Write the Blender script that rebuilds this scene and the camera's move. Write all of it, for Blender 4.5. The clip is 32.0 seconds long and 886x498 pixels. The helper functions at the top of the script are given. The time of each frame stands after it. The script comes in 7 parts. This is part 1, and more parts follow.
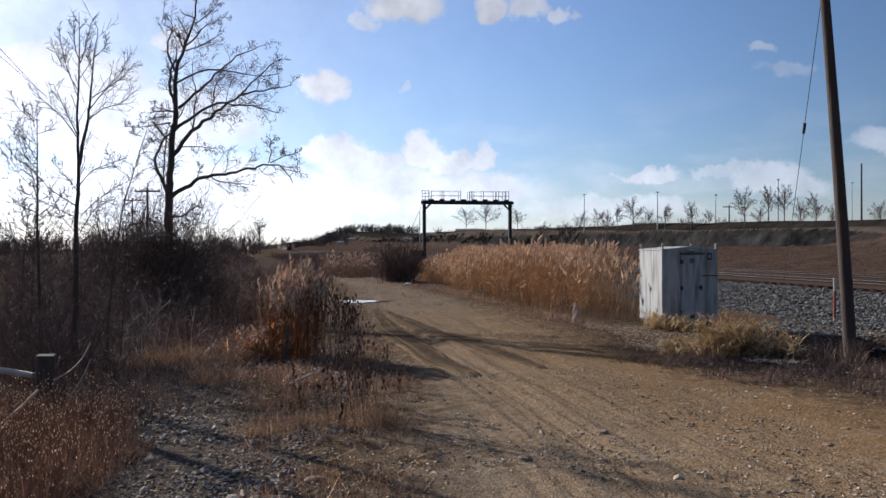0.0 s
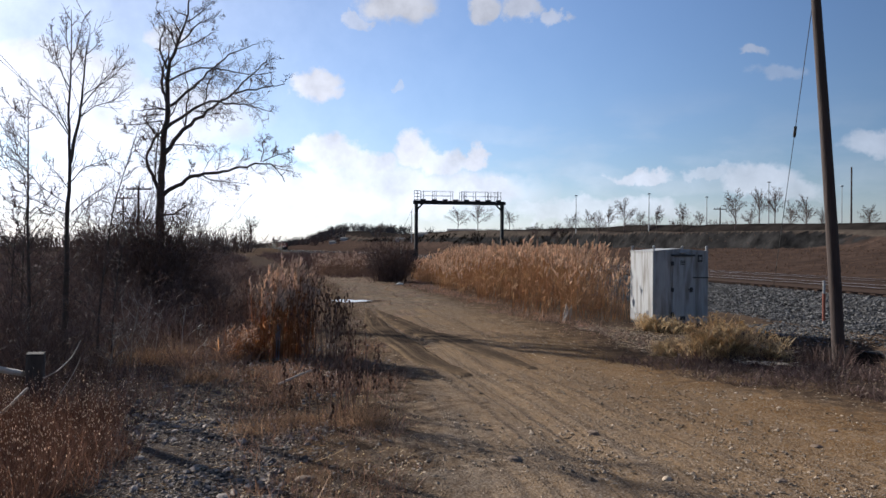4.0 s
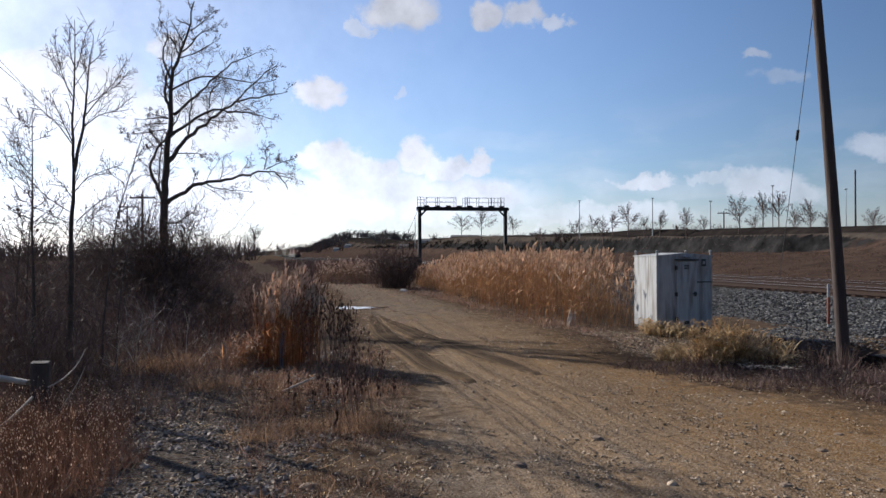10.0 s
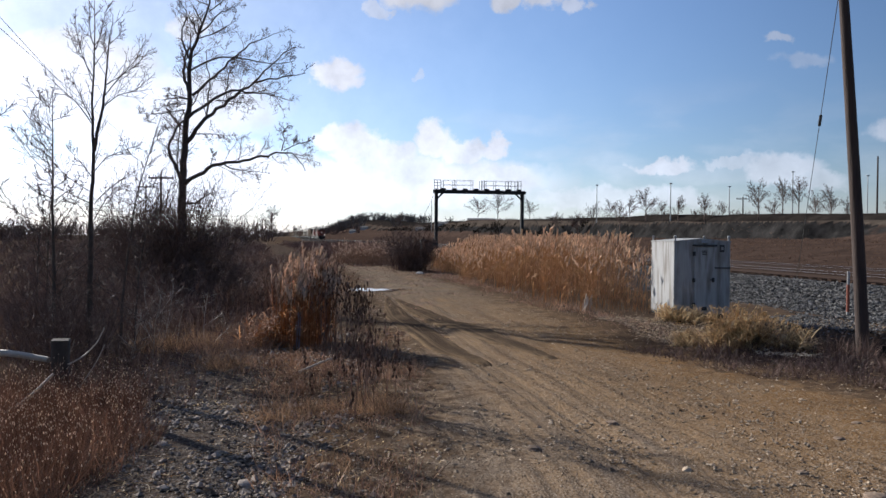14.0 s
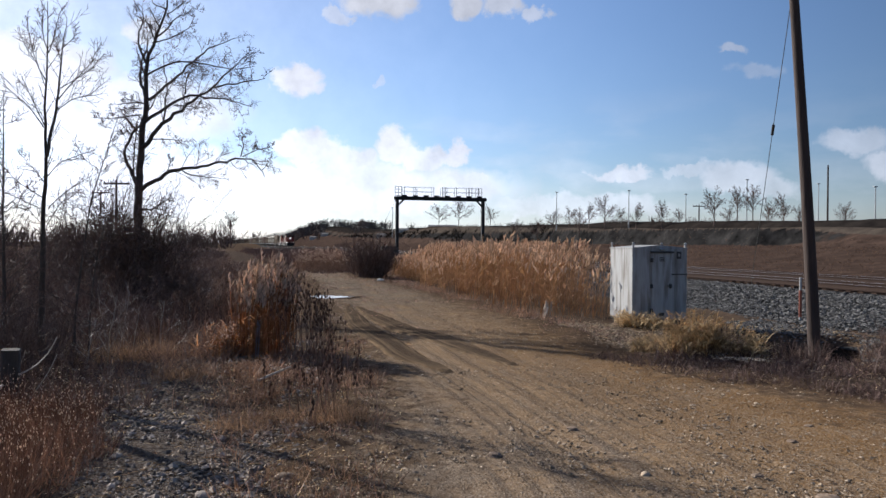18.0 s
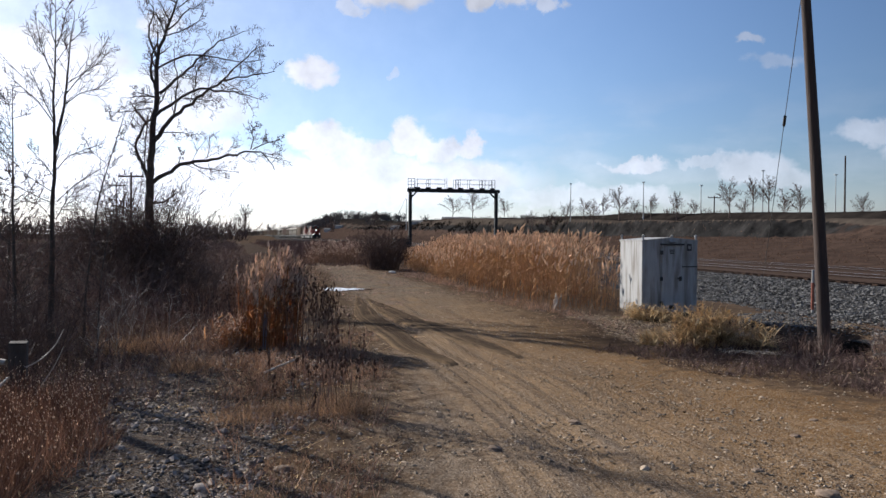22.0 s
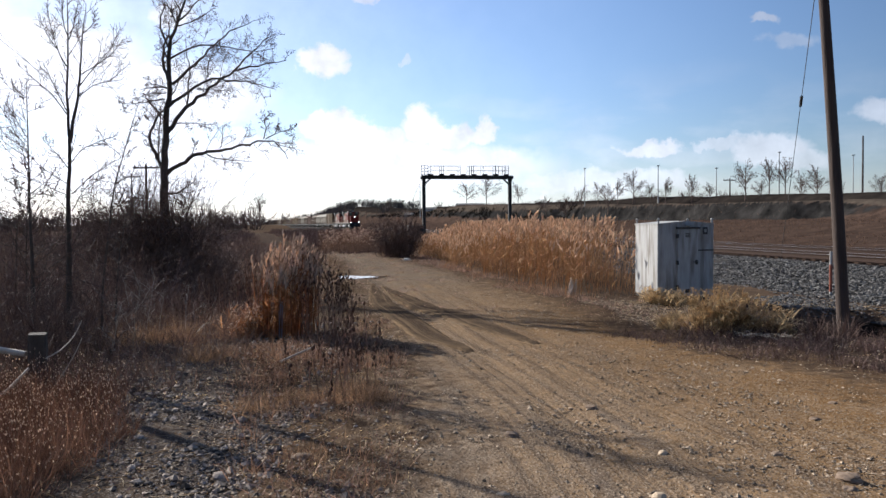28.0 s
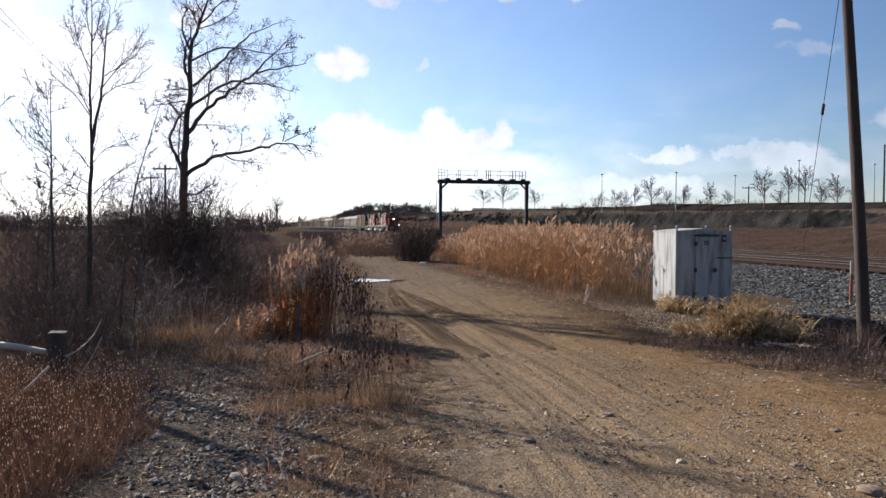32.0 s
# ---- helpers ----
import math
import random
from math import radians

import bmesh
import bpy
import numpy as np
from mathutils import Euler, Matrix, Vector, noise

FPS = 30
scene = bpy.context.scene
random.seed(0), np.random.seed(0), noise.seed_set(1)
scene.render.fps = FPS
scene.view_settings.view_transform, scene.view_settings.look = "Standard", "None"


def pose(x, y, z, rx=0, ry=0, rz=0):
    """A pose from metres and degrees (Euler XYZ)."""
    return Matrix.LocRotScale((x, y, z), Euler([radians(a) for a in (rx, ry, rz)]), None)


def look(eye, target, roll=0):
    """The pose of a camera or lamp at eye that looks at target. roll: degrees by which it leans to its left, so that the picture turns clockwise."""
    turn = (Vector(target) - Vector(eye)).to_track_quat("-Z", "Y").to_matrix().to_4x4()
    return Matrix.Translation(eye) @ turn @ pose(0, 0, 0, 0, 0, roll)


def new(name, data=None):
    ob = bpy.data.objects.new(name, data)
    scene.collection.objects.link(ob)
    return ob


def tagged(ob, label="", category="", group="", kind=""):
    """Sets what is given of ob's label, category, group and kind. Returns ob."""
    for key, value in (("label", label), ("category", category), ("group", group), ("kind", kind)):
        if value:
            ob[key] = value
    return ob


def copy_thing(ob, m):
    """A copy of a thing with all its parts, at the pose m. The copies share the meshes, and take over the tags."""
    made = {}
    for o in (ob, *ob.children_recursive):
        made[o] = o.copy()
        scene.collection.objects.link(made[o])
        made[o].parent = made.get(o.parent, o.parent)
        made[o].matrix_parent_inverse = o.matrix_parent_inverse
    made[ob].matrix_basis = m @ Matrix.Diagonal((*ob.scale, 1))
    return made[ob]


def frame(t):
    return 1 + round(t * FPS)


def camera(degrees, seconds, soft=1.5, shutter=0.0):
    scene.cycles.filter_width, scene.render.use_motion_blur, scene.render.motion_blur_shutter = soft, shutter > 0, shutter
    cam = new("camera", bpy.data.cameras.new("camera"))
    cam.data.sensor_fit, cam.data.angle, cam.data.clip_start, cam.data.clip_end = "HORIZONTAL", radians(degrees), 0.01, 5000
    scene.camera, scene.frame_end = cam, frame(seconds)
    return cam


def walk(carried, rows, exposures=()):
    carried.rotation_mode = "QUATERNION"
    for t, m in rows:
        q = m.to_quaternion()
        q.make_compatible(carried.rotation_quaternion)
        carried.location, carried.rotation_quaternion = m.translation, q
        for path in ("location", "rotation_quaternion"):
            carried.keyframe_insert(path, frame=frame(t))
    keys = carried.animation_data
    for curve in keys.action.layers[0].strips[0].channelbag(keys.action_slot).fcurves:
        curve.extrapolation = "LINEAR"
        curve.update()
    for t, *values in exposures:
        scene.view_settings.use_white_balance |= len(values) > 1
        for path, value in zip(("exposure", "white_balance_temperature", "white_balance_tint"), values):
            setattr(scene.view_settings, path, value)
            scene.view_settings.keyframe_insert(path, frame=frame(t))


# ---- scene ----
cam = camera(58.28, 32.0, soft=1.5)
PATH = [
    (0, -0.003, 0.017, 1.746, 89.965, 0.085, 0.211),
    (0.5, -0.000, 0.015, 1.746, 90.810, 0.272, 0.305),
    (1, -0.008, 0.009, 1.747, 90.331, 0.030, 0.363),
    (1.5, -0.004, 0.010, 1.750, 90.588, 0.235, 0.560),
    (2, 0.008, -0.005, 1.749, 90.332, 0.195, -0.210),
    (2.5, 0.013, -0.008, 1.752, 90.030, -1.259, -0.713),
    (4.5, -0.007, 0.009, 1.750, 89.969, -0.140, -0.317),
    (5, -0.007, 0.015, 1.756, 90.401, -0.485, -0.063),
    (5.5, -0.006, 0.009, 1.751, 90.375, -0.038, 0.171),
    (6, -0.011, 0.004, 1.749, 90.297, -0.158, 0.166),
    (6.5, -0.003, 0.006, 1.753, 90.348, -0.860, 0.442),
    (7, -0.005, 0.008, 1.746, 89.941, 0.116, 1.151),
    (7.5, 0.004, 0.007, 1.749, 90.098, 0.564, 0.500),
    (8, -0.000, 0.005, 1.750, 90.042, 0.243, -0.244),
    (8.5, 0.001, 0.005, 1.751, 90.374, -0.046, 0.054),
    (9, -0.000, -0.000, 1.750, 90.245, 0.000, -0.000),
    (9.5, -0.001, -0.003, 1.749, 90.330, 0.136, -0.035),
    (10, 0.004, -0.009, 1.750, 90.418, 0.122, -0.112),
    (10.5, 0.010, -0.022, 1.753, 90.510, 0.188, -0.074),
    (11, 0.012, -0.026, 1.753, 90.188, 0.211, -0.058),
    (11.5, 0.004, -0.019, 1.752, 89.627, 0.160, 0.226),
    (12, 0.012, -0.023, 1.749, 89.742, -0.239, 1.029),
    (12.5, 0.007, -0.013, 1.750, 89.413, -0.121, -0.199),
    (13, -0.003, -0.014, 1.747, 89.500, -0.565, -0.033),
    (13.5, -0.004, 0.001, 1.749, 89.323, -0.756, 0.796),
    (15.5, -0.002, 0.003, 1.750, 89.037, -0.061, 1.005),
    (16, -0.003, 0.006, 1.747, 88.860, -0.213, -0.726),
    (16.5, -0.006, 0.015, 1.747, 88.734, -0.441, -1.422),
    (17, -0.009, 0.018, 1.745, 88.626, -0.772, -1.417),
    (17.5, -0.002, 0.021, 1.755, 89.216, -0.105, -1.639),
    (18, -0.003, 0.004, 1.754, 89.691, -0.479, -1.759),
    (18.5, -0.016, 0.012, 1.751, 89.316, -1.304, -1.149),
    (19, -0.015, 0.017, 1.749, 89.037, -0.943, -0.011),
    (19.5, -0.010, 0.019, 1.746, 89.122, -0.600, 0.254),
    (20, -0.002, 0.013, 1.750, 89.154, -0.493, 0.218),
    (20.5, 0.025, 0.017, 1.757, 88.652, -0.421, 0.365),
    (21, 0.062, 0.027, 1.752, 88.199, -0.344, 0.410),
    (21.5, 0.094, 0.027, 1.771, 88.274, -0.418, 0.502),
    (22, 0.117, 0.011, 1.768, 89.102, -0.412, -0.736),
    (22.5, 0.133, 0.014, 1.759, 88.590, 0.449, -2.786),
    (23, 0.143, 0.019, 1.764, 88.341, 0.885, -4.071),
    (23.5, 0.129, 0.016, 1.766, 88.439, 0.941, -4.842),
    (24, 0.129, 0.027, 1.764, 88.346, 0.849, -4.264),
    (24.5, 0.126, 0.034, 1.764, 88.084, 0.845, -4.025),
    (25, 0.128, 0.029, 1.760, 87.569, 0.815, -4.259),
    (25.5, 0.123, 0.033, 1.765, 87.609, 0.451, -3.761),
    (26, 0.112, 0.035, 1.762, 87.514, 0.739, -2.490),
    (26.5, 0.103, 0.054, 1.766, 87.814, 0.656, -0.525),
    (28.5, 0.120, 0.026, 1.767, 88.153, 0.393, 0.287),
    (29, 0.113, 0.025, 1.770, 88.077, 0.603, -1.040),
    (29.5, 0.112, 0.031, 1.769, 87.888, -0.211, -1.171),
    (30, 0.109, 0.026, 1.772, 88.164, -0.133, -1.145),
    (30.5, 0.110, 0.029, 1.763, 88.482, -0.359, -0.545),
    (31, 0.108, 0.025, 1.764, 88.644, -0.360, -0.035),
    (31.5, 0.103, 0.029, 1.767, 88.732, -0.282, 0.646),
    (32, 0.093, 0.033, 1.766, 88.457, -0.333, 1.432),
]

walk(cam, [(t, pose(*row)) for t, *row in PATH], exposures=[(0, 0.0, 5900, 10), (9, 0.0, 5900, 10), (17, 0.08, 5900, 10), (22, 0.1, 5950, 10), (26, 0.24, 6000, 10), (29, 0.3, 6050, 10), (32, 0.32, 6050, 10)])

# ---- light ----
SUN_AZ, SUN_EL = -49.0, 27.0      # degrees: from +y towards +x, above the horizon
world = bpy.data.worlds.new("sky")
scene.world = world
world.use_nodes = True


def sun_and_sky():
    az, el = radians(SUN_AZ), radians(SUN_EL)
    d = Vector((math.sin(az) * math.cos(el), math.cos(az) * math.cos(el), math.sin(el)))
    lamp = bpy.data.lights.new("sun", "SUN")
    lamp.energy, lamp.angle, lamp.color = 6.9, radians(0.55), (1.0, 0.92, 0.80)
    new("sun", lamp).matrix_world = look(d * 50, (0, 0, 0))
    nt = world.node_tree
    nt.nodes.clear()
    N, L = nt.nodes.new, nt.links.new
    out, bg, sky = N("ShaderNodeOutputWorld"), N("ShaderNodeBackground"), N("ShaderNodeTexSky")
    sky.sky_type, sky.sun_disc = "NISHITA", False
    sky.sun_elevation, sky.sun_rotation = el, az
    sky.altitude, sky.air_density, sky.dust_density, sky.ozone_density = 200, 1.0, 0.5, 3.2
    co = N("ShaderNodeTexCoord")
    sep = N("ShaderNodeSeparateXYZ")
    L(co.outputs["Generated"], sep.inputs[0])

    def m(op, a, b=None, c=None):
        n = N("ShaderNodeMath")
        n.operation = op
        for i, v in enumerate((a, b, c)):
            if v is None:
                continue
            if isinstance(v, (int, float)):
                n.inputs[i].default_value = v
            else:
                L(v, n.inputs[i])
        return n.outputs[0]

    # bearing (tangent of the angle off +y) and rise of each direction of the sky
    ypos = m("MAXIMUM", sep.outputs[1], 0.02)
    u0, v0 = m("DIVIDE", sep.outputs[0], ypos), m("DIVIDE", sep.outputs[2], ypos)
    no = N("ShaderNodeTexNoise")
    no.inputs["Scale"].default_value, no.inputs["Detail"].default_value, no.inputs["Roughness"].default_value = 24.0, 7.0, 0.6
    L(co.outputs["Generated"], no.inputs["Vector"])
    nc = N("ShaderNodeSeparateColor")
    L(no.outputs["Color"], nc.inputs[0])
    u = m("MULTIPLY_ADD", m("SUBTRACT", nc.outputs[0], 0.5), 0.085, u0)
    v = m("MULTIPLY_ADD", m("SUBTRACT", nc.outputs[1], 0.5), 0.055, v0)
    wide = N("ShaderNodeTexNoise")
    wide.inputs["Scale"].default_value, wide.inputs["Detail"].default_value = 9.0, 6.0
    mp = N("ShaderNodeMapping")
    mp.inputs["Scale"].default_value = (1, 1, 3.2)
    L(co.outputs["Generated"], mp.inputs[0])
    L(mp.outputs[0], wide.inputs["Vector"])
    # cumulus: bearing, rise, half width, half height, density
    clouds = [(-0.050, 0.310, 0.052, 0.030, 1.0), (-0.10, 0.288, 0.016, 0.012, 0.7), (0.055, 0.302, 0.026, 0.020, 0.95), (0.105, 0.300, 0.030, 0.018, 0.85), (0.15, 0.296, 0.020, 0.010, 0.7),
              (-0.150, 0.204, 0.034, 0.021, 1.0), (-0.052, 0.203, 0.010, 0.008, 0.5), (-0.132, 0.122, 0.045, 0.022, 0.95), (-0.095, 0.105, 0.05, 0.02, 0.9),
              (-0.032, 0.122, 0.034, 0.024, 1.0), (0.010, 0.112, 0.030, 0.018, 0.9), (0.040, 0.118, 0.018, 0.020, 0.95), (-0.06, 0.072, 0.20, 0.036, 0.85), (0.07, 0.082, 0.03, 0.012, 0.8),
              (0.255, 0.092, 0.044, 0.010, 0.75), (0.20, 0.050, 0.14, 0.018, 0.55), (0.40, 0.088, 0.060, 0.022, 0.6), (0.44, 0.075, 0.05, 0.014, 0.5), (0.56, 0.135, 0.05, 0.016, 0.5),
              (0.62, 0.11, 0.06, 0.02, 0.6), (0.335, 0.096, 0.03, 0.007, 0.5), (0.43, 0.225, 0.035, 0.012, 0.3), (0.395, 0.26, 0.020, 0.007, 0.5),
              (-0.34, 0.262, 0.040, 0.022, 0.9), (-0.52, 0.21, 0.16, 0.060, 1.0), (-0.40, 0.16, 0.20, 0.060, 0.9), (-0.36, 0.07, 0.25, 0.05, 0.9)]
    total = None
    for cu, cv, a, b, dens in clouds:
        du, dv = m("DIVIDE", m("SUBTRACT", u, cu), a), m("DIVIDE", m("SUBTRACT", v, cv), b)
        r = m("SQRT", m("ADD", m("MULTIPLY", du, du), m("MULTIPLY", dv, dv)))
        k = N("ShaderNodeMapRange")
        k.interpolation_type = "SMOOTHSTEP"
        k.inputs["From Min"].default_value, k.inputs["From Max"].default_value = 1.2, 0.62
        k.inputs["To Max"].default_value = dens
        L(r, k.inputs[0])
        total = k.outputs[0] if total is None else m("MAXIMUM", total, k.outputs[0])
    # thin haze streaks low over the horizon, all round
    low = N("ShaderNodeMapRange")
    low.inputs["From Min"].default_value, low.inputs["From Max"].default_value, low.inputs["To Max"].default_value = 0.20, 0.0, 0.9
    L(sep.outputs[2], low.inputs[0])
    st = N("ShaderNodeMapRange")
    st.inputs["From Min"].default_value, st.inputs["From Max"].default_value = 0.42, 0.62
    L(wide.outputs[0], st.inputs[0])
    haze = m("MULTIPLY", low.outputs[0], st.outputs[0])
    # pale air close to the horizon, all round
    pale = N("ShaderNodeMapRange")
    pale.interpolation_type = "SMOOTHSTEP"
    pale.inputs["From Min"].default_value, pale.inputs["From Max"].default_value, pale.inputs["To Max"].default_value = 0.11, -0.01, 0.62
    L(sep.outputs[2], pale.inputs[0])
    # the bright veil round the sun
    dot = N("ShaderNodeVectorMath")
    dot.operation = "DOT_PRODUCT"
    dot.inputs[1].default_value = d
    L(co.outputs["Generated"], dot.inputs[0])
    total = m("MAXIMUM", total, m("MULTIPLY", pale.outputs[0], m("MULTIPLY_ADD", m("MAXIMUM", dot.outputs["Value"], 0.0), 0.8, 0.2)))
    # streaks are thinner away from the sun
    total = m("MAXIMUM", total, m("MULTIPLY", haze, m("MULTIPLY_ADD", m("MAXIMUM", dot.outputs["Value"], 0.0), 0.9, 0.1)))
    total = m("MAXIMUM", total, m("MULTIPLY", m("POWER", m("MAXIMUM", dot.outputs["Value"], 0.0), 5.0), 0.85))
    body = m("MULTIPLY_ADD", no.outputs[0], 0.9, 0.55)
    # brightness of the cloud: the sky's own light behind it, whitened
    bw = N("ShaderNodeRGBToBW")
    L(sky.outputs[0], bw.inputs[0])
    lum = m("MULTIPLY", body, m("ADD", m("MULTIPLY", bw.outputs[0], 1.08), 1.05))
    cc = N("ShaderNodeCombineColor")
    L(m("MULTIPLY", lum, 1.01), cc.inputs[0])
    L(lum, cc.inputs[1])
    L(m("MULTIPLY", lum, 1.06), cc.inputs[2])
    mix = N("ShaderNodeMix")
    mix.data_type = "RGBA"
    L(total, mix.inputs[0])
    # the clear sky is deeper away from the sun
    deep = N("ShaderNodeMapRange")
    deep.interpolation_type = "SMOOTHSTEP"
    deep.inputs["From Min"].default_value, deep.inputs["From Max"].default_value, deep.inputs["To Min"].default_value = 0.05, 0.75, 0.56
    L(dot.outputs["Value"], deep.inputs[0])
    tone = N("ShaderNodeVectorMath")
    tone.operation = "SCALE"
    L(sky.outputs[0], tone.inputs[0])
    L(deep.outputs[0], tone.inputs["Scale"])
    tint = N("ShaderNodeVectorMath")
    tint.operation = "MULTIPLY"
    tint.inputs[1].default_value = (1.0, 0.98, 1.035)
    L(tone.outputs[0], tint.inputs[0])
    L(tint.outputs[0], mix.inputs[6])
    L(cc.outputs[0], mix.inputs[7])
    L(mix.outputs[2], bg.inputs[0])
    bg.inputs[1].default_value = 0.125
    L(bg.outputs[0], out.inputs[0])


sun_and_sky()

# ---- materials ----


def surface(name, a, b, rough=0.8, scale=8.0, bump=0.2, dist=0.02, metal=0.0, stain=None, stain_scale=1.2, stain_amount=0.5, island=0.0, stretch=(1, 1, 1), detail=8.0, spec=0.5, translucent=0.0):
    """Two base colours mixed by fine noise, stains of a third colour by coarse noise, fine relief by bump; island: brightness spread from piece to piece."""
    mat = bpy.data.materials.new(name)
    mat.use_nodes = True
    nt = mat.node_tree
    N, L = nt.nodes.new, nt.links.new
    bs = nt.nodes["Principled BSDF"]
    co, mp = N("ShaderNodeTexCoord"), N("ShaderNodeMapping")
    mp.inputs["Scale"].default_value = stretch
    L(co.outputs["Object"], mp.inputs[0])
    no = N("ShaderNodeTexNoise")
    no.inputs["Scale"].default_value, no.inputs["Detail"].default_value, no.inputs["Roughness"].default_value = scale, detail, 0.65
    L(mp.outputs[0], no.inputs["Vector"])
    ra = N("ShaderNodeMapRange")
    ra.inputs["From Min"].default_value, ra.inputs["From Max"].default_value = 0.32, 0.68
    L(no.outputs[0], ra.inputs[0])
    mix = N("ShaderNodeMix")
    mix.data_type = "RGBA"
    mix.inputs[6].default_value, mix.inputs[7].default_value = a, b
    L(ra.outputs[0], mix.inputs[0])
    col = mix.outputs[2]
    if stain:
        n2 = N("ShaderNodeTexNoise")
        n2.inputs["Scale"].default_value, n2.inputs["Detail"].default_value = stain_scale, 5.0
        L(mp.outputs[0], n2.inputs["Vector"])
        r2 = N("ShaderNodeMapRange")
        r2.inputs["From Min"].default_value, r2.inputs["From Max"].default_value, r2.inputs["To Max"].default_value = 0.45, 0.7, stain_amount
        L(n2.outputs[0], r2.inputs[0])
        m2 = N("ShaderNodeMix")
        m2.data_type = "RGBA"
        m2.inputs[7].default_value = stain
        L(r2.outputs[0], m2.inputs[0])
        L(col, m2.inputs[6])
        col = m2.outputs[2]
    if island:
        ge, hs, r3 = N("ShaderNodeNewGeometry"), N("ShaderNodeHueSaturation"), N("ShaderNodeMapRange")
        r3.inputs["To Min"].default_value, r3.inputs["To Max"].default_value = 1 - island, 1 + island
        L(ge.outputs["Random Per Island"], r3.inputs[0])
        L(r3.outputs[0], hs.inputs["Value"])
        L(col, hs.inputs["Color"])
        col = hs.outputs[0]
    L(col, bs.inputs["Base Color"])
    bs.inputs["Roughness"].default_value, bs.inputs["Metallic"].default_value = rough, metal
    bs.inputs["Specular IOR Level"].default_value = spec
    if bump:
        bu = N("ShaderNodeBump")
        bu.inputs["Strength"].default_value, bu.inputs["Distance"].default_value = bump, dist
        L(no.outputs[0], bu.inputs["Height"])
        L(bu.outputs[0], bs.inputs["Normal"])
    if translucent:
        tr, mx, o = N("ShaderNodeBsdfTranslucent"), N("ShaderNodeMixShader"), nt.nodes["Material Output"]
        L(col, tr.inputs[0])
        mx.inputs[0].default_value = translucent
        L(bs.outputs[0], mx.inputs[1])
        L(tr.outputs[0], mx.inputs[2])
        L(mx.outputs[0], o.inputs[0])
    return mat


def dirt(name, a, b, streak, soil, gravel, ochre=None, rough=0.95, rim=(0.45, 0.8)):
    """Packed dirt with wheel streaks along the way and gravel in it, giving way to bare soil at its ragged edges (attributes: edge, side, run)."""
    mat = bpy.data.materials.new(name)
    mat.use_nodes = True
    nt = mat.node_tree
    N, L = nt.nodes.new, nt.links.new
    bs = nt.nodes["Principled BSDF"]

    def tex(scale, detail, vec):
        n = N("ShaderNodeTexNoise")
        n.inputs["Scale"].default_value, n.inputs["Detail"].default_value, n.inputs["Roughness"].default_value = scale, detail, 0.65
        L(vec, n.inputs["Vector"])
        return n.outputs[0]

    def ramp(v, lo, hi, top=1.0):
        n = N("ShaderNodeMapRange")
        n.inputs["From Min"].default_value, n.inputs["From Max"].default_value, n.inputs["To Max"].default_value = lo, hi, top
        L(v, n.inputs[0])
        return n.outputs[0]

    def mix(f, p, q):
        n = N("ShaderNodeMix")
        n.data_type = "RGBA"
        L(f, n.inputs[0])
        for i, v in ((6, p), (7, q)):
            if isinstance(v, tuple):
                n.inputs[i].default_value = v
            else:
                L(v, n.inputs[i])
        return n.outputs[2]

    def m(op, p, q):
        n = N("ShaderNodeMath")
        n.operation = op
        for i, v in enumerate((p, q)):
            if isinstance(v, (int, float)):
                n.inputs[i].default_value = v
            else:
                L(v, n.inputs[i])
        return n.outputs[0]

    co = N("ShaderNodeTexCoord").outputs["Object"]
    at = {}
    for k in ("edge", "side", "run"):
        q = N("ShaderNodeAttribute")
        q.attribute_name = k
        at[k] = q.outputs["Fac"]
    lane = N("ShaderNodeCombineXYZ")
    L(m("MULTIPLY", at["side"], 4.0), lane.inputs[0])
    L(m("MULTIPLY", at["run"], 0.28), lane.inputs[1])
    col = mix(ramp(tex(11.0, 9.0, co), 0.3, 0.7), a, b)
    col = mix(ramp(tex(1.0, 5.0, lane.outputs[0]), 0.48, 0.66, 0.9), col, streak)
    col = mix(ramp(tex(2.6, 4.0, lane.outputs[0]), 0.56, 0.7, 0.6), col, soil[1])
    thin = N("ShaderNodeCombineXYZ")
    L(m("MULTIPLY", at["side"], 9.0), thin.inputs[0])
    L(m("MULTIPLY", at["run"], 0.10), thin.inputs[1])
    col = mix(ramp(tex(1.0, 4.0, thin.outputs[0]), 0.52, 0.60, 0.85), col, tuple(0.85 * c for c in soil[1][:3]) + (1.0,))
    if ochre:
        col = mix(m("MULTIPLY", ramp(at["side"], -0.2, -2.2), ramp(tex(1.3, 5.0, co), 0.3, 0.6, 0.85)), col, (0.17, 0.135, 0.105, 1))
    if ochre:
        col = mix(m("MULTIPLY", ramp(at["side"], -0.4, 2.0), ramp(tex(0.9, 5.0, co), 0.3, 0.52, 0.95)), col, ochre)
    col = mix(ramp(tex(0.55, 4.0, co), 0.52, 0.75, 0.5), col, soil[1])
    if ochre:
        far = mix(ramp(tex(6.0, 9.0, co), 0.38, 0.62), (0.085, 0.064, 0.046, 1), (0.20, 0.158, 0.116, 1))
        col = mix(m("MULTIPLY", ramp(at["run"], 19.0, 32.0), ramp(tex(0.9, 7.0, co), 0.34, 0.5, 0.92)), col, far)
    grit = N("ShaderNodeTexVoronoi")
    grit.inputs["Scale"].default_value = 95.0
    L(co, grit.inputs["Vector"])
    gc = N("ShaderNodeSeparateColor")
    L(grit.outputs["Color"], gc.inputs[0])
    col = mix(ramp(gc.outputs[0], 0.55, 1.0, 0.55), col, gravel)
    col = mix(ramp(gc.outputs[1], 0.6, 1.0, 0.6), col, soil[0])
    vo = N("ShaderNodeTexVoronoi")
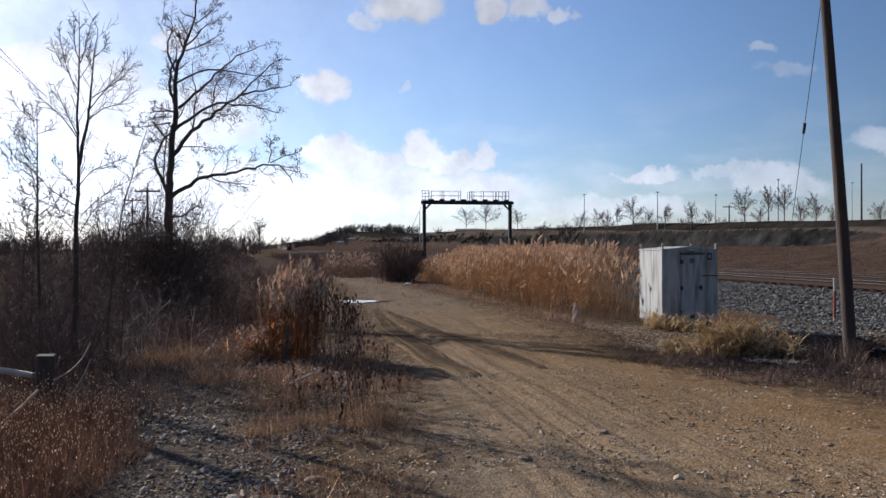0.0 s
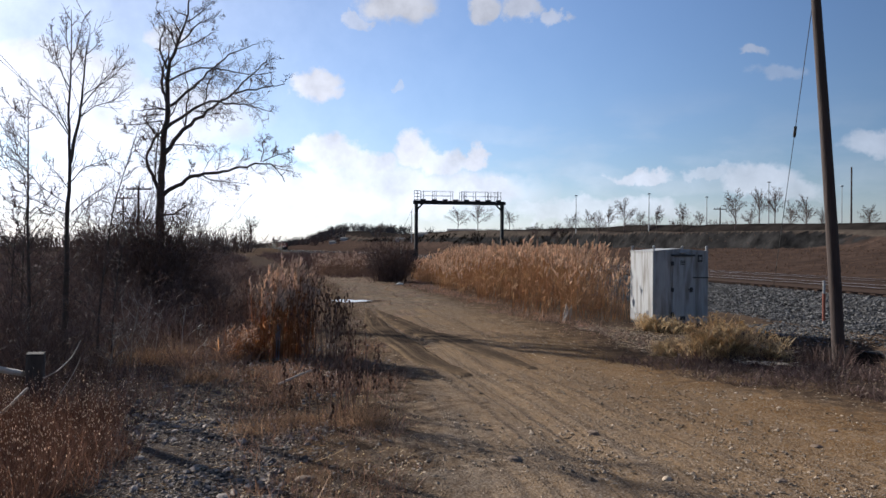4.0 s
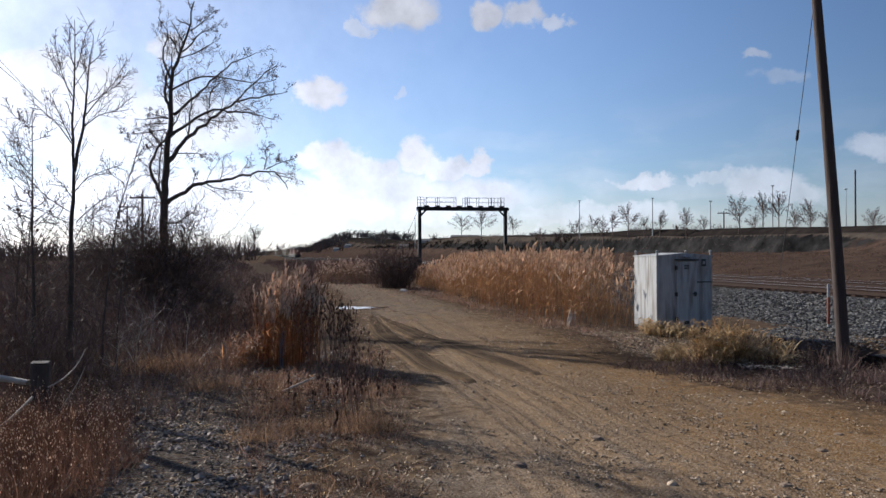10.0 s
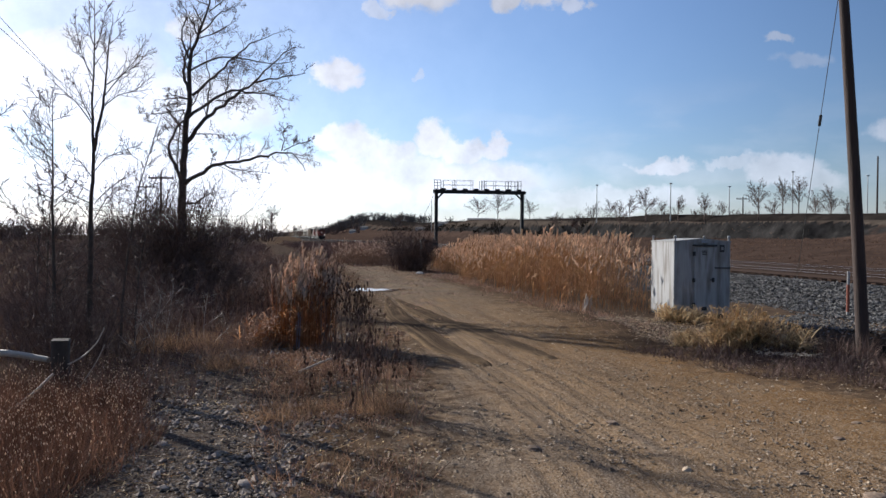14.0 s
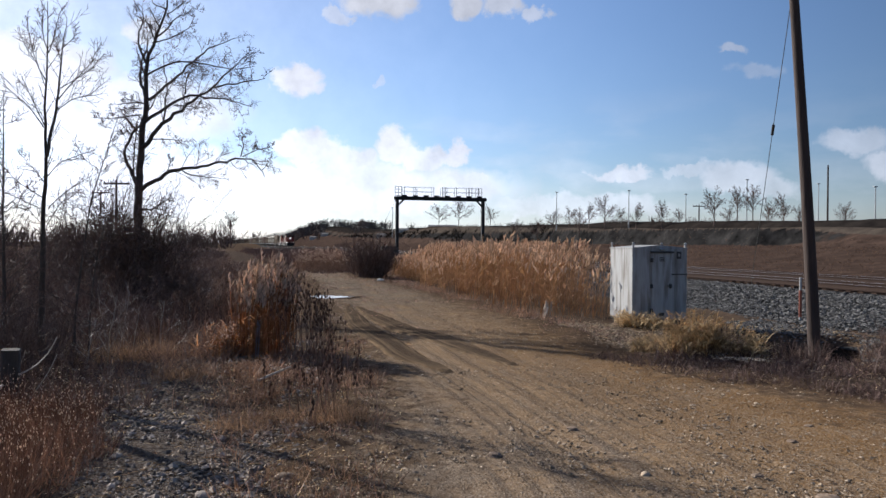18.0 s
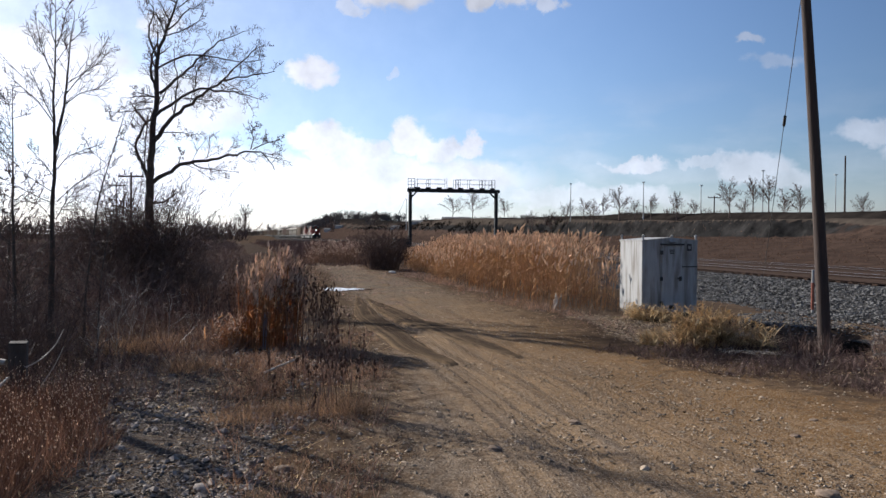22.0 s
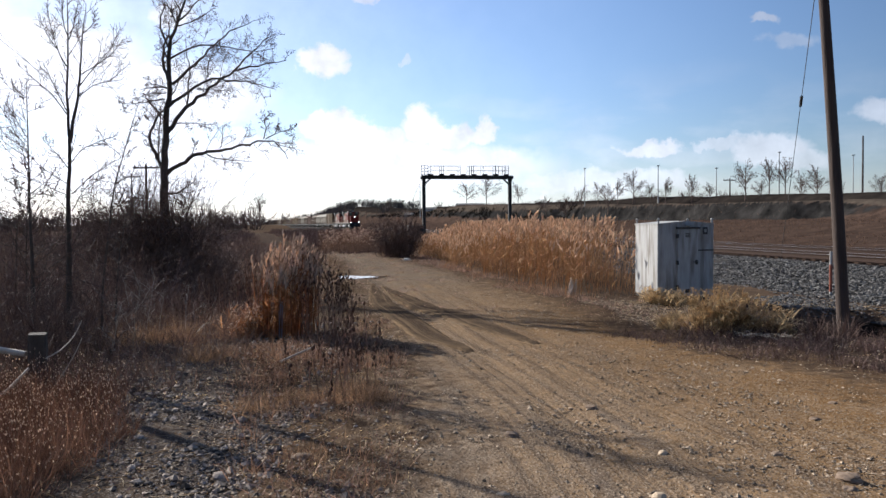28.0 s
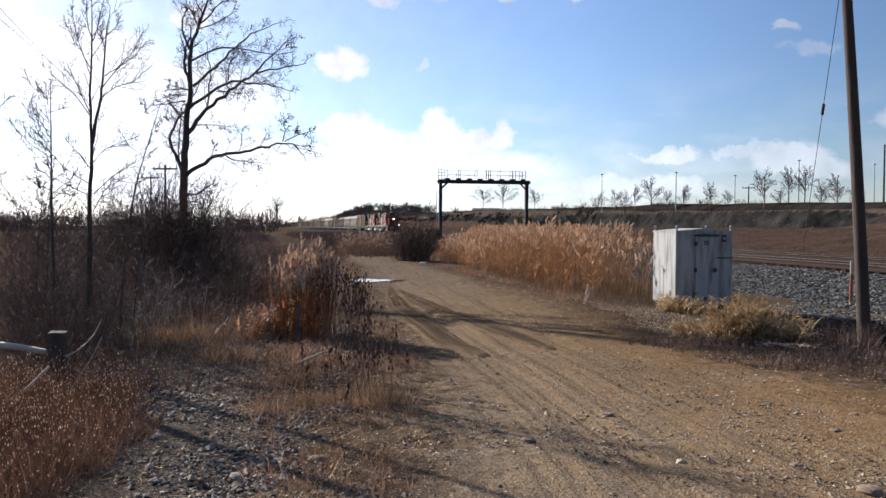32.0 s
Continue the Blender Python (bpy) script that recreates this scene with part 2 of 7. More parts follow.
    vo.inputs["Scale"].default_value = 42.0
    L(co, vo.inputs["Vector"])
    bits = m("MULTIPLY", ramp(vo.outputs["Distance"], 0.42, 0.2), ramp(tex(2.2, 5.0, co), 0.36, 0.56))
    bw = N("ShaderNodeSeparateColor")
    L(vo.outputs["Color"], bw.inputs[0])
    col = mix(m("MULTIPLY", bits, ramp(bw.outputs[0], 0.35, 0.9, 0.9)), col, gravel)
    col = mix(m("MULTIPLY", bits, ramp(bw.outputs[1], 0.6, 0.9, 0.7)), col, soil[0])
    edge = m("ADD", at["edge"], m("MULTIPLY", m("SUBTRACT", tex(5.0, 8.0, co), 0.5), 1.3))
    earth = mix(ramp(tex(3.0, 8.0, co), 0.32, 0.68), soil[0], soil[1])
    col = mix(ramp(edge, *rim), col, earth)
    L(col, bs.inputs["Base Color"])
    bs.inputs["Roughness"].default_value, bs.inputs["Specular IOR Level"].default_value = rough, 0.0
    h = m("ADD", m("MULTIPLY", tex(7.0, 3.0, co), 0.8), m("ADD", m("MULTIPLY", bits, 0.45), m("ADD", m("MULTIPLY", gc.outputs[2], 0.22), m("MULTIPLY", tex(1.0, 3.0, lane.outputs[0]), 1.2))))
    bu = N("ShaderNodeBump")
    bu.inputs["Strength"].default_value, bu.inputs["Distance"].default_value = 0.9, 0.035
    L(h, bu.inputs["Height"])
    L(bu.outputs[0], bs.inputs["Normal"])
    return mat


def land(name, layers):
    """Open land: each layer (attribute or None, two colours, noise scale) lies over the one before where its attribute is high."""
    mat = bpy.data.materials.new(name)
    mat.use_nodes = True
    nt = mat.node_tree
    N, L = nt.nodes.new, nt.links.new
    bs = nt.nodes["Principled BSDF"]
    co = N("ShaderNodeTexCoord").outputs["Object"]
    wob = N("ShaderNodeTexNoise")
    wob.inputs["Scale"].default_value, wob.inputs["Detail"].default_value = 0.6, 8.0
    L(co, wob.inputs["Vector"])
    col = None
    for key, a, b, scale in layers:
        no, ra, mx = N("ShaderNodeTexNoise"), N("ShaderNodeMapRange"), N("ShaderNodeMix")
        no.inputs["Scale"].default_value, no.inputs["Detail"].default_value, no.inputs["Roughness"].default_value = scale, 9.0, 0.68
        L(co, no.inputs["Vector"])
        ra.inputs["From Min"].default_value, ra.inputs["From Max"].default_value = 0.34, 0.66
        L(no.outputs[0], ra.inputs[0])
        mx.data_type = "RGBA"
        mx.inputs[6].default_value, mx.inputs[7].default_value = a, b
        L(ra.outputs[0], mx.inputs[0])
        if col is None:
            col = mx.outputs[2]
            fine = no.outputs[0]
            continue
        at, sm, over, sel = N("ShaderNodeAttribute"), N("ShaderNodeMath"), N("ShaderNodeMix"), N("ShaderNodeMapRange")
        at.attribute_name, sm.operation, over.data_type = key, "ADD", "RGBA"
        L(at.outputs["Fac"], sm.inputs[0])
        L(wob.outputs[0], sm.inputs[1])
        sel.inputs["From Min"].default_value, sel.inputs["From Max"].default_value = 0.85, 1.1
        L(sm.outputs[0], sel.inputs[0])
        L(sel.outputs[0], over.inputs[0])
        L(col, over.inputs[6])
        L(mx.outputs[2], over.inputs[7])
        col = over.outputs[2]
    L(col, bs.inputs["Base Color"])
    bs.inputs["Roughness"].default_value, bs.inputs["Specular IOR Level"].default_value = 0.95, 0.0
    bu = N("ShaderNodeBump")
    bu.inputs["Strength"].default_value, bu.inputs["Distance"].default_value = 0.7, 0.06
    L(fine, bu.inputs["Height"])
    L(bu.outputs[0], bs.inputs["Normal"])
    return mat


def glow(name, color, strength):
    mat = bpy.data.materials.new(name)
    mat.use_nodes = True
    bs = mat.node_tree.nodes["Principled BSDF"]
    bs.inputs["Base Color"].default_value = color
    bs.inputs["Emission Color"].default_value, bs.inputs["Emission Strength"].default_value = color, strength
    return mat


G = lambda v: (v, v, v, 1.0)
M = dict(
    # the ditch layer is near-black: shade of the hollow put into the soil colour
    land=land("winter_land", [(None, (0.055, 0.038, 0.028, 1), (0.115, 0.08, 0.054, 1), 3.0), ("field", (0.036, 0.025, 0.020, 1), (0.088, 0.058, 0.044, 1), 0.5),
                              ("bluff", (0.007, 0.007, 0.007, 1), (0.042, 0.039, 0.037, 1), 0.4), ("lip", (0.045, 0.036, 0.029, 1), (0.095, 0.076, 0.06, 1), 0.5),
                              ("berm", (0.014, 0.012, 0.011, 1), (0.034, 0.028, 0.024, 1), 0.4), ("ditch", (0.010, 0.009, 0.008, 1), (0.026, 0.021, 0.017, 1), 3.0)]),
    road=dirt("sandy_road_dirt", (0.20, 0.123, 0.064, 1), (0.31, 0.205, 0.115, 1), (0.145, 0.108, 0.08, 1), ((0.055, 0.037, 0.026, 1), (0.118, 0.079, 0.05, 1)), (0.42, 0.345, 0.265, 1), (0.18, 0.096, 0.035, 1)),
    path=dirt("grey_path_gravel", (0.055, 0.041, 0.033, 1), (0.10, 0.077, 0.062, 1), (0.07, 0.053, 0.042, 1), ((0.045, 0.032, 0.024, 1), (0.095, 0.067, 0.046, 1)), (0.30, 0.275, 0.245, 1)),
    mud=dirt("dark_rut_mud", (0.04, 0.028, 0.02, 1), (0.078, 0.053, 0.036, 1), (0.056, 0.038, 0.027, 1), ((0.12, 0.085, 0.055, 1), (0.22, 0.152, 0.093, 1)), (0.16, 0.13, 0.10, 1), rim=(0.58, 1.0)),
    track=dirt("dark_track_mud", (0.045, 0.033, 0.026, 1), (0.08, 0.06, 0.046, 1), (0.055, 0.04, 0.031, 1), ((0.05, 0.036, 0.028, 1), (0.095, 0.066, 0.05, 1)), (0.12, 0.10, 0.085, 1)),
    ballast=surface("grey_ballast_bed", (0.03, 0.03, 0.03, 1), (0.092, 0.09, 0.088, 1), 0.95, 16.0, 1.0, 0.06, stain=(0.05, 0.045, 0.04, 1), stain_scale=0.5, spec=0.0),
    rustbed=surface("rust_stained_ballast", (0.022, 0.017, 0.014, 1), (0.055, 0.039, 0.031, 1), 0.95, 16.0, 1.0, 0.06, spec=0.0),
    stone=surface("ballast_stone", (0.06, 0.056, 0.052, 1), (0.155, 0.146, 0.136, 1), 0.9, 30.0, 0.3, 0.01, island=0.9, spec=0.2),
    pebble=surface("road_pebble", (0.20, 0.15, 0.10, 1), (0.40, 0.31, 0.22, 1), 0.9, 30.0, 0.3, 0.01, island=0.6, spec=0.2),
    greystone=surface("grey_path_stone", (0.13, 0.105, 0.086, 1), (0.32, 0.265, 0.22, 1), 0.9, 30.0, 0.3, 0.01, island=0.75, spec=0.2),
    rock=surface("brown_rock", (0.15, 0.105, 0.075, 1), (0.30, 0.225, 0.165, 1), 0.9, 14.0, 0.5, 0.01, spec=0.1),
    rail=surface("rusty_rail_side", (0.03, 0.019, 0.015, 1), (0.052, 0.032, 0.024, 1), 0.8, 20.0, 0.2, 0.005, spec=0.1),
    railtop=surface("worn_rail_head", (0.75, 0.73, 0.70, 1), (0.86, 0.84, 0.82, 1), 0.42, 30.0, 0.05, 0.002, metal=1.0),
    tie=surface("weathered_timber_tie", (0.035, 0.024, 0.019, 1), (0.075, 0.05, 0.038, 1), 0.9, 6.0, 0.5, 0.02, stretch=(1, 6, 6), spec=0.0),
    white=surface("weathered_white_paint", (0.32, 0.315, 0.305, 1), (0.42, 0.415, 0.405, 1), 0.75, 7.0, 0.08, 0.01, stain=(0.15, 0.125, 0.10, 1), stain_scale=3.2, stain_amount=0.8, stretch=(2.5, 2.5, 0.35), spec=0.25),
    black=surface("black_painted_steel", (0.018, 0.018, 0.019, 1), (0.035, 0.034, 0.033, 1), 0.6, 6.0, 0.1, 0.01, spec=0.2),
    steel=surface("galvanised_steel", (0.30, 0.30, 0.30, 1), (0.42, 0.42, 0.41, 1), 0.5, 10.0, 0.05, 0.01, metal=0.6),
    dark=surface("dark_rubber_iron", (0.03, 0.03, 0.03, 1), (0.06, 0.055, 0.05, 1), 0.7, 10.0, 0.1, 0.01),
    pole=surface("weathered_pole_wood", (0.032, 0.021, 0.017, 1), (0.078, 0.05, 0.038, 1), 0.9, 7.0, 0.6, 0.02, stretch=(4, 4, 0.25), stain=(0.07, 0.05, 0.04, 1)),
    bark=surface("grey_brown_bark", (0.045, 0.035, 0.028, 1), (0.10, 0.08, 0.065, 1), 0.95, 9.0, 0.8, 0.03, stretch=(2, 2, 0.5)),
    twig=surface("dark_twig", (0.085, 0.057, 0.047, 1), (0.19, 0.13, 0.105, 1), 0.8, 4.0, 0.0, island=0.35, spec=0.15),
    brush=surface("tangled_brush_stem", (0.125, 0.078, 0.062, 1), (0.27, 0.175, 0.138, 1), 0.75, 1.5, 0.0, island=0.5, spec=0.15),
    amber=surface("amber_dead_grass", (0.19, 0.104, 0.062, 1), (0.35, 0.208, 0.13, 1), 0.8, 1.5, 0.0, island=0.6, translucent=0.25),
    gold=surface("golden_dead_grass", (0.20, 0.118, 0.068, 1), (0.37, 0.232, 0.138, 1), 0.8, 1.5, 0.0, island=0.6, spec=0.25, translucent=0.35),
    tan=surface("dull_orange_band", (0.12, 0.045, 0.026, 1), (0.17, 0.07, 0.04, 1), 0.6, 3.0, 0.0, spec=0.1),
    bankweed=surface("purple_brown_weed", (0.09, 0.054, 0.043, 1), (0.19, 0.12, 0.09, 1), 0.85, 1.2, 0.0, island=0.5, translucent=0.15),
    scrub=surface("dark_scrub", (0.014, 0.012, 0.010, 1), (0.034, 0.028, 0.023, 1), 0.95, 1.0, 0.0, island=0.4, spec=0.0),
    fartwig=surface("far_twig", (0.085, 0.074, 0.07, 1), (0.14, 0.12, 0.11, 1), 0.95, 1.0, 0.0, island=0.3, spec=0.1),
    reed=surface("dry_reed_stem", (0.36, 0.195, 0.088, 1), (0.56, 0.345, 0.17, 1), 0.75, 2.0, 0.0, island=0.4, translucent=0.32),
    patchreed=surface("grey_brown_reed_stem", (0.17, 0.10, 0.066, 1), (0.34, 0.215, 0.145, 1), 0.8, 2.0, 0.0, island=0.5, translucent=0.4),
    clumpreed=surface("brown_reed_stem", (0.27, 0.125, 0.055, 1), (0.46, 0.25, 0.125, 1), 0.8, 2.0, 0.0, island=0.5, translucent=0.6),
    clumpplume=surface("tan_reed_plume", (0.50, 0.38, 0.29, 1), (0.76, 0.62, 0.50, 1), 0.8, 6.0, 0.0, island=0.5, translucent=0.4),
    plume=surface("dry_reed_plume", (0.60, 0.45, 0.33, 1), (0.82, 0.67, 0.52, 1), 0.9, 6.0, 0.0, island=0.35, translucent=0.5),
    straw=surface("dry_straw_grass", (0.43, 0.31, 0.165, 1), (0.64, 0.49, 0.30, 1), 0.6, 1.5, 0.0, island=0.4, translucent=0.5, spec=0.3),
    rust=surface("rust_brown_grass", (0.122, 0.061, 0.041, 1), (0.226, 0.12, 0.075, 1), 0.85, 1.2, 0.0, island=0.6, translucent=0.3),
    darkweed=surface("dark_dead_weed", (0.075, 0.047, 0.04, 1), (0.165, 0.104, 0.084, 1), 0.7, 1.5, 0.0, island=0.6, spec=0.25, translucent=0.2),
    weed=surface("dead_brown_weed", (0.16, 0.094, 0.07, 1), (0.37, 0.23, 0.168, 1), 0.7, 1.5, 0.0, island=0.6, spec=0.25, translucent=0.3),
    thistle=surface("dark_seed_head", (0.07, 0.042, 0.034, 1), (0.15, 0.094, 0.07, 1), 0.9, 4.0, 0.0, island=0.4, spec=0.1, translucent=0.3),
    fieldgrass=surface("brown_field_grass", (0.085, 0.054, 0.040, 1), (0.19, 0.122, 0.088, 1), 0.95, 0.6, 0.0, island=0.45, spec=0.0, translucent=0.3),
    water=surface("still_puddle", (0.03, 0.028, 0.025, 1), (0.04, 0.036, 0.03, 1), 0.03, 2.0, 0.0),
    bleached=surface("bleached_wood", (0.34, 0.29, 0.23, 1), (0.52, 0.45, 0.37, 1), 0.55, 9.0, 0.3, 0.01),
    orange=surface("orange_marker_sleeve", (0.20, 0.05, 0.026, 1), (0.26, 0.075, 0.04, 1), 0.5, 5.0, 0.0),
    siding=surface("pale_house_siding", (0.40, 0.39, 0.38, 1), (0.5, 0.49, 0.47, 1), 0.7, 2.0, 0.0),
    shingle=surface("dark_roof_shingle", (0.06, 0.06, 0.065, 1), (0.10, 0.10, 0.10, 1), 0.9, 5.0, 0.0),
    red=surface("red_locomotive_paint", (0.11, 0.018, 0.014, 1), (0.15, 0.026, 0.02, 1), 0.6, 3.0, 0.0, spec=0.1),
    stripe=surface("dull_white_stripe", (0.26, 0.22, 0.19, 1), (0.36, 0.31, 0.27, 1), 0.6, 3.0, 0.0, spec=0.1),
    stake=surface("grey_stake_plastic", (0.26, 0.25, 0.30, 1), (0.36, 0.35, 0.40, 1), 0.7, 8.0, 0.2, 0.01),
    glass=surface("dark_cab_glass", G(0.02), G(0.03), 0.08, 3.0, 0.0),
    lamp=glow("lit_headlight", (1.0, 0.88, 0.78, 1), 7.0),
)

# ---- mesh helpers ----
TRACK_RAIL = 0.60       # top of rail
rng = np.random.default_rng(7)


def mesh_np(name, V, blocks, mats, smooth=False):
    """A mesh from an array of points and blocks of faces (index array, material slot)."""
    me = bpy.data.meshes.new(name)
    V = np.ascontiguousarray(V, dtype=np.float32).reshape(-1, 3)
    me.vertices.add(len(V))
    me.vertices.foreach_set("co", V.ravel())
    idx, starts, slots, at = [], [], [], 0
    for F, slot in blocks:
        F = np.asarray(F, dtype=np.int32)
        if not len(F):
            continue
        k = F.shape[1]
        idx.append(F.ravel())
        starts.append(at + k * np.arange(len(F)))
        slots.append(np.full(len(F), slot))
        at += k * len(F)
    idx, starts, slots = np.concatenate(idx), np.concatenate(starts), np.concatenate(slots)
    me.loops.add(len(idx))
    me.loops.foreach_set("vertex_index", idx.astype(np.int32))
    me.polygons.add(len(starts))
    me.polygons.foreach_set("loop_start", starts.astype(np.int32))
    me.polygons.foreach_set("material_index", slots.astype(np.int32))
    me.polygons.foreach_set("use_smooth", np.full(len(starts), smooth))
    for m in mats:
        me.materials.append(m)
    me.update(calc_edges=True)
    me.validate()
    return me


class Heap:
    """Gathers points and faces of many pieces for one mesh."""

    def __init__(self):
        self.V, self.B, self.n = [], [], 0

    def add(self, V, F, slot=0):
        V = np.asarray(V, float).reshape(-1, 3)
        self.B.append((np.asarray(F, int) + self.n, slot))
        self.V.append(V)
        self.n += len(V)

    def mesh(self, name, mats, smooth=False):
        return mesh_np(name, np.concatenate(self.V), self.B, mats, smooth)


def unit(v):
    return v / np.maximum(np.linalg.norm(v, axis=-1, keepdims=True), 1e-9)


def tubes(heap, P, R, sides=3, slot=0):
    """Tapered tubes along the paths P (n, k, 3) with the radii R (n, k)."""
    P, R = np.asarray(P, float), np.asarray(R, float)
    n, k, _ = P.shape
    t = unit(np.gradient(P, axis=1))
    ref = np.where(np.abs(t[:, :1, 2:]) > 0.8, np.array([1.0, 0.2, 0]), np.array([0.1, 0.2, 1.0]))
    a = unit(np.cross(t, np.broadcast_to(ref, t.shape)))
    b = np.cross(t, a)
    an = 2 * np.pi * np.arange(sides) / sides
    ring = P[:, :, None] + R[:, :, None, None] * (np.cos(an)[:, None] * a[:, :, None] + np.sin(an)[:, None] * b[:, :, None])
    i = np.arange(n * k * sides).reshape(n, k, sides)
    j = np.roll(i, -1, axis=2)
    F = np.stack([i[:, :-1], j[:, :-1], j[:, 1:], i[:, 1:]], -1).reshape(-1, 4)
    heap.add(ring, F, slot)


def blades(heap, P, W, side, slot=0):
    """Flat tapering blades along the paths P (n, k, 3), of half widths W (n, k), spread along side (n, 3)."""
    n, k, _ = P.shape
    off = W[:, :, None] * side[:, None]
    V = np.stack([P - off, P + off], 2)
    i = np.arange(n * k * 2).reshape(n, k, 2)
    F = np.stack([i[:, :-1, 0], i[:, :-1, 1], i[:, 1:, 1], i[:, 1:, 0]], -1).reshape(-1, 4)
    heap.add(V, F, slot)


def obj(name, me, label="", category="", group="", kind="", at=None):
    ob = new(name, me)
    if at is not None:
        ob.matrix_world = at
    return tagged(ob, label, category, group, kind)


def holder(name, at, label="", category="", group="", kind=""):
    ob = new(name)
    ob.empty_display_size = 0.2
    ob.matrix_world = at
    return tagged(ob, label, category, group, kind)


def bm_mesh(name, bm, mat):
    me = bpy.data.meshes.new(name)
    bm.normal_update()
    bm.to_mesh(me)
    bm.free()
    for m in (mat if isinstance(mat, (list, tuple)) else (mat,)):
        me.materials.append(m)
    return me


def part(name, bm, mat, parent, label="", at=None):
    ob = new(name, bm if isinstance(bm, bpy.types.Mesh) else bm_mesh(name, bm, mat))
    ob.parent = parent
    if at is not None:
        ob.matrix_local = at
    if label:
        ob["label"] = label
    return ob


def box(bm, x0, x1, y0, y1, z0, z1, bevel=0.0):
    r = bmesh.ops.create_cube(bm, size=1.0)
    for v in r["verts"]:
        v.co = Vector(((x0 + x1) / 2 + v.co.x * (x1 - x0), (y0 + y1) / 2 + v.co.y * (y1 - y0), (z0 + z1) / 2 + v.co.z * (z1 - z0)))
    if bevel:
        ed = list({e for v in r["verts"] for e in v.link_edges})
        bmesh.ops.bevel(bm, geom=ed, offset=bevel, segments=1, affect="EDGES", profile=0.5)
    return bm


def boxed(*args, **kw):
    return box(bmesh.new(), *args, **kw)


def rod(bm, p, q, r, r2=None, sides=8):
    p, q = Vector(p), Vector(q)
    d = q - p
    res = bmesh.ops.create_cone(bm, cap_ends=True, segments=sides, radius1=r, radius2=r if r2 is None else r2, depth=d.length)
    mt = Matrix.Translation((p + q) / 2) @ d.to_track_quat("Z", "Y").to_matrix().to_4x4()
    bmesh.ops.transform(bm, matrix=mt, verts=res["verts"])
    return bm


def rodded(*args, **kw):
    return rod(bmesh.new(), *args, **kw)


def sweep_profile(pts, path_pts):
    """A closed profile (list of (side, up)) swept along a level path of (x, y, z)."""
    P = np.asarray(path_pts, float)
    t = unit(np.gradient(P, axis=0))
    s = np.stack([t[:, 1], -t[:, 0], 0 * t[:, 0]], -1)
    s = unit(s)
    pr = np.asarray(pts, float)
    V = P[:, None] + pr[None, :, :1] * s[:, None] + pr[None, :, 1:] * np.array([0, 0, 1.0])
    n, k = V.shape[:2]
    i = np.arange(n * k).reshape(n, k)
    j = np.roll(i, -1, axis=1)
    return V.reshape(-1, 3), np.stack([i[:-1], j[:-1], j[1:], i[1:]], -1).reshape(-1, 4)


# ---- the lie of the land ----
SL0, SL1, Y0, Y1 = -0.185, -0.271, 150.0, 200.0


def cx(y):
    """x of the near track's centre line."""
    y = np.asarray(y, float)
    k = np.clip(y - Y0, 0, Y1 - Y0)
    return 19.1 + SL0 * y + (SL1 - SL0) * (k * k / (2 * (Y1 - Y0)) + np.clip(y - Y1, 0, None))


def cross_dist(x, y):
    """Distance to the right of the near track's centre line."""
    return (np.asarray(x, float) - cx(y)) * 0.975


def lumps(x, y, scale, seed=0):
    """Smooth value noise in -1..1, for arrays."""
    x, y = np.asarray(x, float) / scale + seed * 17.3, np.asarray(y, float) / scale - seed * 9.1
    xi, yi = np.floor(x), np.floor(y)
    fx, fy = x - xi, y - yi
    fx, fy = fx * fx * (3 - 2 * fx), fy * fy * (3 - 2 * fy)

    def h(a, b):
        s = np.sin(a * 127.1 + b * 311.7 + seed * 74.7) * 43758.5453
        return (s - np.floor(s)) * 2 - 1
    return (h(xi, yi) * (1 - fx) + h(xi + 1, yi) * fx) * (1 - fy) + (h(xi, yi + 1) * (1 - fx) + h(xi + 1, yi + 1) * fx) * fy


def step(a, b, v):
    k = np.clip((np.asarray(v, float) - a) / (b - a), 0, 1)
    return k * k * (3 - 2 * k)


def bluff_line(y):
    y = np.asarray(y, float)
    return 46 + 4 * lumps(0 * y, y, 40, 3) + (2.2 * np.abs(lumps(0 * y, y, 7, 4)) + 0.6 * lumps(0 * y, y, 3.0, 6)) * (1 - step(150, 260, y))


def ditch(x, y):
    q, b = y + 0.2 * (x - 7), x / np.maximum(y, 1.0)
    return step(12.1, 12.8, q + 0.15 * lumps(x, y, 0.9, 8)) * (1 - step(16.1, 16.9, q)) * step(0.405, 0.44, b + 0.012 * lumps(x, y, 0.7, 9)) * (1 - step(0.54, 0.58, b))


